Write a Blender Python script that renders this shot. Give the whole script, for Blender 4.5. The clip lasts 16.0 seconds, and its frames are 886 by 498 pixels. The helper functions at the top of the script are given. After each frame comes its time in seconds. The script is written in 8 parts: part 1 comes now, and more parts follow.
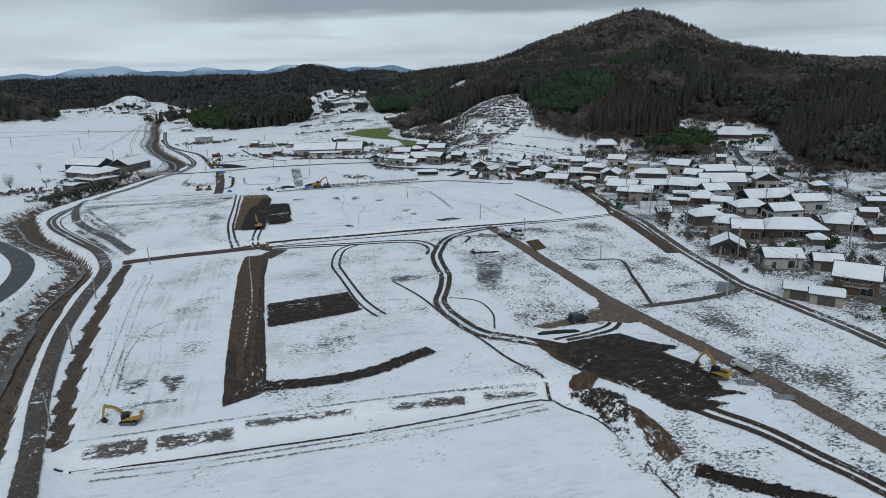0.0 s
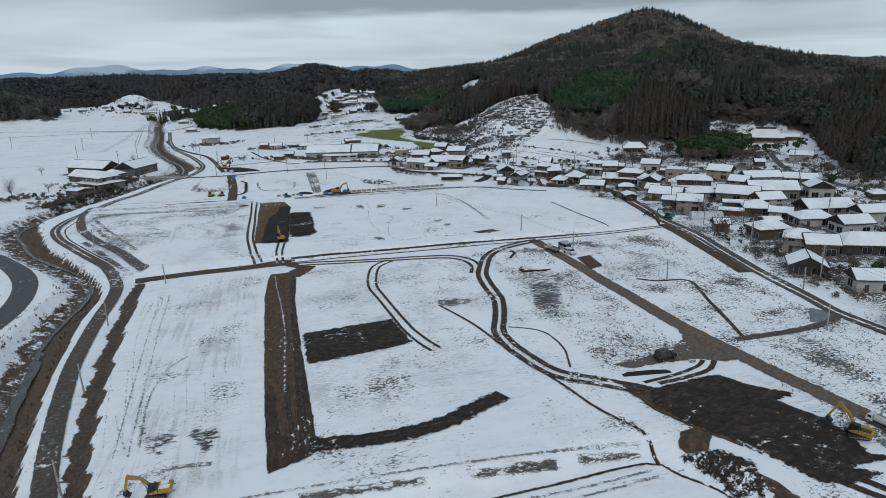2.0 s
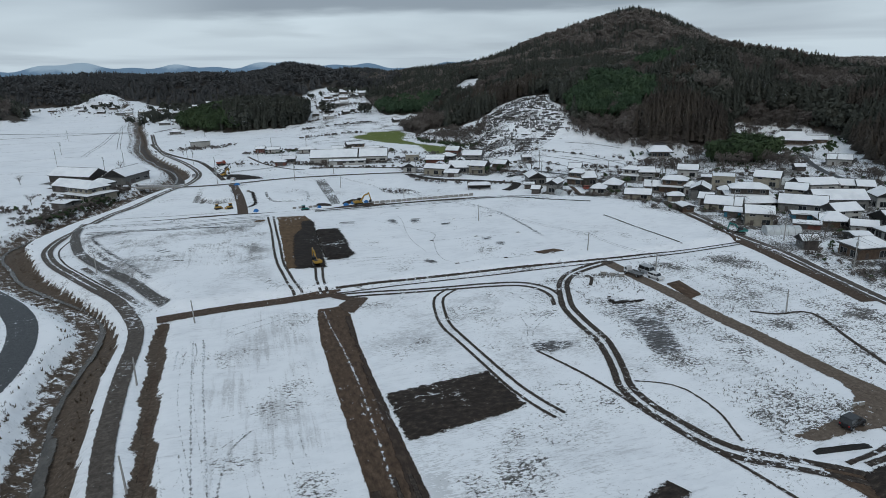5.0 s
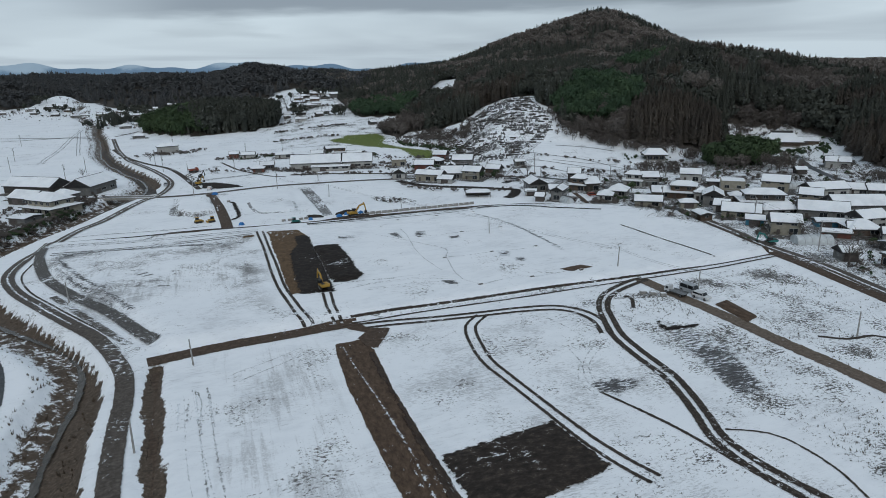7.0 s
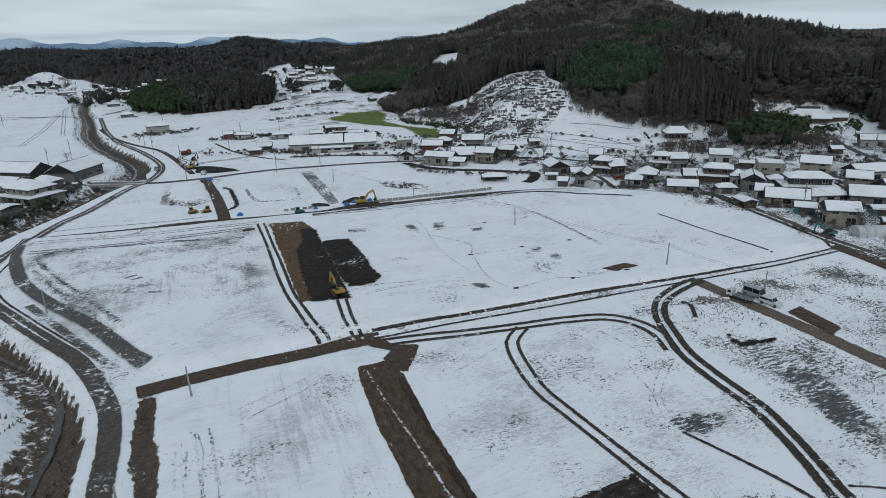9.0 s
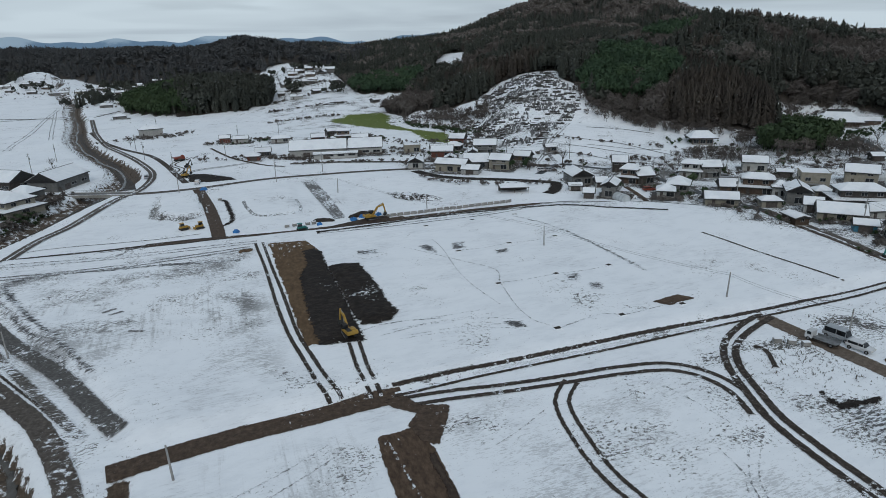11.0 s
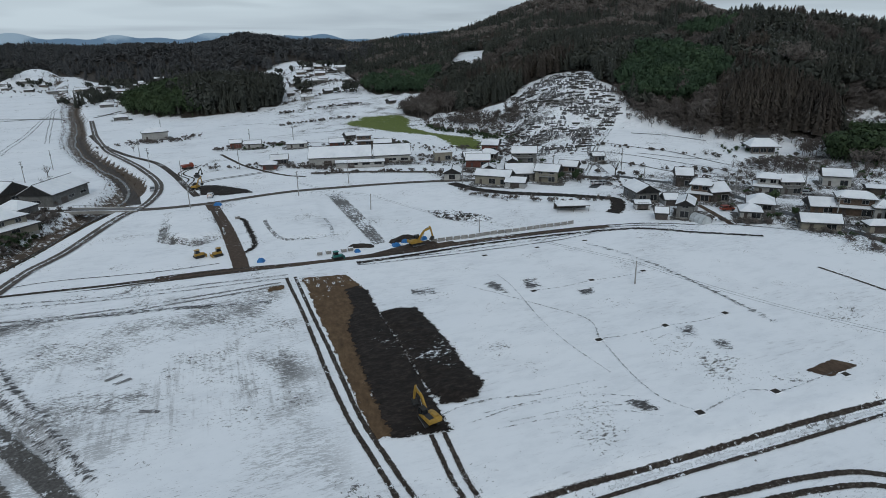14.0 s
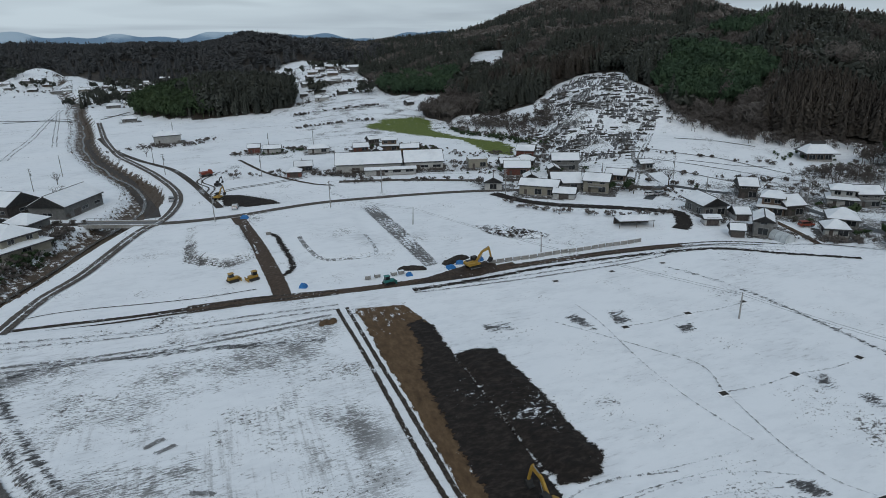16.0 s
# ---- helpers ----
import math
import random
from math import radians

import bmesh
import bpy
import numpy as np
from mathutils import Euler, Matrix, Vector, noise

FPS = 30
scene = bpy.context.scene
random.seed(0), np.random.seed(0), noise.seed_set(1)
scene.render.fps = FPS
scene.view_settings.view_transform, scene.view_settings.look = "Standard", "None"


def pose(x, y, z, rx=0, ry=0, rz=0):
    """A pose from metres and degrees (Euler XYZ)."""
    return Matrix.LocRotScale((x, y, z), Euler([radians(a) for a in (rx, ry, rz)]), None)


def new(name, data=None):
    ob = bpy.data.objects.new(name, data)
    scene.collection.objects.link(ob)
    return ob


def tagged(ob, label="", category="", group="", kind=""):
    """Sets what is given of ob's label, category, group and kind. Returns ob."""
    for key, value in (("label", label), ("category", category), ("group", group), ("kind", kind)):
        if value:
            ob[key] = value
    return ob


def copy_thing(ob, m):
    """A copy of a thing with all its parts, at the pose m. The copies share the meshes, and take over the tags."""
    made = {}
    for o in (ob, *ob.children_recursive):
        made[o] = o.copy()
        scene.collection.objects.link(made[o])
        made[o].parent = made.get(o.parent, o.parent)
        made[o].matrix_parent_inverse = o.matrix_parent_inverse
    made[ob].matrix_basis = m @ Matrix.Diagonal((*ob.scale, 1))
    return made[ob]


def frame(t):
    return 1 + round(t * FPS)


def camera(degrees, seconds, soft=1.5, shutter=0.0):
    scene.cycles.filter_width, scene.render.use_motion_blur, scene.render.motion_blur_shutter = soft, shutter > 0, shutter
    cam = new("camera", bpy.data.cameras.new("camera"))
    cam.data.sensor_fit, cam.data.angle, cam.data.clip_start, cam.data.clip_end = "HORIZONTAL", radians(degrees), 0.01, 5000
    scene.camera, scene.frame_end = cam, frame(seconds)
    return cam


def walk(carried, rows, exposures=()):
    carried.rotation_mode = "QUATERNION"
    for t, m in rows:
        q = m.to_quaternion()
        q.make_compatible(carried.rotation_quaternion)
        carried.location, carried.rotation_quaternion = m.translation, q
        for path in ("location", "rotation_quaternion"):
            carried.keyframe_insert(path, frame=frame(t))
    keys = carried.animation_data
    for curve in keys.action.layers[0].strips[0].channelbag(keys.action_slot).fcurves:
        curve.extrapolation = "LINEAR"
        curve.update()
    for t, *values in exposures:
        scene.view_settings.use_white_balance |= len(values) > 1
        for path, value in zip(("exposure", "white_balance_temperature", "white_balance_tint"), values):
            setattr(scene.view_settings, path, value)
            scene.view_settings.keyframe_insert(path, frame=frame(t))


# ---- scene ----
cam = camera(71.2, 16.0, soft=0.55)
METRES, EYE, TILT, LEAN, TURN = 168.93, 50.0, 0.0, 0.0, -13.8
ROWS = [
    (0.0, 0.0, 0.0, 0.0, -0.46, -16.22, 1.59),
    (0.5, -0.0142, 0.0261, 0.0002, -0.45, -16.22, 1.54),
    (1.0, -0.0308, 0.0518, 0.0004, -0.44, -16.23, 1.5),
    (1.5, -0.0495, 0.0769, 0.0009, -0.43, -16.25, 1.46),
    (2.0, -0.0696, 0.1015, 0.0013, -0.47, -16.27, 1.45),
    (2.5, -0.0906, 0.1258, 0.0017, -0.58, -16.29, 1.43),
    (3.0, -0.1121, 0.1498, 0.0022, -0.76, -16.3, 1.41),
    (3.5, -0.1341, 0.1738, 0.0026, -1.02, -16.32, 1.39),
    (4.0, -0.1563, 0.1977, 0.0032, -1.44, -16.34, 1.36),
    (6.5, -0.2627, 0.3207, 0.0053, -5.57, -16.47, 1.28),
    (7.0, -0.2765, 0.3485, 0.0054, -6.29, -16.43, 1.27),
    (7.5, -0.287, 0.3772, 0.0051, -6.72, -16.38, 1.32),
    (8.0, -0.2952, 0.4056, 0.005, -6.75, -16.38, 1.35),
    (8.5, -0.3018, 0.4341, 0.0047, -6.8, -17.44, 1.43),
    (9.0, -0.3076, 0.4628, 0.0045, -6.86, -18.68, 1.49),
    (11.5, -0.3323, 0.6107, 0.0041, -7.03, -18.76, 1.44),
    (12.0, -0.3406, 0.6401, 0.0039, -7.03, -18.78, 1.39),
    (12.5, -0.3514, 0.6689, 0.0038, -7.04, -18.82, 1.36),
    (13.0, -0.364, 0.6971, 0.0036, -7.03, -18.83, 1.32),
    (13.5, -0.3784, 0.7245, 0.0039, -7.02, -18.87, 1.27),
    (14.0, -0.3939, 0.7516, 0.0042, -7.0, -18.91, 1.22),
    (14.5, -0.4104, 0.7794, 0.004, -6.99, -18.9, 1.2),
    (15.0, -0.4274, 0.8069, 0.0044, -6.95, -18.93, 1.17),
    (15.5, -0.4449, 0.8345, 0.0046, -6.93, -18.94, 1.15),
    (16.0, -0.463, 0.8619, 0.0049, -6.94, -18.96, 1.14),
]
walk(cam, [(t, pose(0, 0, EYE, TILT, LEAN, TURN) @ pose(METRES * x, METRES * y, METRES * z, 90 + pitch, roll, yaw)) for t, x, y, z, yaw, pitch, roll in ROWS],
     exposures=[(0.0, -0.02), (7.0, -0.08), (12.0, -0.13), (16.0, -0.19)])

# ---- sky and light: thin winter overcast ----
world = bpy.data.worlds.new("overcast_sky")
scene.world = world
world.use_nodes = True
SUN_EL, SUN_AZ = 38.0, 200.0


def build_sky():
    nt = world.node_tree
    nt.nodes.clear()
    N, L = nt.nodes.new, nt.links.new
    out, bg = N("ShaderNodeOutputWorld"), N("ShaderNodeBackground")
    sky = N("ShaderNodeTexSky")
    sky.sky_type, sky.sun_disc = "NISHITA", False
    sky.sun_elevation, sky.sun_rotation = radians(SUN_EL), radians(SUN_AZ)
    sky.air_density, sky.dust_density = 1.0, 3.0
    tc, sep = N("ShaderNodeTexCoord"), N("ShaderNodeSeparateXYZ")
    L(tc.outputs["Generated"], sep.inputs[0])
    # cloud deck: the direction projected onto a flat layer overhead
    zz = N("ShaderNodeMath"); zz.operation = "MAXIMUM"; zz.inputs[1].default_value = 0.012
    L(sep.outputs[2], zz.inputs[0])
    za = N("ShaderNodeMath"); za.operation = "ADD"; za.inputs[1].default_value = 0.05
    L(zz.outputs[0], za.inputs[0])
    px, py = N("ShaderNodeMath"), N("ShaderNodeMath")
    px.operation = py.operation = "DIVIDE"
    L(sep.outputs[0], px.inputs[0]); L(za.outputs[0], px.inputs[1])
    L(sep.outputs[1], py.inputs[0]); L(za.outputs[0], py.inputs[1])
    cmb = N("ShaderNodeCombineXYZ")
    L(px.outputs[0], cmb.inputs[0]); L(py.outputs[0], cmb.inputs[1])
    cl = N("ShaderNodeTexNoise")
    cl.inputs["Scale"].default_value, cl.inputs["Detail"].default_value, cl.inputs["Roughness"].default_value = 0.16, 4.0, 0.5
    cl.inputs["Distortion"].default_value = 0.4
    L(cmb.outputs[0], cl.inputs["Vector"])
    # bright towards the horizon, grey cloud base higher up
    hi = N("ShaderNodeMapRange"); hi.interpolation_type = "SMOOTHSTEP"
    hi.inputs["From Min"].default_value, hi.inputs["From Max"].default_value = 0.035, 0.16
    L(sep.outputs[2], hi.inputs["Value"])
    sh = N("ShaderNodeMath"); sh.operation = "MULTIPLY_ADD"; sh.inputs[1].default_value = -0.14
    L(hi.outputs[0], sh.inputs[0]); L(cl.outputs["Fac"], sh.inputs[2])
    rmp = N("ShaderNodeValToRGB")
    e = rmp.color_ramp.elements
    e[0].position, e[0].color = 0.30, (0.41, 0.49, 0.57, 1)
    e[1].position, e[1].color = 0.56, (0.635, 0.75, 0.835, 1)
    L(sh.outputs[0], rmp.inputs[0])
    # low grey cloud bank over the hill, with a long ragged edge
    st = N("ShaderNodeMapping"); st.inputs["Scale"].default_value = (3.2, 3.2, 26.0)
    L(tc.outputs["Generated"], st.inputs["Vector"])
    en = N("ShaderNodeTexNoise")
    en.inputs["Scale"].default_value, en.inputs["Detail"].default_value = 1.0, 5.0
    L(st.outputs[0], en.inputs["Vector"])
    ez = N("ShaderNodeMath"); ez.operation = "MULTIPLY_ADD"; ez.inputs[1].default_value = 0.05
    L(en.outputs["Fac"], ez.inputs[0]); L(sep.outputs[2], ez.inputs[2])

    def step(src, lo, hi_):
        n = N("ShaderNodeMapRange"); n.interpolation_type = "SMOOTHSTEP"
        n.inputs["From Min"].default_value, n.inputs["From Max"].default_value = lo, hi_
        L(src, n.inputs["Value"])
        return n.outputs[0]

    def times(p, q):
        n = N("ShaderNodeMath"); n.operation = "MULTIPLY"
        L(p, n.inputs[0]); L(q, n.inputs[1])
        return n.outputs[0]

    bank = times(times(step(ez.outputs[0], 0.098, 0.114), step(sep.outputs[2], 0.34, 0.18)), step(sep.outputs[0], -0.22, 0.02))
    wisp = times(step(en.outputs["Fac"], 0.56, 0.72), step(sep.outputs[2], 0.12, 0.03))
    bk = N("ShaderNodeMix"); bk.data_type = "RGBA"; bk.inputs[7].default_value = (0.25, 0.305, 0.37, 1)
    bf = N("ShaderNodeMath"); bf.operation = "MULTIPLY"; bf.inputs[1].default_value = 0.92
    L(bank, bf.inputs[0]); L(bf.outputs[0], bk.inputs[0]); L(rmp.outputs[0], bk.inputs[6])
    wk = N("ShaderNodeMix"); wk.data_type = "RGBA"; wk.inputs[7].default_value = (0.42, 0.50, 0.57, 1)
    wf = N("ShaderNodeMath"); wf.operation = "MULTIPLY"; wf.inputs[1].default_value = 0.55
    L(wisp, wf.inputs[0]); L(wf.outputs[0], wk.inputs[0]); L(bk.outputs[2], wk.inputs[6])
    sk = N("ShaderNodeMix"); sk.data_type, sk.blend_type = "RGBA", "MULTIPLY"
    sk.inputs[0].default_value = 1.0
    sk.inputs[7].default_value = (0.10, 0.10, 0.10, 1)
    L(sky.outputs[0], sk.inputs[6])
    mx = N("ShaderNodeMix"); mx.data_type = "RGBA"
    mx.inputs[0].default_value = 0.88
    L(sk.outputs[2], mx.inputs[6]); L(wk.outputs[2], mx.inputs[7])
    L(mx.outputs[2], bg.inputs[0])
    bg.inputs[1].default_value = 1.02
    L(bg.outputs[0], out.inputs[0])


build_sky()
sun = new("sun", bpy.data.lights.new("sun", "SUN"))
sun.data.energy, sun.data.angle, sun.data.color = 0.5, radians(14), (1.0, 0.97, 0.92)
sun.rotation_euler = Euler((radians(90 - SUN_EL), 0, radians(180 - SUN_AZ)))

# ---- materials ----
class Nodes:
    """Small helper to write node materials."""

    def __init__(self, name):
        self.mat = bpy.data.materials.new(name)
        self.mat.use_nodes = True
        self.nt = self.mat.node_tree
        self.nt.nodes.clear()
        self.out = self.nt.nodes.new("ShaderNodeOutputMaterial")
        self.pos = self.nt.nodes.new("ShaderNodeNewGeometry").outputs["Position"]

    def put(self, socket, value):
        if isinstance(value, bpy.types.NodeSocket):
            self.nt.links.new(value, socket)
        elif value is not None:
            socket.default_value = value if not isinstance(value, tuple) or len(value) != 3 or socket.type != "RGBA" else (*value, 1)

    def math(self, op, a, b=None, c=None, clamp=False):
        n = self.nt.nodes.new("ShaderNodeMath")
        n.operation, n.use_clamp = op, clamp
        for i, v in enumerate((a, b, c)):
            if v is not None:
                self.put(n.inputs[i], v)
        return n.outputs[0]

    def noise(self, scale, detail=3.0, rough=0.55, stretch=None, vec=None, distort=0.0):
        v = vec if vec is not None else self.pos
        if stretch is not None:
            m = self.nt.nodes.new("ShaderNodeMapping")
            m.inputs["Scale"].default_value = stretch
            self.nt.links.new(v, m.inputs["Vector"])
            v = m.outputs[0]
        n = self.nt.nodes.new("ShaderNodeTexNoise")
        n.inputs["Scale"].default_value, n.inputs["Detail"].default_value = scale, detail
        n.inputs["Roughness"].default_value, n.inputs["Distortion"].default_value = rough, distort
        self.nt.links.new(v, n.inputs["Vector"])
        return n.outputs["Fac"]

    def attr(self, name):
        n = self.nt.nodes.new("ShaderNodeAttribute")
        n.attribute_name = name
        return n.outputs["Fac"]

    def step(self, x, lo, hi):
        n = self.nt.nodes.new("ShaderNodeMapRange")
        n.interpolation_type = "SMOOTHSTEP"
        self.put(n.inputs["Value"], x)
        self.put(n.inputs["From Min"], lo)
        self.put(n.inputs["From Max"], hi)
        return n.outputs[0]

    def mix(self, f, a, b):
        n = self.nt.nodes.new("ShaderNodeMix")
        n.data_type = "RGBA"
        self.put(n.inputs[0], f)
        self.put(n.inputs[6], a)
        self.put(n.inputs[7], b)
        return n.outputs[2]

    def ramp(self, f, *stops):
        n = self.nt.nodes.new("ShaderNodeValToRGB")
        e = n.color_ramp.elements
        while len(e) < len(stops):
            e.new(0.5)
        for el, (p, c) in zip(e, stops):
            el.position, el.color = p, (*c, 1)
        self.put(n.inputs[0], f)
        return n.outputs[0]

    def bump(self, h, strength=0.4, dist=0.1):
        n = self.nt.nodes.new("ShaderNodeBump")
        n.inputs["Strength"].default_value, n.inputs["Distance"].default_value = strength, dist
        self.put(n.inputs["Height"], h)
        return n.outputs[0]

    def bsdf(self, col, rough=0.8, metal=0.0, normal=None, spec=0.3):
        n = self.nt.nodes.new("ShaderNodeBsdfPrincipled")
        self.put(n.inputs["Base Color"], col)
        self.put(n.inputs["Roughness"], rough)
        self.put(n.inputs["Metallic"], metal)
        self.put(n.inputs["Specular IOR Level"], spec)
        if normal is not None:
            self.put(n.inputs["Normal"], normal)
        return n.outputs[0]

    def done(self, shader):
        self.nt.links.new(shader, self.out.inputs["Surface"])
        return self.mat


SNOW_A, SNOW_B = (0.85, 0.88, 0.915), (0.93, 0.945, 0.96)


def per_object(k):
    n = k.nt.nodes.new("ShaderNodeObjectInfo")
    return n.outputs["Random"]


def per_island(k):
    n = k.nt.nodes.new("ShaderNodeNewGeometry")
    return n.outputs["Random Per Island"]


def ground_mat():
    """Snowed-over farmland: stubble flecks, brown banks, forest litter and a green field, by masks on the mesh."""
    k = Nodes("snowy_ground")
    big = k.noise(0.035, 4)
    col = k.mix(big, SNOW_A, SNOW_B)
    # trodden, half-melted film of snow
    col = k.mix(k.math("MULTIPLY", k.step(k.math("ADD", k.math("MULTIPLY", k.noise(0.33, 7, 0.74, (0.6, 1.3, 1.0)), 0.6), k.math("MULTIPLY", k.noise(0.05, 5, 0.7), 0.4)), 0.44, 0.62), 0.30), col, (0.62, 0.65, 0.688))
    # stubble and clods breaking through the thin snow
    flk = k.noise(2.1, 7, 0.8, (0.65, 1.0, 1.0))
    fld = k.noise(0.07, 5, 0.65)
    stub = k.attr("stub")
    lvl = k.math("ADD", flk, k.math("MULTIPLY", k.math("SUBTRACT", fld, 0.5), 0.8))
    thr = k.math("SUBTRACT", 0.725, k.math("MULTIPLY", stub, 0.29))
    m1 = k.step(lvl, thr, k.math("ADD", thr, 0.03))
    earth = k.ramp(k.noise(0.8, 4), (0.3, (0.035, 0.031, 0.027)), (0.7, (0.10, 0.09, 0.078)))
    col = k.mix(k.math("MULTIPLY", m1, 0.95), col, earth)
    # thin grey melt smudges, combed east to west
    sm = k.step(k.math("ADD", k.noise(0.9, 8, 0.8, (0.35, 1.6, 1.0)), k.math("ADD", k.math("MULTIPLY", stub, 0.07), k.math("MULTIPLY", k.math("SUBTRACT", k.noise(0.05, 4), 0.5), 0.5))), 0.57, 0.72)
    col = k.mix(k.math("MULTIPLY", sm, 0.34), col, (0.27, 0.27, 0.28))
    # combed rows where the plough has gone: short dashes one way, faint lines the other
    da = k.noise(1.7, 6, 0.8, (0.5, 2.2, 1.0))
    ln = k.noise(1.0, 4, 0.65, (1.0, 0.045, 1.0))
    spread = k.math("MULTIPLY", k.math("SUBTRACT", k.noise(0.06, 5, 0.65), 0.5), 0.85)
    r1 = k.step(k.math("ADD", da, spread), 0.54, 0.585)
    r2 = k.math("MULTIPLY", k.step(k.math("ADD", ln, spread), 0.50, 0.66), k.step(k.noise(2.4, 6, 0.8), 0.38, 0.55))
    rows = k.attr("rows")
    col = k.mix(k.math("MULTIPLY", k.math("MULTIPLY", r2, k.attr("comb")), 0.5), col, (0.28, 0.275, 0.275))
    col = k.mix(k.math("MULTIPLY", k.math("MULTIPLY", r1, rows), 0.82), col, (0.11, 0.105, 0.10))
    # dead grass and reeds on banks
    bank = k.attr("bank")
    bn = k.noise(0.5, 8, 0.78)
    bf = k.step(k.math("ADD", bank, k.math("MULTIPLY", k.math("SUBTRACT", bn, 0.5), 1.9)), 0.42, 0.56)
    reed = k.ramp(k.noise(1.7, 5, 0.75), (0.3, (0.035, 0.026, 0.019)), (0.55, (0.10, 0.073, 0.052)), (0.75, (0.20, 0.16, 0.125)))
    col = k.mix(bf, col, reed)
    # leaf litter below the woods
    ff = k.step(k.math("ADD", k.attr("wood"), k.math("MULTIPLY", k.math("SUBTRACT", k.noise(0.12, 5, 0.7), 0.5), 0.8)), 0.4, 0.6)
    lit = k.ramp(k.noise(0.5, 5, 0.7), (0.3, (0.030, 0.026, 0.022)), (0.7, (0.085, 0.072, 0.060)))
    col = k.mix(ff, col, lit)
    # winter crop
    gf = k.step(k.math("ADD", k.attr("green"), k.math("MULTIPLY", k.math("SUBTRACT", k.noise(0.3, 8, 0.82), 0.5), 2.2)), 0.44, 0.52)
    grs = k.ramp(k.noise(0.6, 4), (0.3, (0.075, 0.105, 0.015)), (0.7, (0.145, 0.18, 0.03)))
    col = k.mix(gf, col, grs)
    h = k.math("ADD", k.math("MULTIPLY", flk, 0.6), k.math("MULTIPLY", k.noise(0.25, 3), 1.2))
    return k.done(k.bsdf(col, 0.75, 0, k.bump(h, 0.25, 0.25), 0.25))


def soil_mat(name, c0, c1, c2, rag=1.2, snow=0.0, rough=0.85, grain=0.9, streak=(1, 1, 1), freq=0.8):
    """Bare earth with a ragged edge: the mesh carries the distance to its rim in metres."""
    k = Nodes(name)
    edge = k.math("ADD", k.attr("edge"), k.math("MULTIPLY", k.math("SUBTRACT", k.noise(freq, 7, 0.78, streak), 0.5), rag * 2.4))
    mask = k.step(edge, 0.0, 0.16)
    col = k.ramp(k.noise(grain, 6, 0.68, streak), (0.28, c0), (0.5, c1), (0.72, c2))
    if snow:
        sn = k.step(k.math("ADD", k.noise(0.9, 8, 0.78, streak), k.math("MULTIPLY", k.math("SUBTRACT", k.noise(0.07, 3), 0.5), 0.5)), 0.66 - 0.3 * snow, 0.71 - 0.3 * snow)
        col = k.mix(sn, col, SNOW_A)
    b = k.bsdf(col, rough, 0, k.bump(k.noise(2.2, 5, 0.7, streak), 0.6, 0.2), 0.25)
    t = k.nt.nodes.new("ShaderNodeBsdfTransparent")
    m = k.nt.nodes.new("ShaderNodeMixShader")
    k.put(m.inputs[0], mask)
    k.nt.links.new(t.outputs[0], m.inputs[1])
    k.nt.links.new(b, m.inputs[2])
    return k.done(m.outputs[0])


def plain_mat(name, a, b, rough=0.7, scale=1.5, metal=0.0, spec=0.3, bump=0.15, vary=0.0):
    """Two tones mixed by grain, with an even wear noise and fine relief; vary shifts the tone object by object."""
    k = Nodes(name)
    n1 = k.noise(scale, 5, 0.65)
    col = k.mix(k.step(n1, 0.3, 0.7), a, b)
    col = k.mix(k.math("MULTIPLY", k.step(k.noise(scale * 0.22, 4), 0.45, 0.75), 0.35), col, tuple(0.6 * v for v in a))
    if vary:
        col = k.mix(k.math("MULTIPLY", per_object(k), vary), col, tuple(0.35 * v for v in a))
    return k.done(k.bsdf(col, rough, metal, k.bump(n1, bump, 0.05), spec))


def foliage_mat(name, a, b, c, snow=0.0):
    """Leaf colour that varies from tree to tree and within the crown, with dabs of snow."""
    k = Nodes(name)
    col = k.ramp(k.math("ADD", k.math("MULTIPLY", k.noise(0.06, 3), 0.65), k.math("MULTIPLY", k.noise(1.1, 3), 0.35)), (0.3, a), (0.5, b), (0.72, c))
    col = k.mix(k.math("MULTIPLY", k.step(per_island(k), 0.5, 1.0), 0.5), col, a)
    if snow:
        sn = k.math("MULTIPLY", k.step(k.noise(0.9, 4, 0.75), 0.69 - snow, 0.74 - snow), k.step(k.noise(0.03, 3), 0.46, 0.58))
        col = k.mix(sn, col, (0.7, 0.74, 0.78))
    return k.done(k.bsdf(col, 0.75, 0, None, 0.15))


M_GROUND = ground_mat()
M_GRAVEL = soil_mat("wet_gravel", (0.042, 0.034, 0.028), (0.082, 0.068, 0.057), (0.155, 0.132, 0.112), 0.42, 0.16, 0.7, 1.6)
M_TAN = soil_mat("tan_gravel", (0.085, 0.062, 0.045), (0.135, 0.105, 0.082), (0.20, 0.165, 0.135), 0.8, 0.03, 0.85, 1.4)
M_BROWN = soil_mat("brown_earth", (0.035, 0.022, 0.014), (0.082, 0.053, 0.035), (0.15, 0.103, 0.070), 0.5, 0.10, 0.85, 1.3, (1.0, 0.45, 1))
M_ROADMUD = soil_mat("road_mud", (0.036, 0.024, 0.016), (0.072, 0.048, 0.033), (0.13, 0.092, 0.066), 0.45, 0.06, 0.75, 1.3)
M_POND = soil_mat("pond_ice", (0.11, 0.12, 0.13), (0.16, 0.175, 0.19), (0.22, 0.235, 0.25), 0.3, 0.0, 0.25, 0.5)
M_DARK = soil_mat("dark_wet_earth", (0.022, 0.015, 0.011), (0.045, 0.031, 0.023), (0.09, 0.065, 0.048), 0.7, 0.08, 0.8, 1.2, (1.0, 0.4, 1))
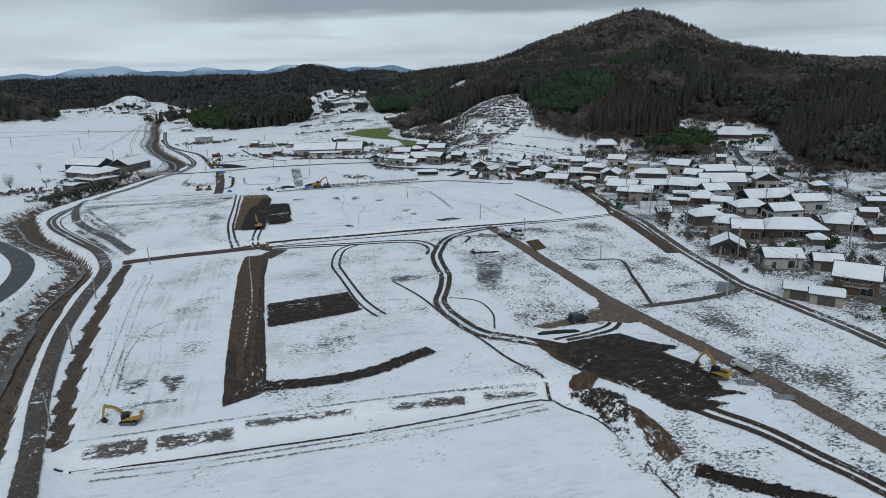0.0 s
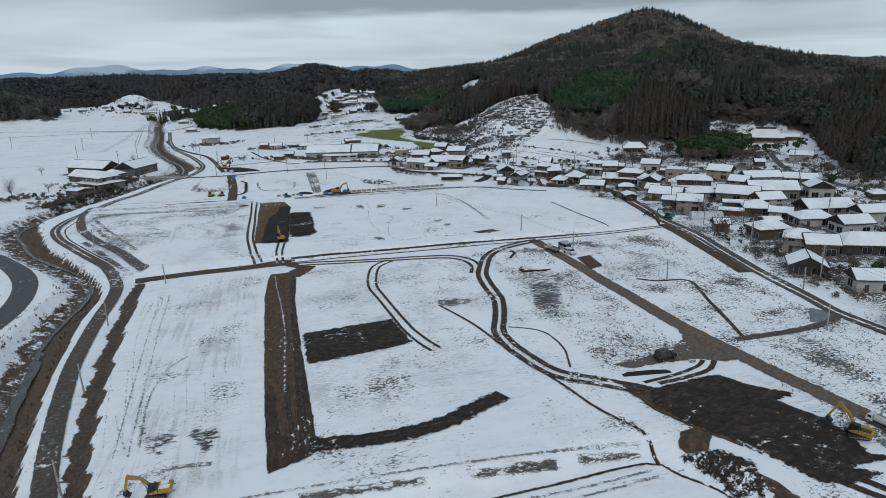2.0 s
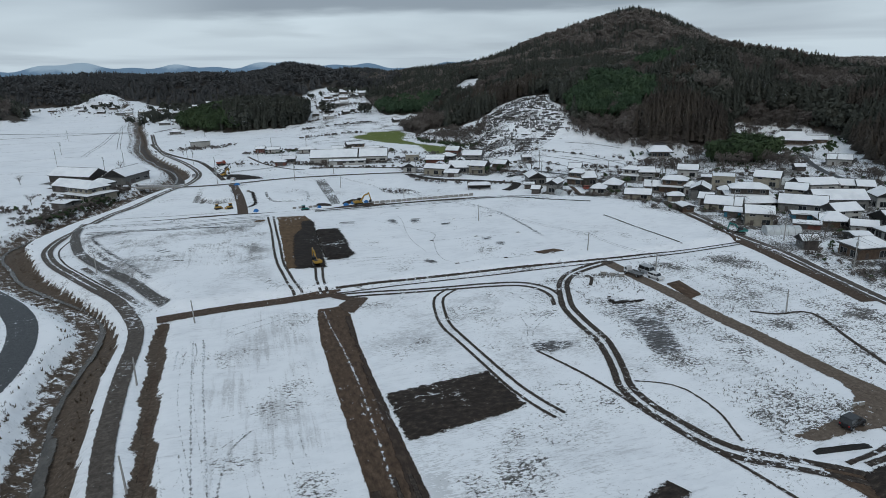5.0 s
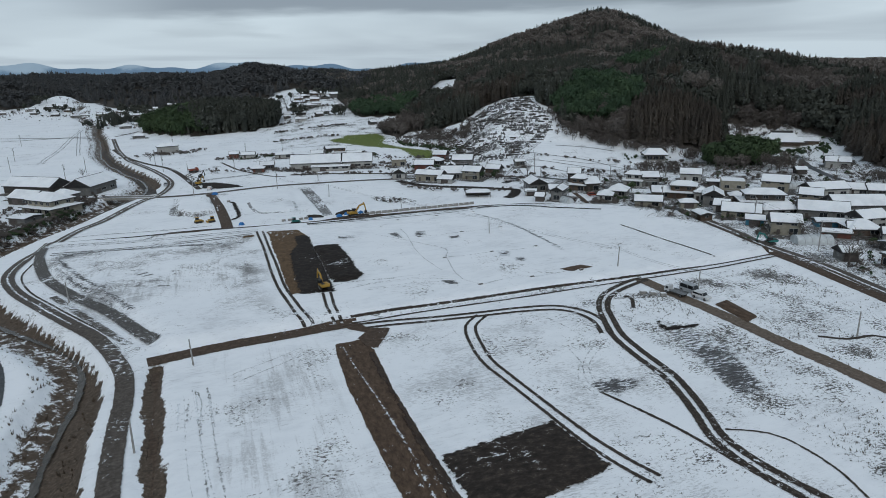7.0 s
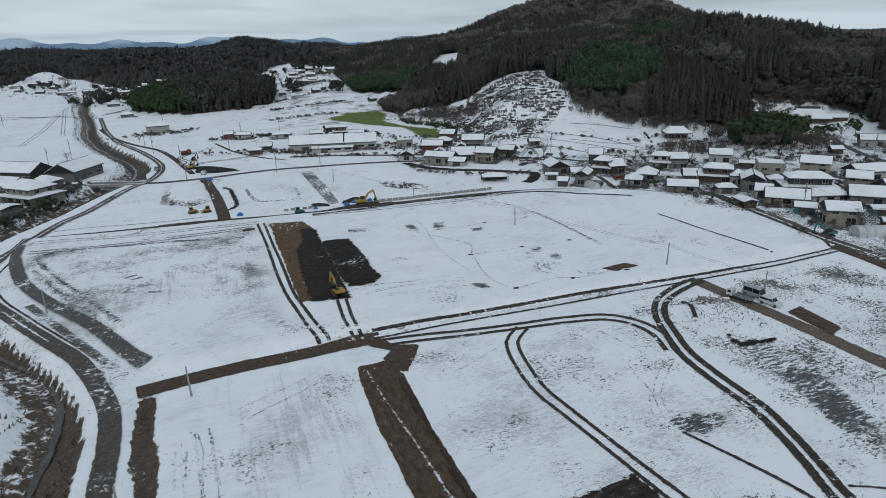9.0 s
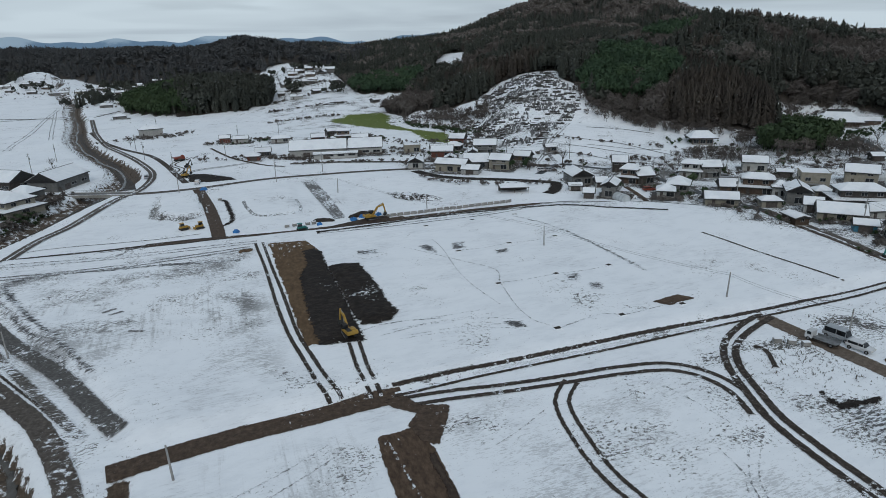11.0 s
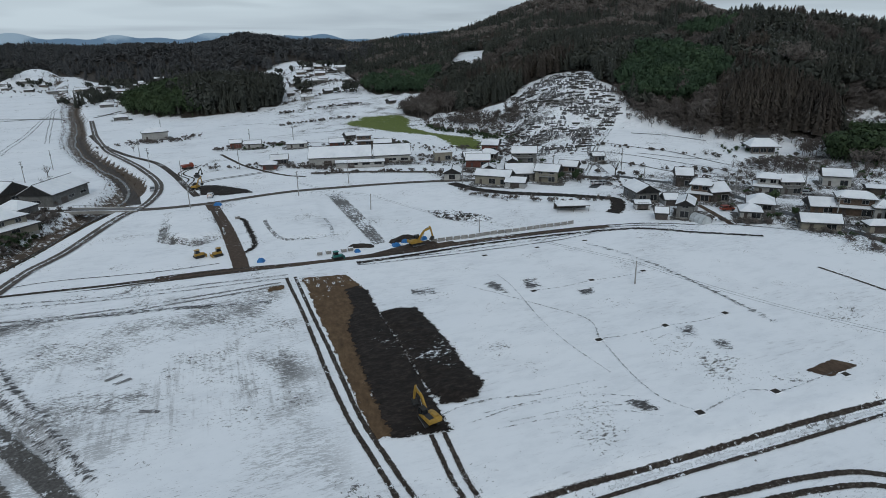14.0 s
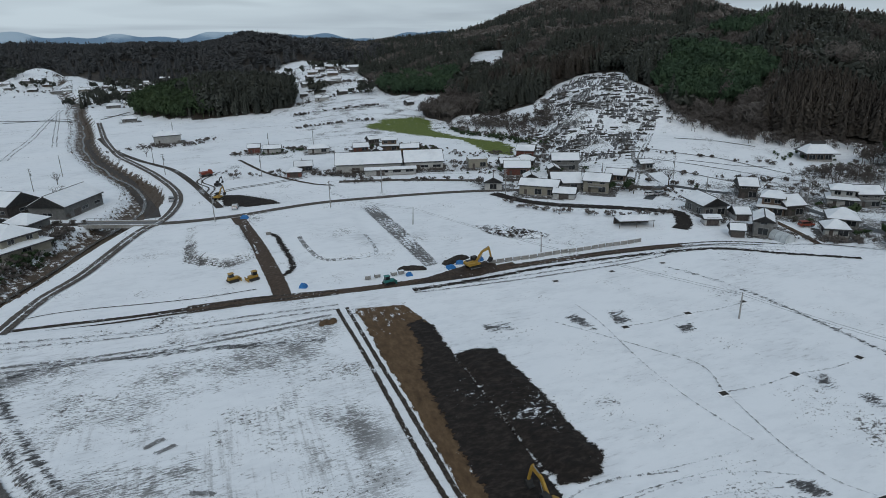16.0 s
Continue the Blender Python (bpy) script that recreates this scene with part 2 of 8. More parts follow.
M_OCHRE = soil_mat("ochre_clay", (0.06, 0.036, 0.019), (0.11, 0.068, 0.036), (0.165, 0.108, 0.06), 1.1, 0.10, 0.85, 1.2, (1, 0.5, 1))
M_BLACK = soil_mat("black_topsoil", (0.008, 0.0068, 0.0062), (0.020, 0.0155, 0.013), (0.055, 0.043, 0.036), 1.7, 0.03, 0.9, 1.1, (0.7, 1.2, 1))
M_CLODMIX = soil_mat("clods_in_snow", (0.010, 0.0085, 0.008), (0.030, 0.024, 0.020), (0.085, 0.066, 0.052), 1.6, 0.62, 0.9, 1.4, (1, 1, 1), 1.0)
M_YARDSOIL = soil_mat("dark_brown_topsoil", (0.013, 0.0105, 0.009), (0.032, 0.025, 0.0205), (0.088, 0.068, 0.055), 1.4, 0.06, 0.9, 0.9, (0.8, 1.3, 1))
M_RUT = soil_mat("muddy_rut", (0.020, 0.015, 0.012), (0.046, 0.036, 0.029), (0.12, 0.10, 0.085), 0.32, 0.22, 0.85, 1.8, (1, 1, 1), 1.1)
M_ASPH = soil_mat("wet_asphalt", (0.045, 0.05, 0.054), (0.06, 0.065, 0.07), (0.085, 0.09, 0.095), 0.4, 0.03, 0.55)
M_ICE = soil_mat("thawed_stubble", (0.035, 0.034, 0.035), (0.085, 0.083, 0.085), (0.24, 0.245, 0.25), 3.2, 0.52, 0.6, 1.3, (0.55, 1.9, 1), 1.0)
M_SLUSH = soil_mat("slush", (0.12, 0.115, 0.11), (0.22, 0.22, 0.22), (0.38, 0.39, 0.40), 0.9, 0.85, 0.6, 1.6)
M_GRAVELSNOW = soil_mat("gravel_under_snow", (0.07, 0.068, 0.066), (0.15, 0.148, 0.146), (0.28, 0.28, 0.28), 1.3, 0.46, 0.8, 2.0, (1.4, 1.0, 1), 1.2)
M_FAINT = soil_mat("old_track", (0.10, 0.097, 0.094), (0.20, 0.20, 0.20), (0.34, 0.34, 0.35), 0.7, 0.55, 0.8, 1.6, (1, 1, 1), 1.5)
M_SNOWLINE = soil_mat("leftover_snow", (0.62, 0.65, 0.68), (0.74, 0.77, 0.80), (0.84, 0.87, 0.90), 1.1, 0.0, 0.75, 1.6, (1, 0.8, 1), 1.1)
M_REVET = soil_mat("stone_revetment", (0.05, 0.047, 0.044), (0.095, 0.09, 0.085), (0.19, 0.185, 0.18), 0.7, 0.28, 0.85, 2.4, (1, 1, 1), 1.2)
M_REVETDARK = soil_mat("wet_revetment", (0.040, 0.035, 0.031), (0.058, 0.050, 0.045), (0.085, 0.075, 0.067), 0.35, 0.0, 0.8, 1.4)
M_BANKGRASS = soil_mat("bank_grass", (0.05, 0.042, 0.036), (0.11, 0.10, 0.09), (0.21, 0.20, 0.19), 1.3, 0.42, 0.85, 1.6, (0.6, 1.8, 1), 0.9)
M_YARD = soil_mat("slushy_yard", (0.045, 0.04, 0.036), (0.10, 0.093, 0.086), (0.20, 0.19, 0.18), 2.4, 0.42, 0.75, 1.2)
M_WATER = soil_mat("river_water", (0.045, 0.041, 0.036), (0.075, 0.068, 0.058), (0.12, 0.11, 0.098), 0.85, 0.06, 0.22, 0.6, (1, 0.6, 1), 0.45)
M_SNOW = plain_mat("snow", (0.82, 0.85, 0.88), (0.89, 0.905, 0.92), 0.7, 0.7, 0, 0.25, 0.2)
M_CONIFER = foliage_mat("cedar_needles", (0.037, 0.041, 0.036), (0.058, 0.063, 0.052), (0.088, 0.088, 0.070), 0.06)
M_RUSTY = foliage_mat("winter_cedar_needles", (0.040, 0.036, 0.032), (0.066, 0.056, 0.047), (0.098, 0.083, 0.066), 0.03)
M_LEAF = foliage_mat("evergreen_leaves", (0.026, 0.042, 0.022), (0.048, 0.074, 0.035), (0.080, 0.112, 0.054), 0.0)
M_BAMBOO = foliage_mat("bamboo_leaves", (0.028, 0.048, 0.030), (0.048, 0.082, 0.046), (0.080, 0.122, 0.062), 0.0)
M_TWIG = foliage_mat("bare_twigs", (0.074, 0.064, 0.058), (0.126, 0.110, 0.100), (0.19, 0.170, 0.156), 0.0)
# brighter copy of bare_twigs, the sunlit look is put into the colour
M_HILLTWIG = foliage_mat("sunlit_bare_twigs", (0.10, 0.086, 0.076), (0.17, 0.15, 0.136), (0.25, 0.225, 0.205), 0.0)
# paler, bluer foliage for the far ridge: distance haze mixed into the colour
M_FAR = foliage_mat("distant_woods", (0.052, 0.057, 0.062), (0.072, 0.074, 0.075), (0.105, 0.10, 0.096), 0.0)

# ---- the lie of the land ----
def curve_points(pts, step=2.0):
    """Catmull-Rom through the plan points, resampled at even steps."""
    p = np.array(pts, float)
    p = np.vstack([2 * p[0] - p[1], p, 2 * p[-1] - p[-2]])
    out = []
    for i in range(1, len(p) - 2):
        a, b, c, d = p[i - 1:i + 3]
        n = max(2, int(np.linalg.norm(c - b) / step))
        u = np.linspace(0, 1, n, endpoint=False)[:, None]
        out.append(0.5 * (2 * b + (c - a) * u + (2 * a - 5 * b + 4 * c - d) * u ** 2 + (3 * b - a - 3 * c + d) * u ** 3))
    out.append(p[-2][None])
    return np.vstack(out)


def line_distance(x, y, pts):
    """Distance to a polyline and the side (positive: to its right)."""
    best = np.full(np.shape(x), 1e9)
    side = np.zeros(np.shape(x))
    for (ax, ay), (bx, by) in zip(pts[:-1], pts[1:]):
        dx, dy = bx - ax, by - ay
        t = np.clip(((x - ax) * dx + (y - ay) * dy) / (dx * dx + dy * dy + 1e-9), 0, 1)
        d = np.hypot(x - ax - t * dx, y - ay - t * dy)
        s = np.sign((x - ax) * dy - (y - ay) * dx)
        side = np.where(d < best, s, side)
        best = np.minimum(d, best)
    return best, side


def poly_inside(x, y, pts):
    """Signed distance to a polygon, positive inside."""
    p = [tuple(q) for q in pts]
    inside = np.zeros(np.shape(x), bool)
    for (ax, ay), (bx, by) in zip(p, p[1:] + p[:1]):
        cross = ((ay > y) != (by > y)) & (x < (bx - ax) * (y - ay) / (by - ay + 1e-12) + ax)
        inside ^= cross
    d, _ = line_distance(x, y, p + p[:1])
    return np.where(inside, d, -d)


def ramp(a, b, x):
    t = np.clip((x - a) / (b - a), 0, 1)
    return t * t * (3 - 2 * t)


def wave(x, y, s, seed=0.0):
    """Cheap smooth value noise from sines, about -1 to 1."""
    u, v = x / s, y / s
    return (np.sin(1.3 * u + 0.7 * v + seed) + np.sin(-0.8 * u + 1.7 * v + 2.1 * seed + 1.0) + np.sin(2.3 * u + 1.9 * v + 0.5 * seed) * 0.6
            + np.sin(-2.9 * u + 2.4 * v + 1.3 * seed) * 0.4) / 3.0


RIVER = curve_points([(-20, -150), (-36, 0), (-46, 70), (-53, 110), (-56, 128), (-58.6, 146), (-60.3, 160), (-60, 172), (-58.9, 182), (-60, 191), (-66, 203),
                      (-76, 215.5), (-85, 228), (-95, 245), (-103, 266), (-98, 290), (-88, 315), (-78.5, 345), (-70, 368), (-65.5, 390),
                      (-67.5, 411), (-76, 438), (-84, 460), (-98, 507), (-108, 555), (-113, 594), (-122, 650), (-135, 720), (-150, 815), (-172, 905), (-213, 1115)], 6.0)
FOOT_A = [(108, 408), (140, 396), (176, 378), (198, 345), (214, 318), (240, 314), (258, 298), (236, 262), (232, 215), (300, 185), (500, 150), (1500, 100), (1500, 2300),
          (200, 2300), (160, 1000), (132, 700), (128, 575), (120, 480)]
FOOT_B = [(-2600, 1500), (-700, 1250), (-420, 1180), (-260, 1130), (-150, 1080), (-60, 985), (40, 930), (200, 1000), (400, 2400), (400, 4300), (-2600, 4300)]
FOOT_C = [(-330, 830), (-262, 850), (-290, 960), (-420, 1250), (-2600, 1500), (-2600, 300), (-900, 620), (-480, 790)]
KNOLL = [(-92, 680), (-60, 625), (-10, 612), (22, 640), (30, 700), (20, 770), (-50, 800), (-95, 750)]
EMBANK = [(-83.6, 276), (-82.6, 266), (-79.2, 253.5), (-75.2, 243.3), (-66.8, 228), (-58.5, 215), (-51.5, 201.2), (-47.4, 193)]
UPPER = [(-85.5, 285), (-84.6, 272), (-80.4, 260.2), (-73.2, 246), (-65.4, 232.4), (-54.6, 213.8), (-47.6, 199.3), (-46, 190), (0, 189.5), (60, 189), (108, 191), (112, 215), (117, 240), (96, 262), (66, 274), (0, 277), (-60, 281)]
LOWER = [(-33, 30), (-34, 84.5), (38, 84.5), (44, 74), (45, 30)]


PAD_A = [(-48.6, 345), (-36, 339.5), (-34.8, 313.4), (-41.5, 309.2), (-48.8, 314.9)]
PAD_B = [(-22.6, 338), (-22.2, 323.4), (-21.5, 312.1), (-19.5, 303), (-13.9, 300.6), (-7.4, 301.2), (-5.5, 305.7), (-5.2, 317.8), (-3.5, 340)]


def height(x, y):
    """Ground height in metres over the plan."""
    x, y = np.asarray(x, float), np.asarray(y, float)
    z = 0.06 * wave(x, y, 7.0) + 0.12 * wave(x, y, 23.0, 1.0)
    z = z + 1.3 * ramp(-1.8, 1.6, poly_inside(x, y, UPPER))
    z = z - 2.0 * ramp(-3.2, 1.0, poly_inside(x, y, LOWER))
    for pad, rise in ((PAD_A, 1.7), (PAD_B, 0.7)):
        z = z + rise * ramp(-1.5, 1.5, poly_inside(x, y, pad))
    # ditch beside the river road
    dd, _ = line_distance(x, y, DITCH)
    z = z - 0.9 * (1 - ramp(0.6, 2.0, dd))
    # valley beyond the village climbs slowly
    z = z + 17 * ramp(570, 800, y) * np.exp(-((x - 80) / 48.0) ** 2) + 6.0 * ramp(500, 640, y) * np.exp(-((x - 80) / 70.0) ** 2)
    z = z + 24 * np.exp(-((x + 226) / 40.0) ** 2 - ((y - 1065) / 60.0) ** 2)
    z = z + 8 * ramp(318, 405, y) * ramp(92, 130, x) * (1 - ramp(215, 250, x))
    # wooded hills
    a = poly_inside(x, y, FOOT_A)
    amp = 34 + 12 * ramp(380, 520, y) - 32 * ramp(380, 520, x) * (1 - ramp(640, 860, y)) - 7 * ramp(800, 950, x)
    z = z + np.where(a > 0, amp * (1 - np.exp(-np.maximum(a, 0) / 78.0)), 0)
    # the near spur above the temple
    spur = 13.5 * np.exp(-((x - 312) / 62.0) ** 2 - ((y - 452) / 62.0) ** 2) + 5 * np.exp(-((x - 352) / 48.0) ** 2 - ((y - 402) / 46.0) ** 2) + 8 * np.exp(-((x - 250) / 34.0) ** 2 - ((y - 400) / 34.0) ** 2)
    z = z + ramp(0, 60, a) * spur
    u, v = (x - 690) * 0.857 - (y - 1130) * 0.515, (x - 690) * 0.515 + (y - 1130) * 0.857
    peak = 84 * np.exp(-np.where(u > 0, u / 140.0, u / 108.0) ** 2 - (v / 270.0) ** 2) + 46 * np.exp(-((u + 150) / 112.0) ** 2 - (v / 250.0) ** 2)
    z = z + np.where(a > 0, ramp(0, 120, a), 0) * (peak + 4 * wave(x, y, 60.0, 2.0))
    flat = np.exp(-(np.hypot(x - 262, y - 330) / 36.0) ** 4)
    z = z * (1 - flat) + 2.4 * flat
    b = poly_inside(x, y, FOOT_B)
    z = z + np.where(b > 0, 40 * (1 - np.exp(-np.maximum(b, 0) / 150.0)) + ramp(0, 200, b) * (7 * wave(x, y, 120.0, 3.0) + 4 * wave(x, y, 47.0, 5.0)), 0)
    c = poly_inside(x, y, FOOT_C)
    z = z + np.where(c > 0, 40 * (1 - np.exp(-np.maximum(c, 0) / 60.0)) + ramp(0, 80, c) * 5 * wave(x, y, 60.0, 4.0), 0)
    d = poly_inside(x, y, KNOLL)
    z = z + np.where(d > 0, 12 * (1 - np.exp(-np.maximum(d, 0) / 25.0)), 0)
    # the river cut
    dr, side = line_distance(x, y, RIVER)
    wide = np.where(side < 0, 9.0 - 2.4 * ramp(262, 285, y) - 3.2 * (1 - ramp(178, 196, y)), 6.9) + 2.0 * ramp(300, 360, y) * (side > 0)
    cut = 2.7 * (1 - ramp(4.2, wide, dr)) + (0.7 + 0.25 * wave(x, y, 4.0, 3.0)) * (1 - ramp(1.0 + 0.7 * (1 - ramp(138, 165, y)), 2.4 + 0.8 * (1 - ramp(138, 165, y)), dr))
    lv, _ = line_distance(x, y, LEVEE)
    return z - cut * ramp(2.4, 4.4, lv)


LEVEE = [(-15, -60), (-30, 40), (-37, 80), (-43.4, 106), (-48.0, 131), (-49.6, 148), (-50.2, 160), (-50.4, 171), (-51.4, 180), (-53.6, 187.5), (-58.4, 199.5), (-64.8, 210), (-74, 225), (-82.5, 240),
         (-87.3, 254), (-87.2, 268), (-84, 281), (-79, 302), (-72.5, 317), (-63.6, 347), (-57.5, 359), (-54.6, 373), (-54, 386), (-55.5, 400), (-60, 419), (-66, 440),
         (-76, 469), (-84, 494), (-95, 546), (-101, 582), (-110, 640)]
DITCH = [(-35.8, 89), (-37.8, 97.4), (-39.5, 105.5), (-40.8, 114.8), (-42.3, 125.7), (-43.7, 138.6), (-45, 154.2), (-45.6, 163), (-46, 172), (-46.4, 181)]


def spaced(lo, hi, core_lo, core_hi, step, grow):
    c = list(np.arange(core_lo, core_hi + 1e-6, step))
    s, v = step, core_hi
    while v < hi:
        s *= grow
        v += s
        c.append(v)
    s, v = step, core_lo
    while v > lo:
        s *= grow
        v -= s
        c.insert(0, v)
    return np.array(c)


def set_mesh(name, verts, faces, mat, attrs=None, smooth=True):
    me = bpy.data.meshes.new(name)
    verts, faces = np.asarray(verts, np.float32), np.asarray(faces, np.int32)
    n, k = faces.shape
    me.vertices.add(len(verts))
    me.vertices.foreach_set("co", verts.ravel())
    me.loops.add(n * k)
    me.loops.foreach_set("vertex_index", faces.ravel())
    me.polygons.add(n)
    me.polygons.foreach_set("loop_start", np.arange(0, n * k, k, dtype=np.int32))
    me.polygons.foreach_set("loop_total", np.full(n, k, np.int32))
    me.polygons.foreach_set("use_smooth", np.full(n, smooth))
    for key, val in (attrs or {}).items():
        me.attributes.new(key, "FLOAT", "POINT").data.foreach_set("value", np.asarray(val, np.float32).ravel())
    me.update(calc_edges=True)
    me.materials.append(mat)
    return new(name, me)


def grid_faces(nx, ny):
    i = np.arange(nx * ny).reshape(ny, nx)
    return np.stack([i[:-1, :-1], i[:-1, 1:], i[1:, 1:], i[1:, :-1]], -1).reshape(-1, 4)


GREEN = [(44, 528), (68, 552), (88, 549), (91, 531), (79, 498), (84, 468), (96, 442), (95, 424), (84, 405), (77, 417), (80, 458), (64, 484)]
GRAVES = [(86, 374), (118, 366), (140, 388), (158, 400), (166, 408), (171, 424), (168, 440), (178, 464), (170, 479), (152, 482), (132, 464), (120, 444), (110, 430), (97, 408)]
BALD = [(155, 580), (174, 596), (210, 670), (206, 728), (158, 642)]
TEMPLE_GROUND = [(196, 268), (240, 318), (262, 344), (300, 372), (312, 340), (282, 308), (264, 270), (250, 240), (200, 225)]
SHRINE_GROUND = [(120, 368), (160, 390), (190, 372), (205, 350), (196, 322), (150, 318)]


def box_field(x, y, x0, x1, y0, y1, soft=3.0):
    return ramp(x0 - soft, x0 + soft, x) * (1 - ramp(x1 - soft, x1 + soft, x)) * ramp(y0 - soft, y0 + soft, y) * (1 - ramp(y1 - soft, y1 + soft, y))


WOOD_A = [(96, 740), (92, 640), (112, 612), (128, 588), (120, 562), (99, 571), (91, 549), (98, 520), (108, 525), (115, 516), (117, 499), (124, 489), (130, 473), (140, 480), (152, 487), (172, 483), (181, 464), (170, 440), (174, 424), (167, 405), (171, 393), (176, 384), (191, 369), (193, 361), (206, 349), (214, 336),
          (226, 330), (236, 340), (240, 356), (254, 366), (272, 364), (288, 352), (296, 336), (290, 318), (266, 290), (246, 262), (238, 246), (234, 230), (240, 216), (300, 187), (500, 152), (1500, 100), (1500, 2300), (200, 2300), (140, 1000)]


def wood_mask(x, y):
    w = np.maximum.reduce([ramp(-3, 3, poly_inside(x, y, WOOD_A)), ramp(0, 20, poly_inside(x, y, FOOT_B)), ramp(0, 10, poly_inside(x, y, FOOT_C)), ramp(-4, 4, poly_inside(x, y, KNOLL))])
    return w * (1 - ramp(-4, 4, poly_inside(x, y, BALD)))


def build_ground():
    xs = spaced(-3600, 3600, -112, 150, 1.25, 1.07)
    ys = spaced(-700, 4700, 28, 310, 1.25, 1.045)
    X, Y = np.meshgrid(xs, ys)
    Z = height(X, Y)
    dr, side = line_distance(X, Y, RIVER)
    lv, _ = line_distance(X, Y, curve_points(LEVEE, 6.0))
    bank = np.where(side > 0, 0.82 * (1 - ramp(5.6, 7.4, dr)), 0.60 * (1 - ramp(3.6, 9.6 - 2.5 * ramp(375, 400, Y) - 3.4 * (1 - ramp(178, 196, Y)), dr))) * ramp(3.0, 4.0, lv)
    dd, _ = line_distance(X, Y, DITCH)
    bank = np.maximum(bank, 1.1 * (1 - ramp(1.0, 1.7, dd)))
    up = poly_inside(X, Y, UPPER)
    west = ramp(-2.6, -0.8, up) * (1 - ramp(-0.2, 1.8, up)) * (1 - ramp(-50, -46, X)) * (1 - ramp(268, 275, Y))
    bank = np.maximum(bank, 0.30 * west)
    bank = np.maximum(bank, 0.08 * box_field(X, Y, 92, 240, 330, 352, 8) + 0.26 * ramp(-6, 4, poly_inside(X, Y, GRAVES)))
    stub = np.full(X.shape, 0.19)
    stub = np.maximum(stub, 0.62 * box_field(X, Y, 40, 62, 105, 180) + 0.62 * box_field(X, Y, 66, 98, 40, 182))
    stub = np.maximum(stub, 0.30 * box_field(X, Y, -86, -22, 190, 282))
    stub = np.maximum(stub, 0.36 * box_field(X, Y, -36, -16, 90, 180))
    stub = np.maximum(stub, 0.42 * box_field(X, Y, -8, 40, 86, 180))
    stub = np.maximum(stub, 0.27 * box_field(X, Y, 0, 60, 190, 212, 6))
    stub = np.maximum(stub, 0.50 * box_field(X, Y, 40, 66, 40, 100))
    stub = np.maximum(stub, 0.78 * box_field(X, Y, 106, 260, 84, 330, 6))
    stub = np.maximum(stub, 0.24 * box_field(X, Y, -70, 130, 284, 480, 10))
    stub = np.maximum(stub, 0.62 * ramp(-4, 4, poly_inside(X, Y, GRAVES)))
    stub = np.maximum(stub, 0.30 * box_field(X, Y, 108, 185, 322, 402, 8))
    pa = poly_inside(X, Y, PAD_A)
    stub = np.maximum(stub, 0.9 * ramp(-4, -1.8, pa) * (1 - ramp(0, 1.6, pa)))
    stub = np.maximum(stub, 0.55 * box_field(X, Y, 0, 140, 480, 900, 20))
    rows = 0.15 * box_field(X, Y, -36, -18, 92, 182) + 1.0 * box_field(X, Y, -80, -24, 226, 268) + 0.5 * box_field(X, Y, -70, -24, 198, 226) + 0.4 * box_field(X, Y, -8, 36, 105, 180)
    comb = 1.0 * box_field(X, Y, -68, -24, 218, 245, 5) + 0.8 * box_field(X, Y, -36, -18, 92, 182)
    green = 0.78 * ramp(-4, 4, poly_inside(X, Y, GREEN))
    ob = set_mesh("ground", np.stack([X, Y, Z], -1).reshape(-1, 3), grid_faces(len(xs), len(ys)), M_GROUND,
                  dict(stub=stub, bank=bank, wood=wood_mask(X, Y), green=green, rows=rows, comb=comb))
    tagged(ob, "snow-covered valley farmland rising into wooded hills", "ground", kind="structure")


build_ground()


def ribbon(name, pts, half, mat, lift, label="", category="track", step=1.5, z=None, fringe=1.0):
    """A strip laid along a plan line; its attribute is the distance to the rim."""
    c = curve_points(pts, step)
    t = np.gradient(c, axis=0)
    t /= np.linalg.norm(t, axis=1)[:, None] + 1e-9
    nrm = np.stack([t[:, 1], -t[:, 0]], -1)
    w = half + fringe
    off = np.linspace(-w, w, max(5, int(2 * w / 0.9) | 1))
    P = c[:, None, :] + nrm[:, None, :] * off[None, :, None]
    Z = height(P[..., 0], P[..., 1]) + lift if z is None else np.full(P.shape[:2], z)
    edge = np.broadcast_to(half - np.abs(off), Z.shape)
    ob = set_mesh(name, np.concatenate([P, Z[..., None]], -1).reshape(-1, 3), grid_faces(len(off), len(c)), mat, dict(edge=edge))
    return tagged(ob, label, category, kind="structure")


def patch(name, poly, mat, lift, label="", category="soil", cell=0.8, heap=0.0, fringe=1.6):
    """Bare ground inside a plan outline."""
    p = np.array(poly, float)
    xs = np.arange(p[:, 0].min() - fringe, p[:, 0].max() + fringe, cell)
    ys = np.arange(p[:, 1].min() - fringe, p[:, 1].max() + fringe, cell)
    X, Y = np.meshgrid(xs, ys)
    s = poly_inside(X, Y, poly)
    Z = height(X, Y) + lift
    if heap:
        Z = Z + heap * ramp(0, 1.5, s) * (0.6 + 0.9 * np.abs(wave(X, Y, 0.9, 1.0)) + 0.5 * wave(X, Y, 2.3, 2.0))
    f = grid_faces(len(xs), len(ys))
    f = f[(s.ravel()[f] > -fringe).any(1)]
    used = np.unique(f)
    remap = np.zeros(X.size, int)
    remap[used] = np.arange(len(used))
    V = np.stack([X, Y, Z], -1).reshape(-1, 3)[used]
    ob = set_mesh(name, V, remap[f], mat, dict(edge=s.ravel()[used]))
    return tagged(ob, label, category, kind="structure")


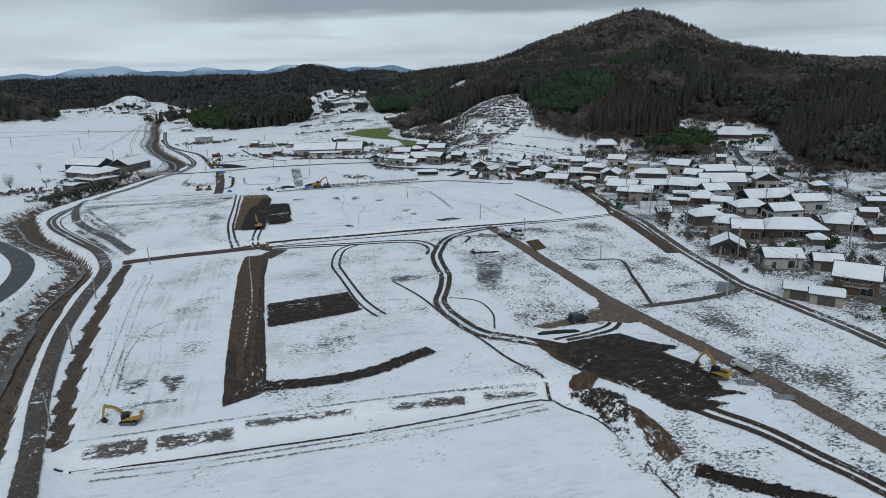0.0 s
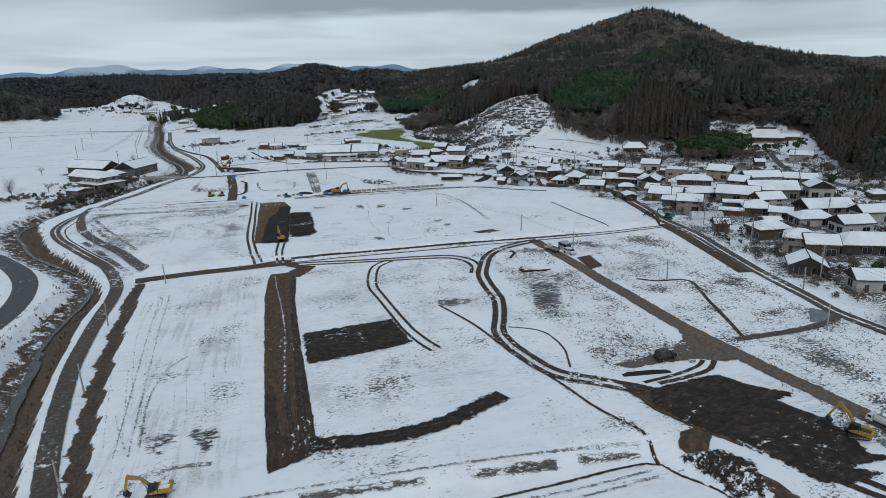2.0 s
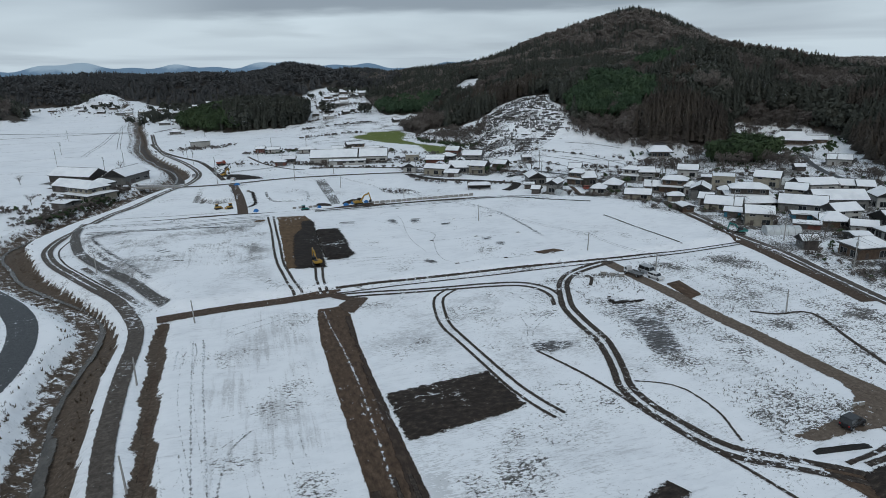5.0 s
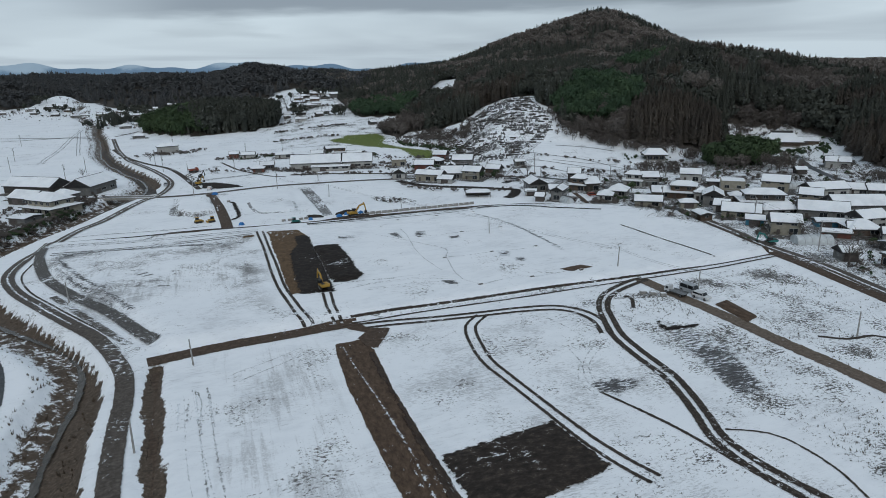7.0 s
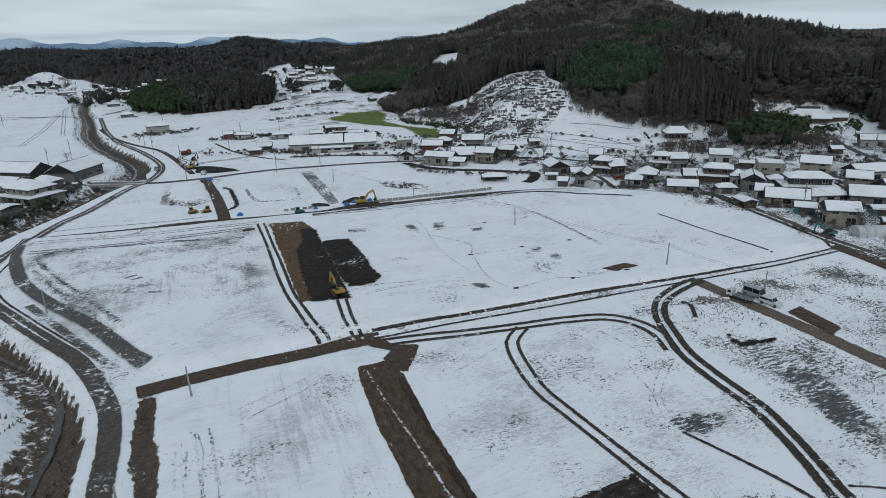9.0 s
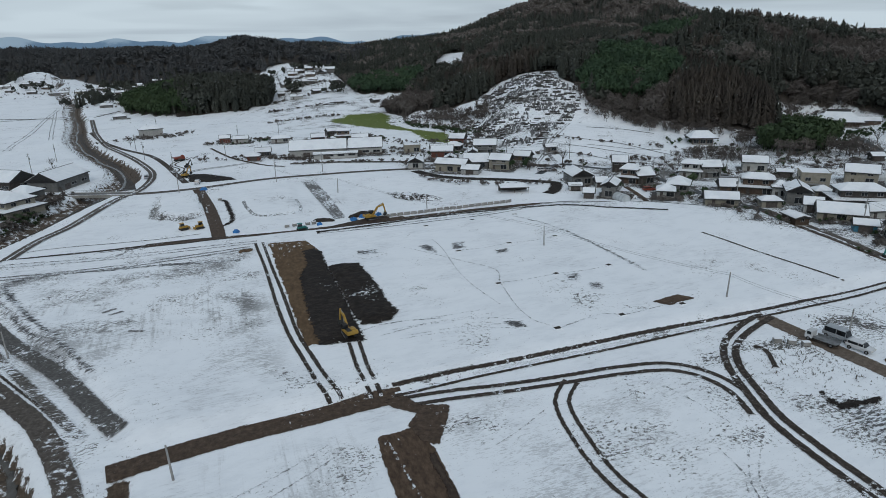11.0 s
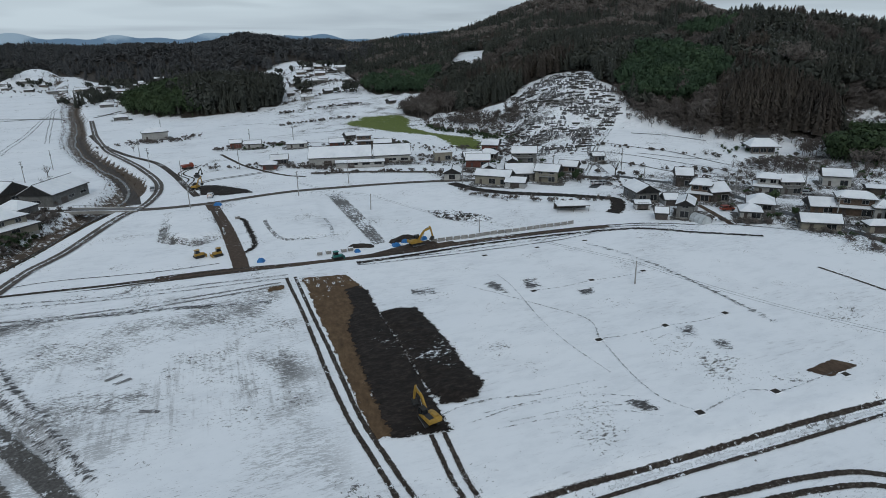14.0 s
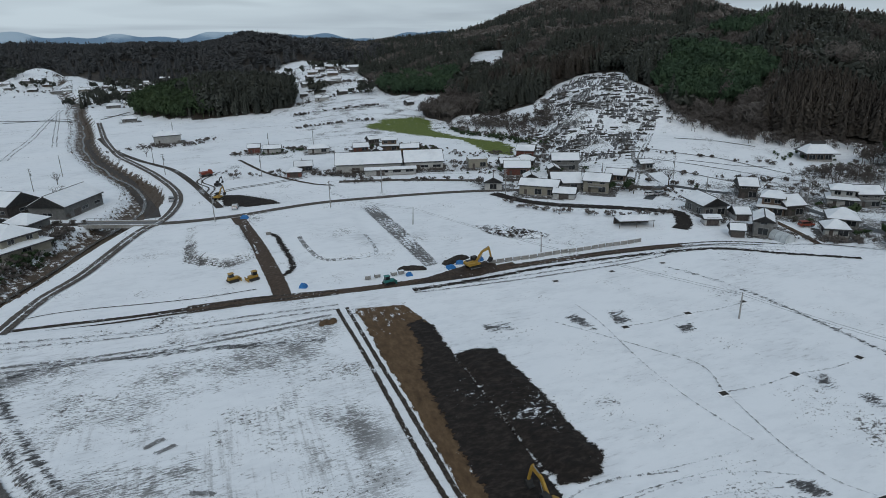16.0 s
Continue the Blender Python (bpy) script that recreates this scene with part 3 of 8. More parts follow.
def twin(name, pts, gauge, half, mat, lift, label="", fringe=0.5):
    """Two wheel ruts as one mesh."""
    c = curve_points(pts, 1.5)
    t = np.gradient(c, axis=0)
    t /= np.linalg.norm(t, axis=1)[:, None] + 1e-9
    nrm = np.stack([t[:, 1], -t[:, 0]], -1)
    V, Fc, E, base = [], [], [], 0
    for s in (-gauge / 2, gauge / 2):
        off = np.linspace(-half - fringe, half + fringe, 5)
        wob = 0.1 * np.sin(np.arange(len(c)) * 0.23 + s)[:, None]
        P = c[:, None, :] + nrm[:, None, :] * (off[None, :] + s + wob)[..., None]
        Z = height(P[..., 0], P[..., 1]) + lift
        V.append(np.concatenate([P, Z[..., None]], -1).reshape(-1, 3))
        E.append(np.broadcast_to(half - np.abs(off), Z.shape).ravel())
        Fc.append(grid_faces(5, len(c)) + base)
        base += len(V[-1])
    ob = set_mesh(name, np.vstack(V), np.vstack(Fc), mat, dict(edge=np.concatenate(E)))
    return tagged(ob, label, "wheel tracks", kind="structure")


# roads and bare earth
ribbon("levee_road", LEVEE, 1.6, M_GRAVEL, 0.16, "wet gravel road along the river levee", "road", fringe=0.8)
ribbon("levee_crown", LEVEE[11:], 0.25, M_SLUSH, 0.19, "strip of slush along the middle of the levee road", "slush", fringe=0.6)
ribbon("ditch_floor", DITCH, 0.8, M_ROADMUD, 0.04, "muddy brown roadside ditch", "ditch", fringe=0.6)
ribbon("asphalt_road", [(-200, 250), (-150, 243), (-120, 236), (-98, 225), (-86, 211), (-76.5, 194), (-72.4, 180), (-71.2, 168), (-72, 154), (-74, 130), (-76, 60)], 2.9, M_ASPH, 0.05, "wet dark asphalt lane between snowy verges", "road", fringe=0.6)
ribbon("cross_road", [(-48, 184.2), (-39.2, 185.6), (-30.5, 186.4), (-21, 186.7), (-13, 187.2), (-8, 187.2)], 2.0, M_ROADMUD, 0.06, "muddy brown farm road", "road", fringe=0.8)
FIELD_ROAD = [(-9, 188.4), (3.7, 188.4), (19.9, 188), (36.1, 187.8), (50.6, 187.5), (61.3, 187.2), (72.8, 187.2), (86.4, 187.2), (107, 188)]
ribbon("field_road", FIELD_ROAD, 0.9, M_SLUSH, 0.05, "slushy farm road with worn wheel lines", "road", fringe=0.8)
twin("field_road_ruts", FIELD_ROAD, 2.0, 0.4, M_RUT, 0.08, "muddy ruts along the farm road")
ribbon("road_snow", [(4, 188.4), (19.9, 188), (36.1, 187.8), (50.6, 187.5)], 0.3, M_SNOWLINE, 0.10, "broken ridge of snow between the wheel ruts", "snow", fringe=0.5)
twin("field_ruts", [(-9.8, 185.4), (-1.2, 184.3), (7.6, 182.6), (16.8, 181.4), (26.3, 180.2), (33.6, 178.2), (37.3, 173.9), (38.1, 168.5), (36.3, 162.7)], 2.1, 0.55, M_RUT, 0.08, "dark mud ruts in the snow")
ribbon("east_road", [(121, 241), (116, 214), (112, 196), (110.5, 176), (106.5, 157), (103, 140), (100.5, 123), (99.2, 114.6), (100.3, 101), (101.5, 88), (101.5, 78), (102, 50), (102, -60)], 1.9, M_GRAVEL, 0.06, "wet gravel village road", "road", fringe=0.8)
ribbon("road_crown", [(119.5, 236), (115.5, 214), (111.5, 196), (110, 176), (106, 157), (102.6, 140), (100.3, 123), (99.2, 114.6), (100.3, 101), (101.5, 88), (101.5, 78)], 0.35, M_SLUSH, 0.09, "strip of slush along the village road", "slush", fringe=0.5)
ribbon("roadside_cutting", [(118, 240), (112.6, 214), (108.8, 196), (106.6, 178), (103, 158), (99.6, 142)], 1.9, M_ROADMUD, 0.05, "brown earth beside the village road", "soil", fringe=1.2)
ribbon("lane_branch", [(100.5, 117), (97, 112.6), (92, 110.8), (84.7, 109.6), (71, 109.6)], 1.0, M_GRAVEL, 0.07, "narrow gravel lane", "road", fringe=0.6)
ribbon("haul_road", [(62, 186), (62.5, 176), (63.4, 160), (63.8, 148), (64.6, 132), (65.5, 116), (67.4, 102), (69.9, 87.6), (71.8, 76), (72.8, 65.5), (73.8, 56), (76, 30), (80, -40)], 1.9, M_TAN, 0.07, "tan gravel haul road", "road", fringe=0.8)
patch("haul_yard", [(43.8, 107.1), (48.9, 107.6), (57, 109), (62, 113), (64, 118), (67, 112), (68, 102), (63, 102.5), (59.4, 104.6), (52, 105), (46.5, 104.7)], M_TAN, 0.055, "tan gravel turning yard", "yard")
ribbon("site_road", [(-50, 284.4), (-43, 284), (-34, 283.4), (-20, 281), (-8, 280), (5, 280.3), (22, 281.3)], 2.0, M_ROADMUD, 0.06, "muddy brown road beyond the upper field", "road", fringe=0.9)
ribbon("site_lane", [(-82, 287.5), (-70, 286.4), (-60, 285.2), (-49, 284.4)], 0.7, M_RUT, 0.06, "narrow muddy lane leading to the site", "road", fringe=0.9)
ribbon("site_lane", [(-82, 292), (-75.7, 293.4), (-68.8, 293), (-59.3, 291.3), (-47.2, 289.6), (-36, 290)], 0.22, M_RUT, 0.07, "single wheel track beside the site lane", "road", fringe=0.5)
patch("trench_works", [(-8, 277.5), (1.4, 282.6), (11.4, 286), (18.4, 286.6), (17, 279.6), (6.1, 277), (-2, 276.6)], M_DARK, 0.08, "churned dark earth at the trench works", "soil", cell=0.6, heap=0.35)
ribbon("far_field_edge", [(-6, 273.4), (5.6, 273.4), (27.1, 274), (45, 273), (61.2, 270.6), (71.1, 267.4), (80.9, 259.6), (93.6, 250.4)], 0.75, M_BLACK, 0.07, "dark ditch line at the field edge", "ditch", fringe=0.8)
ribbon("field_edge_lane", [(18, 280.6), (30.8, 280.2), (49.4, 279.4), (66, 277)], 1.5, M_ROADMUD, 0.06, "slushy lane along the field edge", "road", fringe=0.8)
ribbon("side_road", [(-36.5, 352), (-35.5, 343), (-33, 318), (-31.5, 293), (-31.3, 284)], 2.0, M_ROADMUD, 0.08, "muddy brown side road", "road", fringe=0.8)
ribbon("valley_road", [(-120, 378), (-79.4, 363), (-60, 355), (-40, 353.6), (-11, 359), (15, 357), (40, 352), (62, 345), (83, 344), (100, 330)], 1.6, M_GRAVEL, 0.09, "narrow valley road", "road", fringe=0.7)
patch("dirt_strip", [(-14.6, 178.6), (-11.4, 178.4), (-8.8, 178.8), (-7.9, 173), (-8.6, 158), (-8.4, 142), (-7.8, 121), (-7.1, 103), (-7.2, 97), (-13.6, 93), (-14.2, 104), (-14.7, 116), (-15.3, 144), (-15.6, 162), (-15, 174)], M_BROWN, 0.05, "stripped brown earth strip through the snow", "soil")
patch("dark_strip_edge", [(-9.6, 172), (-8.3, 173), (-8.7, 155), (-8.4, 140), (-7.6, 116), (-7, 98), (-9.4, 98), (-9.6, 116), (-9.7, 140)], M_DARK, 0.075, "dark wet edge of the stripped earth strip", "soil")
patch("dark_strip_foot", [(-14.6, 114), (-13, 114), (-12, 101), (-7.5, 98.4), (-7.4, 95), (-13.8, 92.4)], M_DARK, 0.072, "dark clods at the end of the earth strip", "soil", heap=0.15)
ribbon("strip_snow_line", [(-13.2, 177), (-12.9, 169), (-11.9, 156), (-11.4, 147.8), (-11.1, 140.8), (-11.2, 128), (-11.4, 114)], 0.1, M_SNOWLINE, 0.095, "broken line of snow on the earth strip", "snow", fringe=0.7)
for bank_poly in ([(-32, 87.2), (-23.5, 87), (-23.5, 85), (-32, 85.2)], [(-22.3, 87), (-11.6, 86.6), (-11.6, 85), (-22.3, 85.1)], [(-10, 87.4), (0, 87), (6, 86.6), (6, 85.8), (-10, 86.2)], [(12, 86.4), (24, 86), (24, 84.8), (12, 85.4)], [(27, 86), (36, 85.2), (36, 84.2), (27, 84.8)]):
    patch("bank_soil", bank_poly, M_BANKGRASS, 0.07, "bare earth and dead grass on the face of the field bank", "bank", cell=0.5, fringe=1.4)
patch("junction_mud", [(-11.5, 186.6), (-8, 187.2), (-6.5, 183.6), (-2.4, 182), (-4, 178.6), (-7.4, 173.2), (-9.2, 175.4), (-9.8, 179.4), (-7.8, 181.6), (-10.2, 184.2)], M_ROADMUD, 0.085, "churned mud where the tracks meet", "soil", fringe=1.2)
for fx in (0.0, 1.9):
    ribbon("old_wheel_line", [(-39.5 + fx, 170), (-38.4 + fx, 152), (-37.2 + fx, 137), (-35.6 + fx, 117), (-34.4 + fx, 102)], 0.12, M_FAINT, 0.06, "old wheel line in thin snow", "wheel tracks", fringe=0.7)
ribbon("old_wheel_line", [(-31.4, 104), (-32.6, 116), (-32.4, 123), (-31.3, 129), (-28.6, 133)], 0.18, M_FAINT, 0.06, "old wheel line in thin snow", "wheel tracks", fringe=0.5)
patch("topsoil_patch", [(-7.6, 137.4), (7.3, 138.8), (10.8, 139.2), (12.6, 126.5), (2.6, 124.6), (-7.4, 123.2)], M_YARDSOIL, 0.06, "dark bare topsoil patch", "soil", heap=0.2)
ribbon("topsoil_arc", [(-8, 97.6), (1, 96.6), (9, 97.2), (15, 99.4), (22.5, 103)], 1.7, M_YARDSOIL, 0.12, "curved ridge of dark topsoil", "soil")
patch("clay_strip", [(-19.4, 269), (-9.9, 267), (-7.8, 256), (-11, 238), (-14, 206), (-19.6, 206.6), (-19.5, 232)], M_OCHRE, 0.05, "stripped ochre clay strip", "soil")
patch("dark_soil_strip", [(-12.2, 258), (-12.6, 248), (-15.6, 240.6), (-16, 231.6), (-16.9, 221.5), (-17.1, 213), (-17.1, 205.6), (-9.3, 204.4), (-8.9, 218), (-8.5, 228.3), (-8.4, 243.3), (-7.8, 255.8), (-9.3, 260)], M_BLACK, 0.07, "black topsoil spread on the strip", "soil", heap=0.1)
patch("black_heap", [(-8.6, 244.6), (-4.8, 245), (-1.2, 243.8), (-0.9, 236.3), (-0.6, 226.9), (-1.1, 219.2), (-0.4, 213.2), (-3.4, 210.1), (-8.5, 210.6), (-9.1, 216.4), (-8.9, 225), (-8.8, 233.5)], M_BLACK, 0.08, "heap of black topsoil", "soil", heap=0.5)
ribbon("strip_gap", [(-8.2, 245), (-8.45, 233), (-8.6, 222), (-8.9, 212)], -0.3, M_SNOWLINE, 0.42, "line of leftover snow on the soil strip", "snow", fringe=0.9)
twin("loop_ruts", [(16.2, 122.5), (14.6, 126.6), (13.5, 130.6), (12.8, 133.8), (12, 140), (11.3, 146.3), (10.5, 153.4), (9.8, 160.4), (10.6, 167.7), (12.1, 174.4), (14, 177.7), (17.2, 180.6)], 1.9, 0.38, M_RUT, 0.07, "looping wheel ruts in the snow")
HAUL = [(63, 186.4), (55.4, 183.8), (48.4, 180.1), (43.6, 174.9), (40.1, 167.6), (37.5, 160.9), (36.3, 152.2), (35.8, 144.1), (34.1, 137.6), (32, 131.8), (30.2, 127.4), (29.7, 122.5), (30.4, 117), (33.4, 107.5), (39.5, 102), (46, 96), (49.6, 87), (53, 78), (57, 70), (61, 63.5), (63.5, 56), (66, 48), (72, 20), (80, -30)]
twin("haul_ruts", HAUL, 2.0, 0.68, M_RUT, 0.085, "deep haul-track ruts in the snow")
ribbon("foot_track", [(22, 143.6), (26.4, 131), (29.5, 115), (32.6, 104.6), (34.8, 95), (38, 87.5), (37.5, 82.7)], 0.35, M_RUT, 0.07, "single wheel track in the snow", fringe=0.4)
ribbon("small_loop", [(32.5, 128), (36, 126), (38.4, 123), (38.9, 116), (36.8, 108.5)], 0.25, M_RUT, 0.07, "single wheel track in the snow", fringe=0.35)
patch("snowy_clods", [(40.1, 82.3), (45.2, 80.8), (47.8, 77.4), (46.2, 73.3), (45.4, 68.2), (44.4, 63), (41.6, 64), (42.6, 72.8), (42.2, 77.9)], M_CLODMIX, 0.075, "dark clods tumbled in the snow along the ditch", "soil", cell=0.45, heap=0.35)
ribbon("bank_foot_drain", [(-35, 84), (-20, 83), (-7, 82.4), (7, 82), (21, 82.5), (36, 83.2), (39, 79.6), (42, 75), (43, 67), (43, 60), (43.4, 50), (44, 20)], 0.3, M_RUT, 0.06, "narrow dark drain at the foot of the bank", "ditch", fringe=0.4)
twin("excavator_tracks", [(-21.6, 270), (-21.3, 256.4), (-21.2, 239), (-21, 224), (-20.7, 212), (-19.9, 203), (-19, 194.8), (-17.8, 188.9)], 1.7, 0.42, M_RUT, 0.07, "crawler tracks pressed through the snow")
twin("crawler_tracks", [(-11.4, 204.5), (-12, 196), (-12, 192), (-11.8, 188)], 1.6, 0.4, M_RUT, 0.08, "crawler tracks pressed through the snow")
twin("strip_tracks", [(-9.9, 116), (-9.6, 106), (-9, 97)], 2.0, 0.4, M_RUT, 0.09, "crawler tracks in brown earth")
patch("soil_yard", [(45.6, 97.6), (50.3, 98.2), (58.7, 98.9), (60.9, 94.8), (63.1, 92.4), (66.1, 89.8), (61.8, 88.8), (64.6, 83), (64.6, 77.9), (63.4, 74.6), (66.4, 72.5), (58.6, 73), (61.8, 70.4), (56.6, 70), (52.5, 71.6), (51.5, 75.4), (49.6, 80.7), (45, 88), (43.4, 94)], M_YARDSOIL, 0.075, "churned black soil yard", "soil", cell=0.6, heap=0.32)
patch("mud_apron", [(41.4, 100.6), (46, 98.4), (45, 92), (48.4, 84), (51.4, 75.4), (49.6, 79), (45.6, 85.4), (42.6, 92)], M_BROWN, 0.065, "brown churned mud beside the soil yard", "soil", cell=0.6)
ribbon("yard_ruts", [(45.8, 99.9), (52.2, 100.7), (57.6, 102.3), (59.8, 104)], 0.45, M_RUT, 0.07, "curving mud rut at the yard", fringe=0.7)
ribbon("yard_ruts", [(47.9, 98.9), (54.7, 99.6), (58.9, 100.8), (61.6, 103.4)], 0.55, M_RUT, 0.07, "curving mud rut at the yard", fringe=0.8)
ribbon("bank_face", [(-33, 88.6), (-10, 88.4), (10, 87.8), (37, 86)], 0.25, M_FAINT, 0.06, "snow-patched face of the field bank", "bank", fringe=1.2)
ribbon("works_lane", [(2, 387), (22, 381), (38, 373), (49, 367), (65, 360), (80, 350), (92, 338), (100, 326)], 1.7, M_GRAVEL, 0.085, "slushy lane past the workshops", "road", fringe=0.8)
ribbon("dark_bank", [(46.5, 346), (48.5, 338), (52.5, 330), (61.4, 321.1), (73.9, 312.6), (82.1, 305.3), (85.3, 301), (80, 292), (75, 288)], 2.2, M_BLACK, 0.08, "dark bare bank below the village road", "bank", fringe=0.9)
ribbon("wall_drain", [(-30, 451), (-21, 415), (-9, 390), (-1, 382)], 0.8, M_DARK, 0.08, "dark walled drain across the snow", "ditch", fringe=0.6)
ribbon("far_cross_road", [(-330, 760), (-240, 716), (-176, 686), (-141, 667), (-124, 657), (-111, 661), (-97, 703)], 1.3, M_RUT, 0.08, "dark farm lane across far fields", "road", step=4, fringe=0.8)
for bx, by, bl, bt in ((-4, 498, 46, 4), (8, 540, 52, 8), (14, 592, 60, 6), (24, 640, 60, 10), (36, 690, 60, 8), (-30, 556, 30, 2), (44, 740, 50, 10), (10, 470, 26, -6), (8, 566, 50, 10), (18, 615, 60, 8)):
    ribbon("field_bund", [(bx, by), (bx + bl * 0.5, by + bt), (bx + bl, by + bt * 0.8)], 0.3, M_RUT, 0.08, "dark low bund between snowy fields", "bund", step=3, fringe=0.8)
ribbon("scuff_line", [(-76, 264.5), (-70.8, 266.2), (-62.7, 265.3), (-56, 264.1), (-46.9, 263.1), (-38.6, 260.9), (-27, 258)], 0.55, M_ICE, 0.055, "scuffed wheel line through thin snow", "wheel tracks", fringe=2.0)
ribbon("scuff_line", [(-77, 262), (-75.4, 258), (-71.5, 248.8), (-67.6, 240.4), (-63.5, 232.9), (-58, 222), (-53, 212)], 0.35, M_ICE, 0.055, "scuffed wheel line through thin snow", "wheel tracks", fringe=1.6)
ribbon("scuff_line", [(-76, 253), (-72.7, 246.5), (-68.8, 238.2), (-65.1, 231.6), (-60, 222), (-55.5, 212)], 0.35, M_ICE, 0.055, "scuffed wheel line through thin snow", "wheel tracks", fringe=1.6)
for q in ([(-54.9, 237.2), (-52.2, 238.6), (-51.7, 237.7), (-54.3, 236.3)], [(-53.4, 235.4), (-50.7, 236.5), (-50.3, 235.6), (-53, 234.5)], [(-56.5, 241.8), (-54.1, 242.2), (-54, 241.4), (-56.2, 241)], [(-49, 226.2), (-45.9, 224.8), (-46.1, 223.9), (-49, 225.2)]):
    patch("mud_block", q, M_FAINT, 0.06, "small rectangle of scraped dark mud", "soil", cell=0.3, fringe=0.5)
twin("terrace_lane", [(153, 398), (136, 380), (119, 363), (106, 347), (96.4, 334), (96.5, 318), (97.5, 304)], 1.3, 0.35, M_FAINT, 0.08, "narrow lane climbing to the graveyard")
ribbon("terrace_edge", [(133, 353), (141, 347), (148, 341), (160, 335)], 0.35, M_REVET, 0.07, "dark edge of a snowy terrace", "terrace", fringe=0.8)
ribbon("terrace_edge", [(123, 304), (129, 290), (138, 280)], 0.35, M_REVET, 0.07, "dark edge of a snowy terrace", "terrace", fringe=0.8)
ribbon("terrace_edge", [(122, 376), (138, 360), (150, 348), (158, 325)], 0.45, M_REVET, 0.07, "dark edge of a snowy terrace", "terrace", fringe=1.0)
ribbon("terrace_edge", [(108, 356), (121, 343), (132, 322), (146, 304)], 0.45, M_REVET, 0.07, "dark edge of a snowy terrace", "terrace", fringe=1.0)
ribbon("terrace_edge", [(114, 366), (130, 350), (143, 334), (152, 315)], 0.4, M_REVET, 0.07, "dark edge of a snowy terrace", "terrace", fringe=1.0)
ribbon("terrace_edge", [(150, 380), (164, 372), (176, 360)], 0.6, M_REVET, 0.07, "dark edge of a snowy terrace", "terrace", fringe=1.0)
for k in range(5):
    ribbon("paddy_bund", [(-280 + 20 * k, 430 + 62 * k), (-200 + 12 * k, 436 + 60 * k), (-126 - 4 * k, 440 + 62 * k)], 0.35, M_FAINT, 0.07, "faint low bund between snowy paddies", "bund", step=6, fringe=0.7)
twin("paddy_ruts", [(-132, 499), (-134.2, 525.7), (-136.6, 577), (-144, 656.5), (-151.5, 752.8)], 2.4, 0.4, M_FAINT, 0.07, "old wheel ruts across the snowy paddies")
twin("paddy_ruts", [(-117.8, 534.6), (-126.8, 588.6), (-137, 652.8), (-148.8, 725)], 2.0, 0.3, M_FAINT, 0.07, "old wheel ruts across the snowy paddies")
for y in (218.5, 242.0):
    ribbon("footprints", [(23, y + 0.4), (30, y - 0.3), (37, y + 0.2), (44, y - 0.4), (50.5, y)], 0.10, M_FAINT, 0.06, "line of footprints between the pits", "footprints", fringe=0.3)
ribbon("footprints", [(23, 218), (26, 226), (22, 234), (12, 250)], 0.10, M_FAINT, 0.06, "line of footprints across the snow", "footprints", fringe=0.3)
ribbon("footprints", [(23, 195), (34, 197), (38, 195), (50, 196)], 0.10, M_FAINT, 0.06, "line of footprints across the snow", "footprints", fringe=0.3)
ribbon("edge_road", [(66, 277), (78, 273.5), (90, 265.5), (104, 254), (119, 243)], 1.7, M_SLUSH, 0.07, "slushy road along the field edge", "road", fringe=0.7)
twin("edge_road_ruts", [(20, 280.5), (49.4, 279.4), (66, 277), (78, 273.5), (90, 265.5), (104, 254), (119, 243)], 1.9, 0.4, M_RUT, 0.09, "muddy ruts along the field-edge road")
twin("site_ruts", [(-82, 286.5), (-63, 284.5), (-43, 284), (-34, 283.7), (-20, 281.2)], 2.0, 0.45, M_RUT, 0.09, "muddy ruts along the site road")
patch("ditch_scar", [(46.4, 76), (47.8, 73.2), (48.4, 67.2), (47.2, 61.5), (45.0, 61.5), (45.2, 69.1), (46, 73.3)], M_BROWN, 0.07, "brown eroded ditch", "ditch", cell=0.4, fringe=0.9)
ribbon("soil_scar", [(47, 58.5), (51, 54), (58, 48.5), (68, 40)], 1.4, M_BLACK, 0.06, "strip of dark soil", "soil", fringe=1.4)
patch("earth_heap", [(40.8, 83.4), (43, 86), (45.2, 86.2), (47, 84.3), (43.9, 80.8), (41.3, 81.6)], M_BROWN, 0.08, "heap of brown earth", "soil", cell=0.5, heap=0.8)
patch("thawed_patch", [(49.8, 162.4), (52.6, 157.6), (53.4, 149.9), (49, 139.6), (46.6, 134.2), (41.4, 134.6), (44.2, 144.1), (46.7, 155)], M_ICE, 0.05, "dark thawed stubble patch", "soil", fringe=2.6)
patch("dirt_heap", [(66, 166.4), (70.6, 167.5), (69.4, 157.5), (64.9, 156)], M_BROWN, 0.07, "low heap of brown earth", "soil", heap=0.3)
ribbon("levee_track", [(-100, 560), (-88, 512), (-72, 470), (-58, 442), (-50, 412), (-45, 386), (-41, 366)], 1.3, M_RUT, 0.07, "muddy construction track", "track", fringe=1.0)
twin("truck_ruts", [(-45, 386), (-43, 398), (-47, 412), (-40, 428)], 2.0, 0.4, M_RUT, 0.08, "muddy ruts curving across the snow")
twin("side_ruts", [(-44, 384), (-36, 392), (-22, 396), (-8, 401)], 2.0, 0.35, M_RUT, 0.08, "muddy ruts curving across the snow")
patch("mud_patch", [(-40, 384), (-34, 382), (-24, 370), (-22, 364), (-33, 364), (-40, 368)], M_BLACK, 0.06, "patch of churned dark mud", "soil", heap=0.2)
ribbon("pad_ditch", [(-29.6, 331), (-27.8, 327.5), (-27.2, 317.6), (-26.7, 306), (-27.5, 299), (-29.9, 296)], 0.75, M_BLACK, 0.06, "dark drainage ditch", "ditch", fringe=0.9)
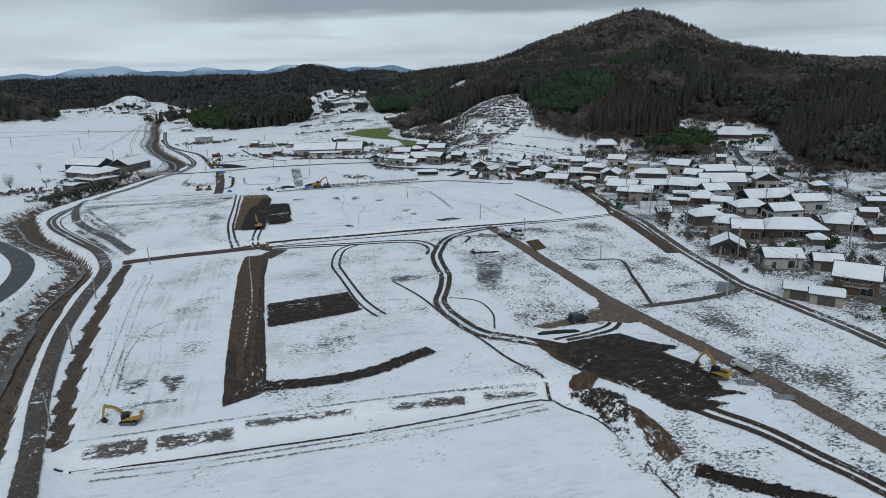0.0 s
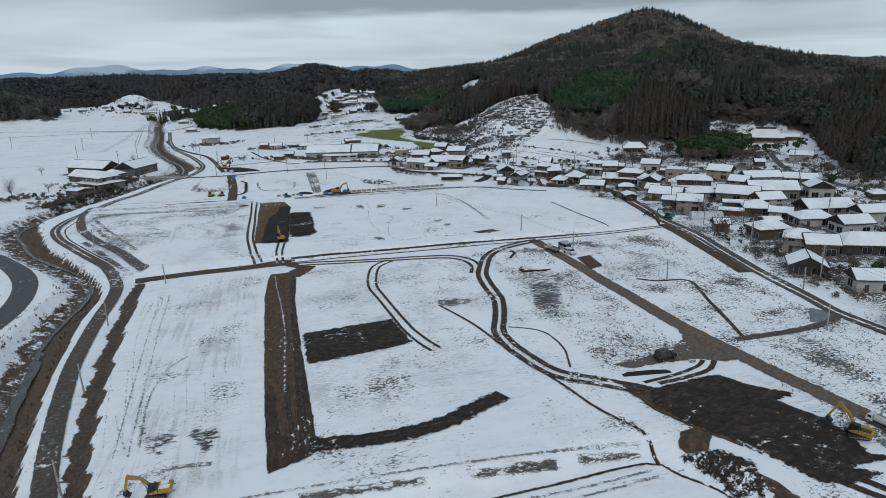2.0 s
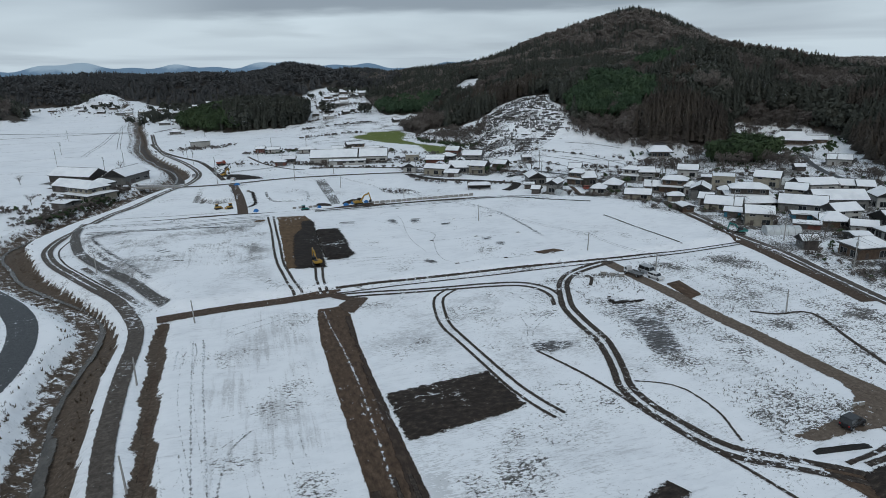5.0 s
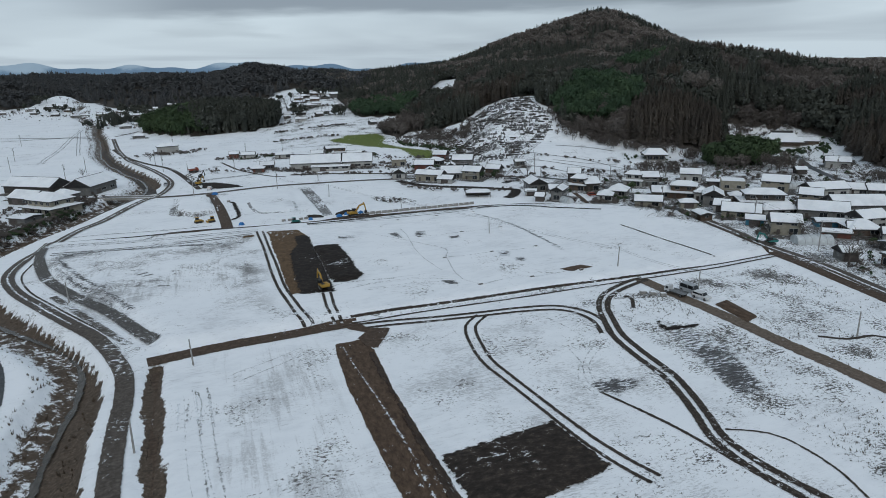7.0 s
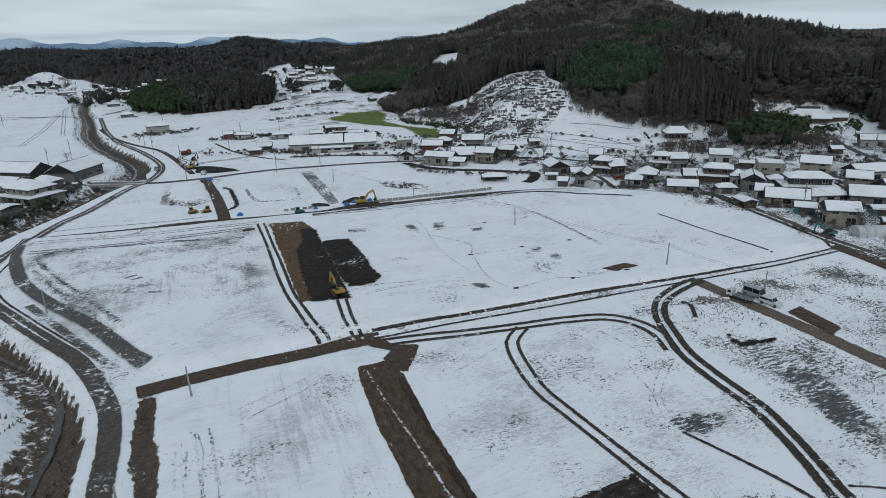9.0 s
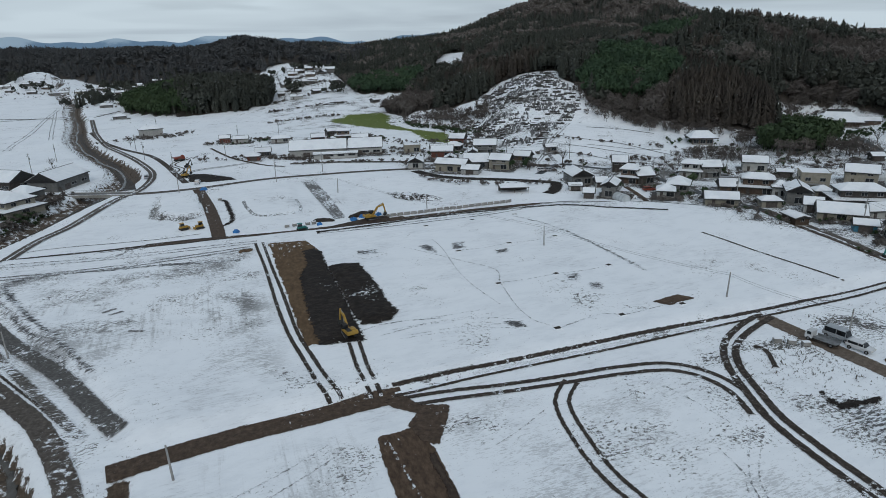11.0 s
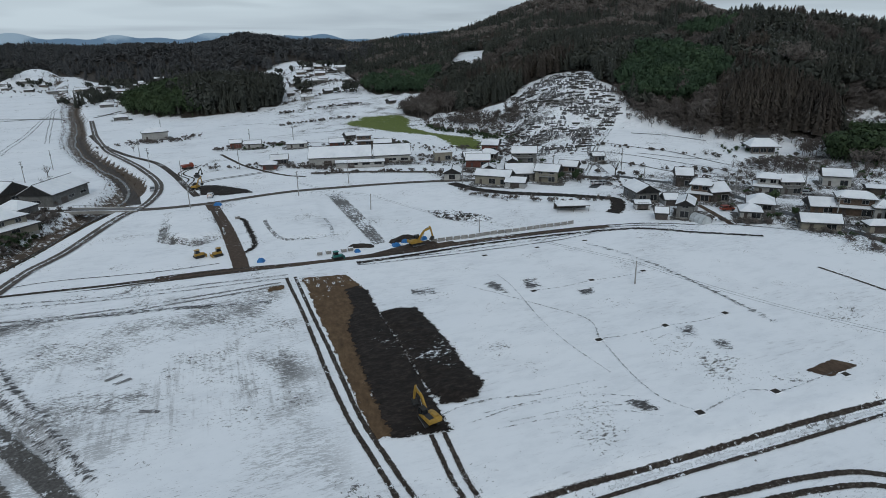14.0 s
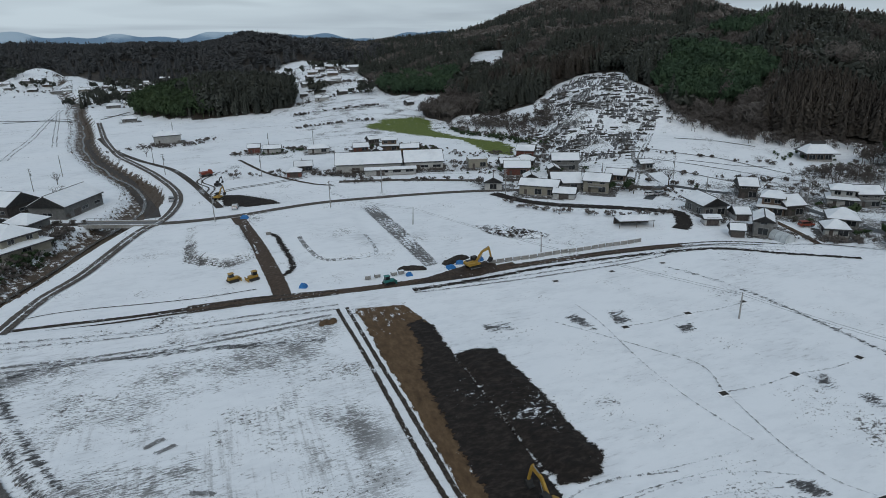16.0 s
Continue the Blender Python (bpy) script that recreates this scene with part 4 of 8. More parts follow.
ribbon("pad_rim", PAD_B[1:-1], 0.55, M_FAINT, 0.06, "faint worn rim track", "track", fringe=0.8)
patch("gravel_strip", [(1.1, 349.2), (5.8, 348.4), (6.2, 318), (5.6, 289.5), (2, 288.5), (1.4, 318)], M_GRAVELSNOW, 0.06, "strip of half-thawed gravel", "soil")

ribbon("village_lane", [(88, 318), (104, 330), (113, 318), (122, 300), (120, 262), (121, 241)], 1.6, M_ASPH, 0.07, "wet village lane", "road", fringe=0.7)
ribbon("shrine_lane", [(104, 330), (110, 348), (118, 366), (140, 392), (152, 402)], 0.9, M_FAINT, 0.07, "narrow snowy lane up to the graves", "road", fringe=0.6)
ribbon("temple_lane", [(150, 128), (168, 132), (186, 150), (205, 190), (214, 230), (222, 262), (238, 288), (252, 310)], 1.7, M_ASPH, 0.07, "wet asphalt lane to the temple", "road", fringe=0.7)
ribbon("channel_lane", [(104, 285), (101, 275), (97, 264), (92, 262)], 1.0, M_BROWN, 0.06, "dark drainage channel", "ditch", fringe=0.6)
ribbon("far_lane", [(-300, 660), (-200, 668), (-120, 676), (-60, 690)], 1.2, M_RUT, 0.08, "far field lane", "road", fringe=0.6, step=8)
twin("edge_ruts", [(-82, 278), (-60, 274), (-35, 272), (-22, 271)], 2.0, 0.35, M_FAINT, 0.07, "faint wheel ruts along the field edge")
twin("edge_ruts_inner", [(-80, 268), (-60, 266), (-40, 266), (-24, 267)], 1.8, 0.4, M_FAINT, 0.07, "faint wheel ruts along the field edge")
twin("far_edge_ruts", [(-6, 273), (20, 270.5), (45, 270), (66, 271), (84, 262)], 2.0, 0.35, M_FAINT, 0.07, "faint wheel ruts along the field edge")
twin("bank_ruts", [(-30, 82), (-10, 80.5), (10, 80), (28, 80.5), (36, 81)], 1.6, 0.22, M_FAINT, 0.07, "faint wheel ruts at the foot of the bank")
patch("melt_patch", [(-30, 106), (-27.5, 107), (-27, 104), (-29.5, 103)], M_ICE, 0.05, "thawed grey patch", "soil", fringe=1.6)
patch("melt_patch", [(-23.5, 105.5), (-21.5, 106), (-21, 103.5), (-23, 103)], M_ICE, 0.05, "thawed grey patch", "soil", fringe=1.6)
ribbon("crawler_scuff", [(-31.5, 93), (-30, 96.5), (-26, 97.5), (-21, 97)], 0.5, M_FAINT, 0.06, "scuffed crawler marks in the snow", fringe=0.9)
ribbon("scuff_line", [(-6.3, 205.1), (2.1, 206.0), (12.2, 204.8), (18.2, 201.8)], 0.05, M_FAINT, 0.07, "faint wheel line across the disturbed snow", "wheel tracks", fringe=0.9)
ribbon("scuff_line", [(-3.6, 202.4), (5.2, 201.7), (13.6, 199.8), (18.5, 196.3)], 0.05, M_FAINT, 0.07, "faint wheel line across the disturbed snow", "wheel tracks", fringe=0.9)
ribbon("scuff_line", [(-3.8, 209.2), (5.5, 208.3), (15.7, 207.8)], 0.05, M_FAINT, 0.07, "faint wheel line across the disturbed snow", "wheel tracks", fringe=0.9)
ribbon("scuff_line", [(-4.0, 206.4), (5.7, 206.3), (15.7, 205.7)], 0.05, M_FAINT, 0.07, "faint wheel line across the disturbed snow", "wheel tracks", fringe=0.9)
ribbon("scuff_line", [(-1.5, 203.2), (7.7, 202.6), (16.8, 200.4)], 0.05, M_FAINT, 0.07, "faint wheel line across the disturbed snow", "wheel tracks", fringe=0.9)
patch("melt_patch", [(38.9, 217.9), (41.4, 216.9), (39.5, 213.5), (37.6, 214.6)], M_ICE, 0.055, "thawed grey smear in the snow", "soil", cell=0.5, heap=0, fringe=2.0)
patch("melt_patch", [(41.0, 211.1), (42.7, 209.7), (41.5, 207.5), (39.6, 208.6)], M_ICE, 0.055, "thawed grey smear in the snow", "soil", cell=0.5, heap=0, fringe=2.0)
patch("melt_patch", [(24.3, 248.3), (26.8, 248.1), (25.7, 243.7), (22.7, 243.9)], M_ICE, 0.055, "thawed grey smear in the snow", "soil", cell=0.5, heap=0, fringe=2.0)
patch("melt_patch", [(15.9, 249.8), (18.3, 249.7), (18.1, 243.3), (16.4, 245.4)], M_ICE, 0.055, "thawed grey smear in the snow", "soil", cell=0.5, heap=0, fringe=2.0)
patch("melt_patch", [(0.5, 252.2), (4.8, 251.4), (4.7, 248.8), (0.5, 249.6)], M_ICE, 0.055, "thawed grey smear in the snow", "soil", cell=0.5, heap=0, fringe=2.0)
patch("melt_patch", [(32.2, 238.9), (34.7, 238.9), (34.1, 236.5), (31.6, 236.6)], M_ICE, 0.055, "thawed grey smear in the snow", "soil", cell=0.5, heap=0, fringe=2.0)
patch("melt_patch", [(16.1, 201.4), (18.6, 200.4), (18.7, 198.1), (16.0, 199.2)], M_ICE, 0.055, "thawed brown-grey patch", "soil", cell=0.5, heap=0, fringe=1.4)
ribbon("scuff_line", [(49.9, 263.4), (53.6, 254.6), (55.7, 243.9), (56.2, 234.5), (56.3, 224.8), (56.2, 216.3), (55.6, 211.7)], 0.15, M_ICE, 0.07, "dirty line below the cables", "wheel tracks", fringe=1.4)
ribbon("footprints", [(23.5, 218.5), (21.4, 207.7), (21.1, 200.2), (23.3, 195.9)], 0.08, M_FAINT, 0.07, "line of footprints between the pits", "footprints", fringe=0.3)
ribbon("footprints", [(20.7, 253.8), (20.4, 245.1), (18.2, 230.4), (17.7, 219.2), (18.6, 208.9)], 0.08, M_FAINT, 0.07, "line of footprints across the snow", "footprints", fringe=0.3)
ribbon("turning_line", [(32.2, 160.3), (26.5, 155.0), (23.6, 151.2), (21.8, 146.6), (22.1, 143.0)], 0.05, M_FAINT, 0.07, "curved line left by a turning machine", "wheel tracks", fringe=0.6)
ribbon("turning_line", [(32.1, 158.3), (26.4, 153.3), (24.2, 150.1), (22.9, 146.1), (23.2, 143.2)], 0.05, M_FAINT, 0.07, "curved line left by a turning machine", "wheel tracks", fringe=0.6)
ribbon("turning_line", [(23.8, 152.7), (21.6, 149.7), (20.7, 146.3), (20.9, 142.8)], 0.05, M_FAINT, 0.07, "curved line left by a turning machine", "wheel tracks", fringe=0.6)
ribbon("turning_line", [(25.6, 159.1), (24.8, 154.0), (23.0, 149.8)], 0.05, M_FAINT, 0.07, "curved line left by a turning machine", "wheel tracks", fringe=0.6)
patch("melt_patch", [(22.4, 146.7), (27.3, 146.2), (31.2, 144.0), (24.3, 142.3), (22.4, 143.6)], M_ICE, 0.055, "thawed grey fan where a machine turned", "soil", cell=0.5, heap=0, fringe=1.4)
ribbon("scrape_line", [(-39.1, 168.9), (-38.4, 164.5), (-38.6, 158.6), (-38.3, 155.2)], 0.12, M_FAINT, 0.07, "scraped line in thin snow", "wheel tracks", fringe=0.9)
ribbon("scrape_line", [(-37.3, 168.1), (-37.0, 162.7), (-36.6, 156.7)], 0.12, M_FAINT, 0.07, "scraped line in thin snow", "wheel tracks", fringe=0.9)
ribbon("scrape_line", [(-40.5, 165.4), (-40.5, 159.4)], 0.12, M_FAINT, 0.07, "scraped line in thin snow", "wheel tracks", fringe=0.9)
ribbon("scrape_line", [(-41.9, 166.0), (-41.8, 157.7)], 0.12, M_FAINT, 0.07, "scraped line in thin snow", "wheel tracks", fringe=0.9)
ribbon("scrape_line", [(-32.2, 170.4), (-29.7, 171.7), (-25.3, 173.9), (-20.6, 176.3)], 0.12, M_FAINT, 0.07, "scraped line in thin snow", "wheel tracks", fringe=0.9)
ribbon("scrape_line", [(-32.8, 173.8), (-26.7, 176.2), (-20.9, 179.3)], 0.12, M_FAINT, 0.07, "scraped line in thin snow", "wheel tracks", fringe=0.9)
ribbon("scrape_line", [(-11.3, 207.7), (-3.6, 209.4), (6.0, 207.5)], 0.12, M_FAINT, 0.07, "scraped line in thin snow", "wheel tracks", fringe=0.9)
ribbon("scrape_line", [(-11.0, 189.4), (-4.4, 189.8), (4.6, 189.7)], 0.12, M_FAINT, 0.07, "scraped line in thin snow", "wheel tracks", fringe=0.9)
ribbon("rut_stub", [(51.2, 178.0), (51.9, 176.2), (48.9, 171.3)], 0.5, M_RUT, 0.09, "short dark rut beside the haul track", "wheel tracks", fringe=0.4)
ribbon("scrape_line", [(11.0, 176.0), (4.1, 172.5), (-0.7, 170.5)], 0.05, M_FAINT, 0.07, "line of small clods", "wheel tracks", fringe=0.5)
ribbon("scrape_line", [(29.3, 174.0), (30.4, 168.6), (31.2, 162.8)], 0.08, M_FAINT, 0.07, "scraped line in thin snow", "wheel tracks", fringe=0.5)
patch("debris_line", [(49.8, 164.3), (48.9, 161.8), (48.9, 160.4), (55.8, 159.2), (54.1, 158.1), (47.2, 158.9), (47.7, 161.9)], M_BLACK, 0.08, "line of dark debris at the edge of the thawed patch", "debris", cell=0.3, heap=0.25, fringe=0.7)
patch("melt_patch", [(-33.1, 111.1), (-31.3, 107.8), (-30.0, 103.1), (-28.1, 100.9)], M_ICE, 0.055, "thawed grey patch", "soil", cell=0.5, heap=0, fringe=1.2)
patch("melt_patch", [(-24.9, 105.8), (-24.3, 107.5), (-21.3, 101.3), (-22.2, 99.9)], M_ICE, 0.055, "thawed grey patch", "soil", cell=0.5, heap=0, fringe=1.2)
ribbon("scrape_line", [(-36.8, 114.1), (-34.8, 108.0), (-33.1, 103.7)], 0.1, M_FAINT, 0.07, "scraped line in thin snow", "wheel tracks", fringe=0.8)
ribbon("scrape_line", [(-41.2, 168.5), (-40.2, 148.8), (-38.5, 135.8), (-34.7, 115.5)], 0.02, M_FAINT, 0.07, "plough line showing through thin snow", "wheel tracks", fringe=0.7)
ribbon("scrape_line", [(-40.0, 170.3), (-37.8, 148.0), (-35.4, 129.5), (-32.9, 112.9)], 0.02, M_FAINT, 0.07, "plough line showing through thin snow", "wheel tracks", fringe=0.7)
ribbon("scrape_line", [(-41.3, 132.3), (-38.5, 116.6), (-36.3, 105.0)], 0.02, M_FAINT, 0.07, "plough line showing through thin snow", "wheel tracks", fringe=0.7)
ribbon("scrape_line", [(-38.3, 130.4), (-35.4, 113.7), (-33.7, 104.3)], 0.02, M_FAINT, 0.07, "plough line showing through thin snow", "wheel tracks", fringe=0.7)
ribbon("scrape_line", [(-24.4, 121.1), (-22.5, 104.2)], 0.02, M_FAINT, 0.07, "plough line showing through thin snow", "wheel tracks", fringe=0.7)
ribbon("scrape_line", [(-23.5, 125.8), (-21.5, 107.6)], 0.02, M_FAINT, 0.07, "plough line showing through thin snow", "wheel tracks", fringe=0.7)
ribbon("scrape_line", [(-22.0, 130.8), (-20.0, 111.1)], 0.02, M_FAINT, 0.07, "plough line showing through thin snow", "wheel tracks", fringe=0.7)
ribbon("scrape_line", [(-28.2, 127.3), (-26.0, 110.9)], 0.02, M_FAINT, 0.07, "plough line showing through thin snow", "wheel tracks", fringe=0.7)
ribbon("scrape_line", [(-29.4, 122.7), (-27.2, 105.7)], 0.02, M_FAINT, 0.07, "plough line showing through thin snow", "wheel tracks", fringe=0.7)
ribbon("scrape_line", [(-33.5, 124.0), (-32.4, 110.9), (-31.6, 104.4)], 0.02, M_FAINT, 0.07, "plough line showing through thin snow", "wheel tracks", fringe=0.7)
ribbon("scrape_line", [(-33.5, 128.9), (-29.1, 132.9), (-24.3, 132.6)], 0.02, M_FAINT, 0.07, "plough line showing through thin snow", "wheel tracks", fringe=0.7)
ribbon("scrape_line", [(29.5, 80.5), (35.2, 80.5), (40.0, 80.5)], 0.05, M_FAINT, 0.07, "scraped line in thin snow", "wheel tracks", fringe=0.9)
ribbon("scrape_line", [(16.8, 80.2), (19.3, 76.4)], 0.05, M_FAINT, 0.07, "scraped line in thin snow", "wheel tracks", fringe=0.9)
ribbon("scrape_line", [(4.8, 79.2), (9.9, 79.9), (10.8, 80.7)], 0.05, M_FAINT, 0.07, "scraped line in thin snow", "wheel tracks", fringe=0.9)
patch("ochre_patch", [(-27, 266), (-23.5, 266), (-23.5, 263.5), (-27, 263.5)], M_OCHRE, 0.07, "small patch of ochre clay", "soil", heap=0.15)

patch("melt_patch", [(46, 198), (53, 199), (55, 196), (48, 195)], M_BROWN, 0.05, "thawed brown patch", "soil", fringe=2.0)
patch("melt_patch", [(-28, 66), (-22, 66), (-21, 63), (-27, 62)], M_ICE, 0.05, "thawed grey patch", "soil", fringe=2.4)

ribbon("embankment", EMBANK, 1.5, M_REVET, 0.30, "dark stone-faced embankment curving below the upper field", "embankment", fringe=0.8)
ribbon("river_revetment", [(-60.6, 362), (-62.4, 378), (-65.6, 397), (-69.4, 415), (-74.2, 435), (-80, 456), (-87, 477), (-97.6, 522), (-108.6, 578)], 2.3, M_REVETDARK, 0.12, "dark smooth revetment of the river bank", "revetment", step=3, fringe=0.5)
ribbon("verge_reeds", [(-72.5, 231.5), (-67.4, 222), (-61.6, 211.5), (-56.6, 202), (-52, 194)], 0.9, M_BANKGRASS, 0.09, "strip of dead grass below the embankment", "verge", fringe=1.2)
ribbon("levee_curb", [(x + 3.4, y - 1.2) for x, y in LEVEE[10:16]], 0.3, M_RUT, 0.08, "dark drain beside the levee road", "ditch", fringe=0.5)
ribbon("drain", [(86.5, 229), (87.5, 210), (89, 191)], 0.4, M_RUT, 0.06, "straight dark field drain", "ditch", fringe=0.4)
ribbon("field_drain", [(72, 146), (76, 143), (83, 141), (79, 128), (73, 110)], 0.5, M_RUT, 0.05, "dark field drain", "ditch", fringe=0.8)
ribbon("river", (RIVER[8:] + np.stack([0.5 * np.sin(np.arange(len(RIVER) - 8) * 0.9), 0.3 * np.cos(np.arange(len(RIVER) - 8) * 1.3)], -1)).tolist(), 0.6, M_WATER, 0, "shallow dark river", "river", 4.0, z=-3.05, fringe=0.3)
ribbon("river_pool", RIVER[:int(np.argmin(np.abs(RIVER[:, 1] - 152)))].tolist(), 0.95, M_WATER, 0, "wider pool of the dark river", "river", 4.0, z=-3.0, fringe=0.3)
patch("ice_pond", [(96, 118.5), (98, 115.5), (97.4, 112.8), (91.5, 111.8), (90, 112.2)], M_POND, 0.05, "grey ice-covered puddle beside the lane", "pond", cell=0.5, fringe=0.6)

# ---- woods ----
RNG = np.random.default_rng(7)


def conifer_template(rng, r=0.17, n=84):
    """Full, slightly ragged cedar crown of drooping sprays round a dark core; unit height."""
    V, T = [], []
    m = 6
    V += [(0, 0, 0.95)] + [(0.7 * r * math.cos(a), 0.7 * r * math.sin(a), 0.10) for a in np.arange(m) * 2 * math.pi / m]
    T += [(0, 1 + i, 1 + (i + 1) % m) for i in range(m)]
    for k in range(n):
        f = ((k + rng.uniform(0, 1)) / n) ** 1.05
        z = 0.14 + 0.84 * f
        rad = (r * (1 - f ** 1.7) ** 0.8 + 0.012) * rng.uniform(0.62, 1.22)
        a = k * 2.4 + rng.uniform(-0.6, 0.6)
        w = 2.6 / (n + 16) * 1.5 * (1.1 - 0.6 * f) * rng.uniform(0.7, 1.35)
        ca, sa = math.cos(a), math.sin(a)
        up, tip = rng.uniform(-0.02, 0.04), rng.uniform(-0.045, 0.02)
        b = len(V)
        V += [(rad * 0.45 * ca, rad * 0.45 * sa, z + 0.045 + up), (rad * ca - w * sa, rad * sa + w * ca, z + tip), (rad * 1.1 * ca + w * sa, rad * 1.1 * sa - w * ca, z + tip * 0.4)]
        T.append((b, b + 1, b + 2))
    return np.array(V), np.array(T)


def crown_template(rng, n=130, squash=0.8, leaf=0.125, thin=1.0):
    """Uneven crown of leaf tufts on a dark inner lump and trunk; unit height, about unit width."""
    V, T = [], []
    lob = [(rng.normal(0, 0.17), rng.normal(0, 0.17), rng.uniform(0.42, 0.80), rng.uniform(0.20, 0.30)) for _ in range(6)]
    for j in range(n):
        lx, ly, lz, lr = lob[j % 6]
        d = rng.normal(size=3)
        d /= np.linalg.norm(d)
        c = np.array([lx, ly, lz]) + d * lr * rng.uniform(0.7, 1.08) * np.array([1, 1, squash])
        u = np.cross(d, rng.normal(size=3))
        u /= np.linalg.norm(u) + 1e-9
        v = (np.cross(d, u) + 0.35 * d) * thin
        s = leaf * rng.uniform(0.6, 1.2)
        b = len(V)
        V += [tuple(c + s * u), tuple(c - 0.6 * s * u + 0.7 * s * v), tuple(c - 0.5 * s * u - 0.8 * s * v)]
        T.append((b, b + 1, b + 2))
    b = len(V)
    for a in range(5):
        V.append((0.03 * math.cos(a * 1.257), 0.03 * math.sin(a * 1.257), 0))
    V.append((0, 0, 0.6))
    T += [(b + a, b + (a + 1) % 5, b + 5) for a in range(5)]
    return np.array(V), np.array(T)


def bare_template(rng, limbs=9, twigs=7):
    """Leafless tree: trunk, rising limbs and a haze of fine twigs; unit height."""
    V, T = [], []

    def stick(p, q, w):
        d = q - p
        u = np.cross(d, rng.normal(size=3))
        u *= w / (np.linalg.norm(u) + 1e-9)
        b = len(V)
        V.extend([tuple(p + u), tuple(p - u), tuple(q)])
        T.append((b, b + 1, b + 2))

    stick(np.zeros(3), np.array([0, 0, 0.75]), 0.022)
    stick(np.zeros(3), np.array([0.02, 0.02, 0.7]), 0.022)
    for _ in range(limbs):
        a, z = rng.uniform(0, 6.28), rng.uniform(0.18, 0.5)
        p = np.array([0, 0, z])
        q = p + np.array([math.cos(a) * rng.uniform(0.2, 0.38), math.sin(a) * rng.uniform(0.2, 0.38), rng.uniform(0.2, 0.42)])
        stick(p, q, 0.012)
        for _ in range(twigs):
            f = rng.uniform(0.3, 1)
            s = p + (q - p) * f
            stick(s, s + np.array([rng.normal(0, 0.10), rng.normal(0, 0.10), rng.uniform(0.05, 0.2)]), 0.012)
    return np.array(V), np.array(T)


def scatter(name, pts, templates, hgt, wid, mat, label, category="trees", lift=0.0):
    """Many trees joined into one woodland mesh."""
    if not len(pts):
        return
    rng = np.random.default_rng(len(pts))
    V, T, base = [], [], 0
    zs = height(pts[:, 0], pts[:, 1]) + lift
    for (x, y), z in zip(pts, zs):
        tv, tt = templates[rng.integers(len(templates))]
        h = rng.uniform(*hgt)
        w = h * rng.uniform(*wid)
        a = rng.uniform(0, 6.28)
        c, s = math.cos(a), math.sin(a)
        q = np.empty_like(tv)
        q[:, 0] = (tv[:, 0] * c - tv[:, 1] * s) * w + x
        q[:, 1] = (tv[:, 0] * s + tv[:, 1] * c) * w + y
        q[:, 2] = tv[:, 2] * h + z - 0.2
        V.append(q)
        T.append(tt + base)
        base += len(q)
    ob = set_mesh(name, np.vstack(V), np.vstack(T), mat, smooth=False)
    return tagged(ob, label, category, kind="stuff")


def sample(n, x0, x1, y0, y1, keep):
    x, y = RNG.uniform(x0, x1, n), RNG.uniform(y0, y1, n)
    m = keep(x, y) > RNG.uniform(0.3, 0.7, n)
    return np.stack([x[m], y[m]], -1)


CON = [conifer_template(np.random.default_rng(i)) for i in range(6)]
CRN = [crown_template(np.random.default_rng(20 + i)) for i in range(6)]
BARE = [bare_template(np.random.default_rng(40 + i)) for i in range(5)]
LOWCON = [conifer_template(np.random.default_rng(60 + i), n=26) for i in range(4)]
LOWCRN = [crown_template(np.random.default_rng(70 + i), n=60, leaf=0.17) for i in range(4)]


TWG = [crown_template(np.random.default_rng(110 + i), n=130, leaf=0.17, thin=0.2) for i in range(5)]
LOWTWG = [crown_template(np.random.default_rng(120 + i), n=44, leaf=0.30, thin=0.28) for i in range(4)]


BUSH = [crown_template(np.random.default_rng(130 + i), n=240, leaf=0.085) for i in range(4)]


def kind_at(x, y):
    """Which sort of tree grows here: broad stands by slow noise."""
    return wave(x, y, 38.0, 6.0) + 0.5 * wave(x, y, 15.0, 8.0)


def near_points(c, spread, n, seed):
    return np.array(c) + np.random.default_rng(seed).normal(0, spread, (n, 2))


TWGBIG = [crown_template(np.random.default_rng(140), n=1500, leaf=0.06, thin=0.2)]
BAMBOO = [(166, 411), (176, 398), (195, 392), (212, 389), (224, 396), (244, 440), (240, 470), (204, 456), (182, 436)]
BARE_BAND = [(170, 395), (190, 401), (205, 392), (204, 378), (196, 370), (176, 380)]


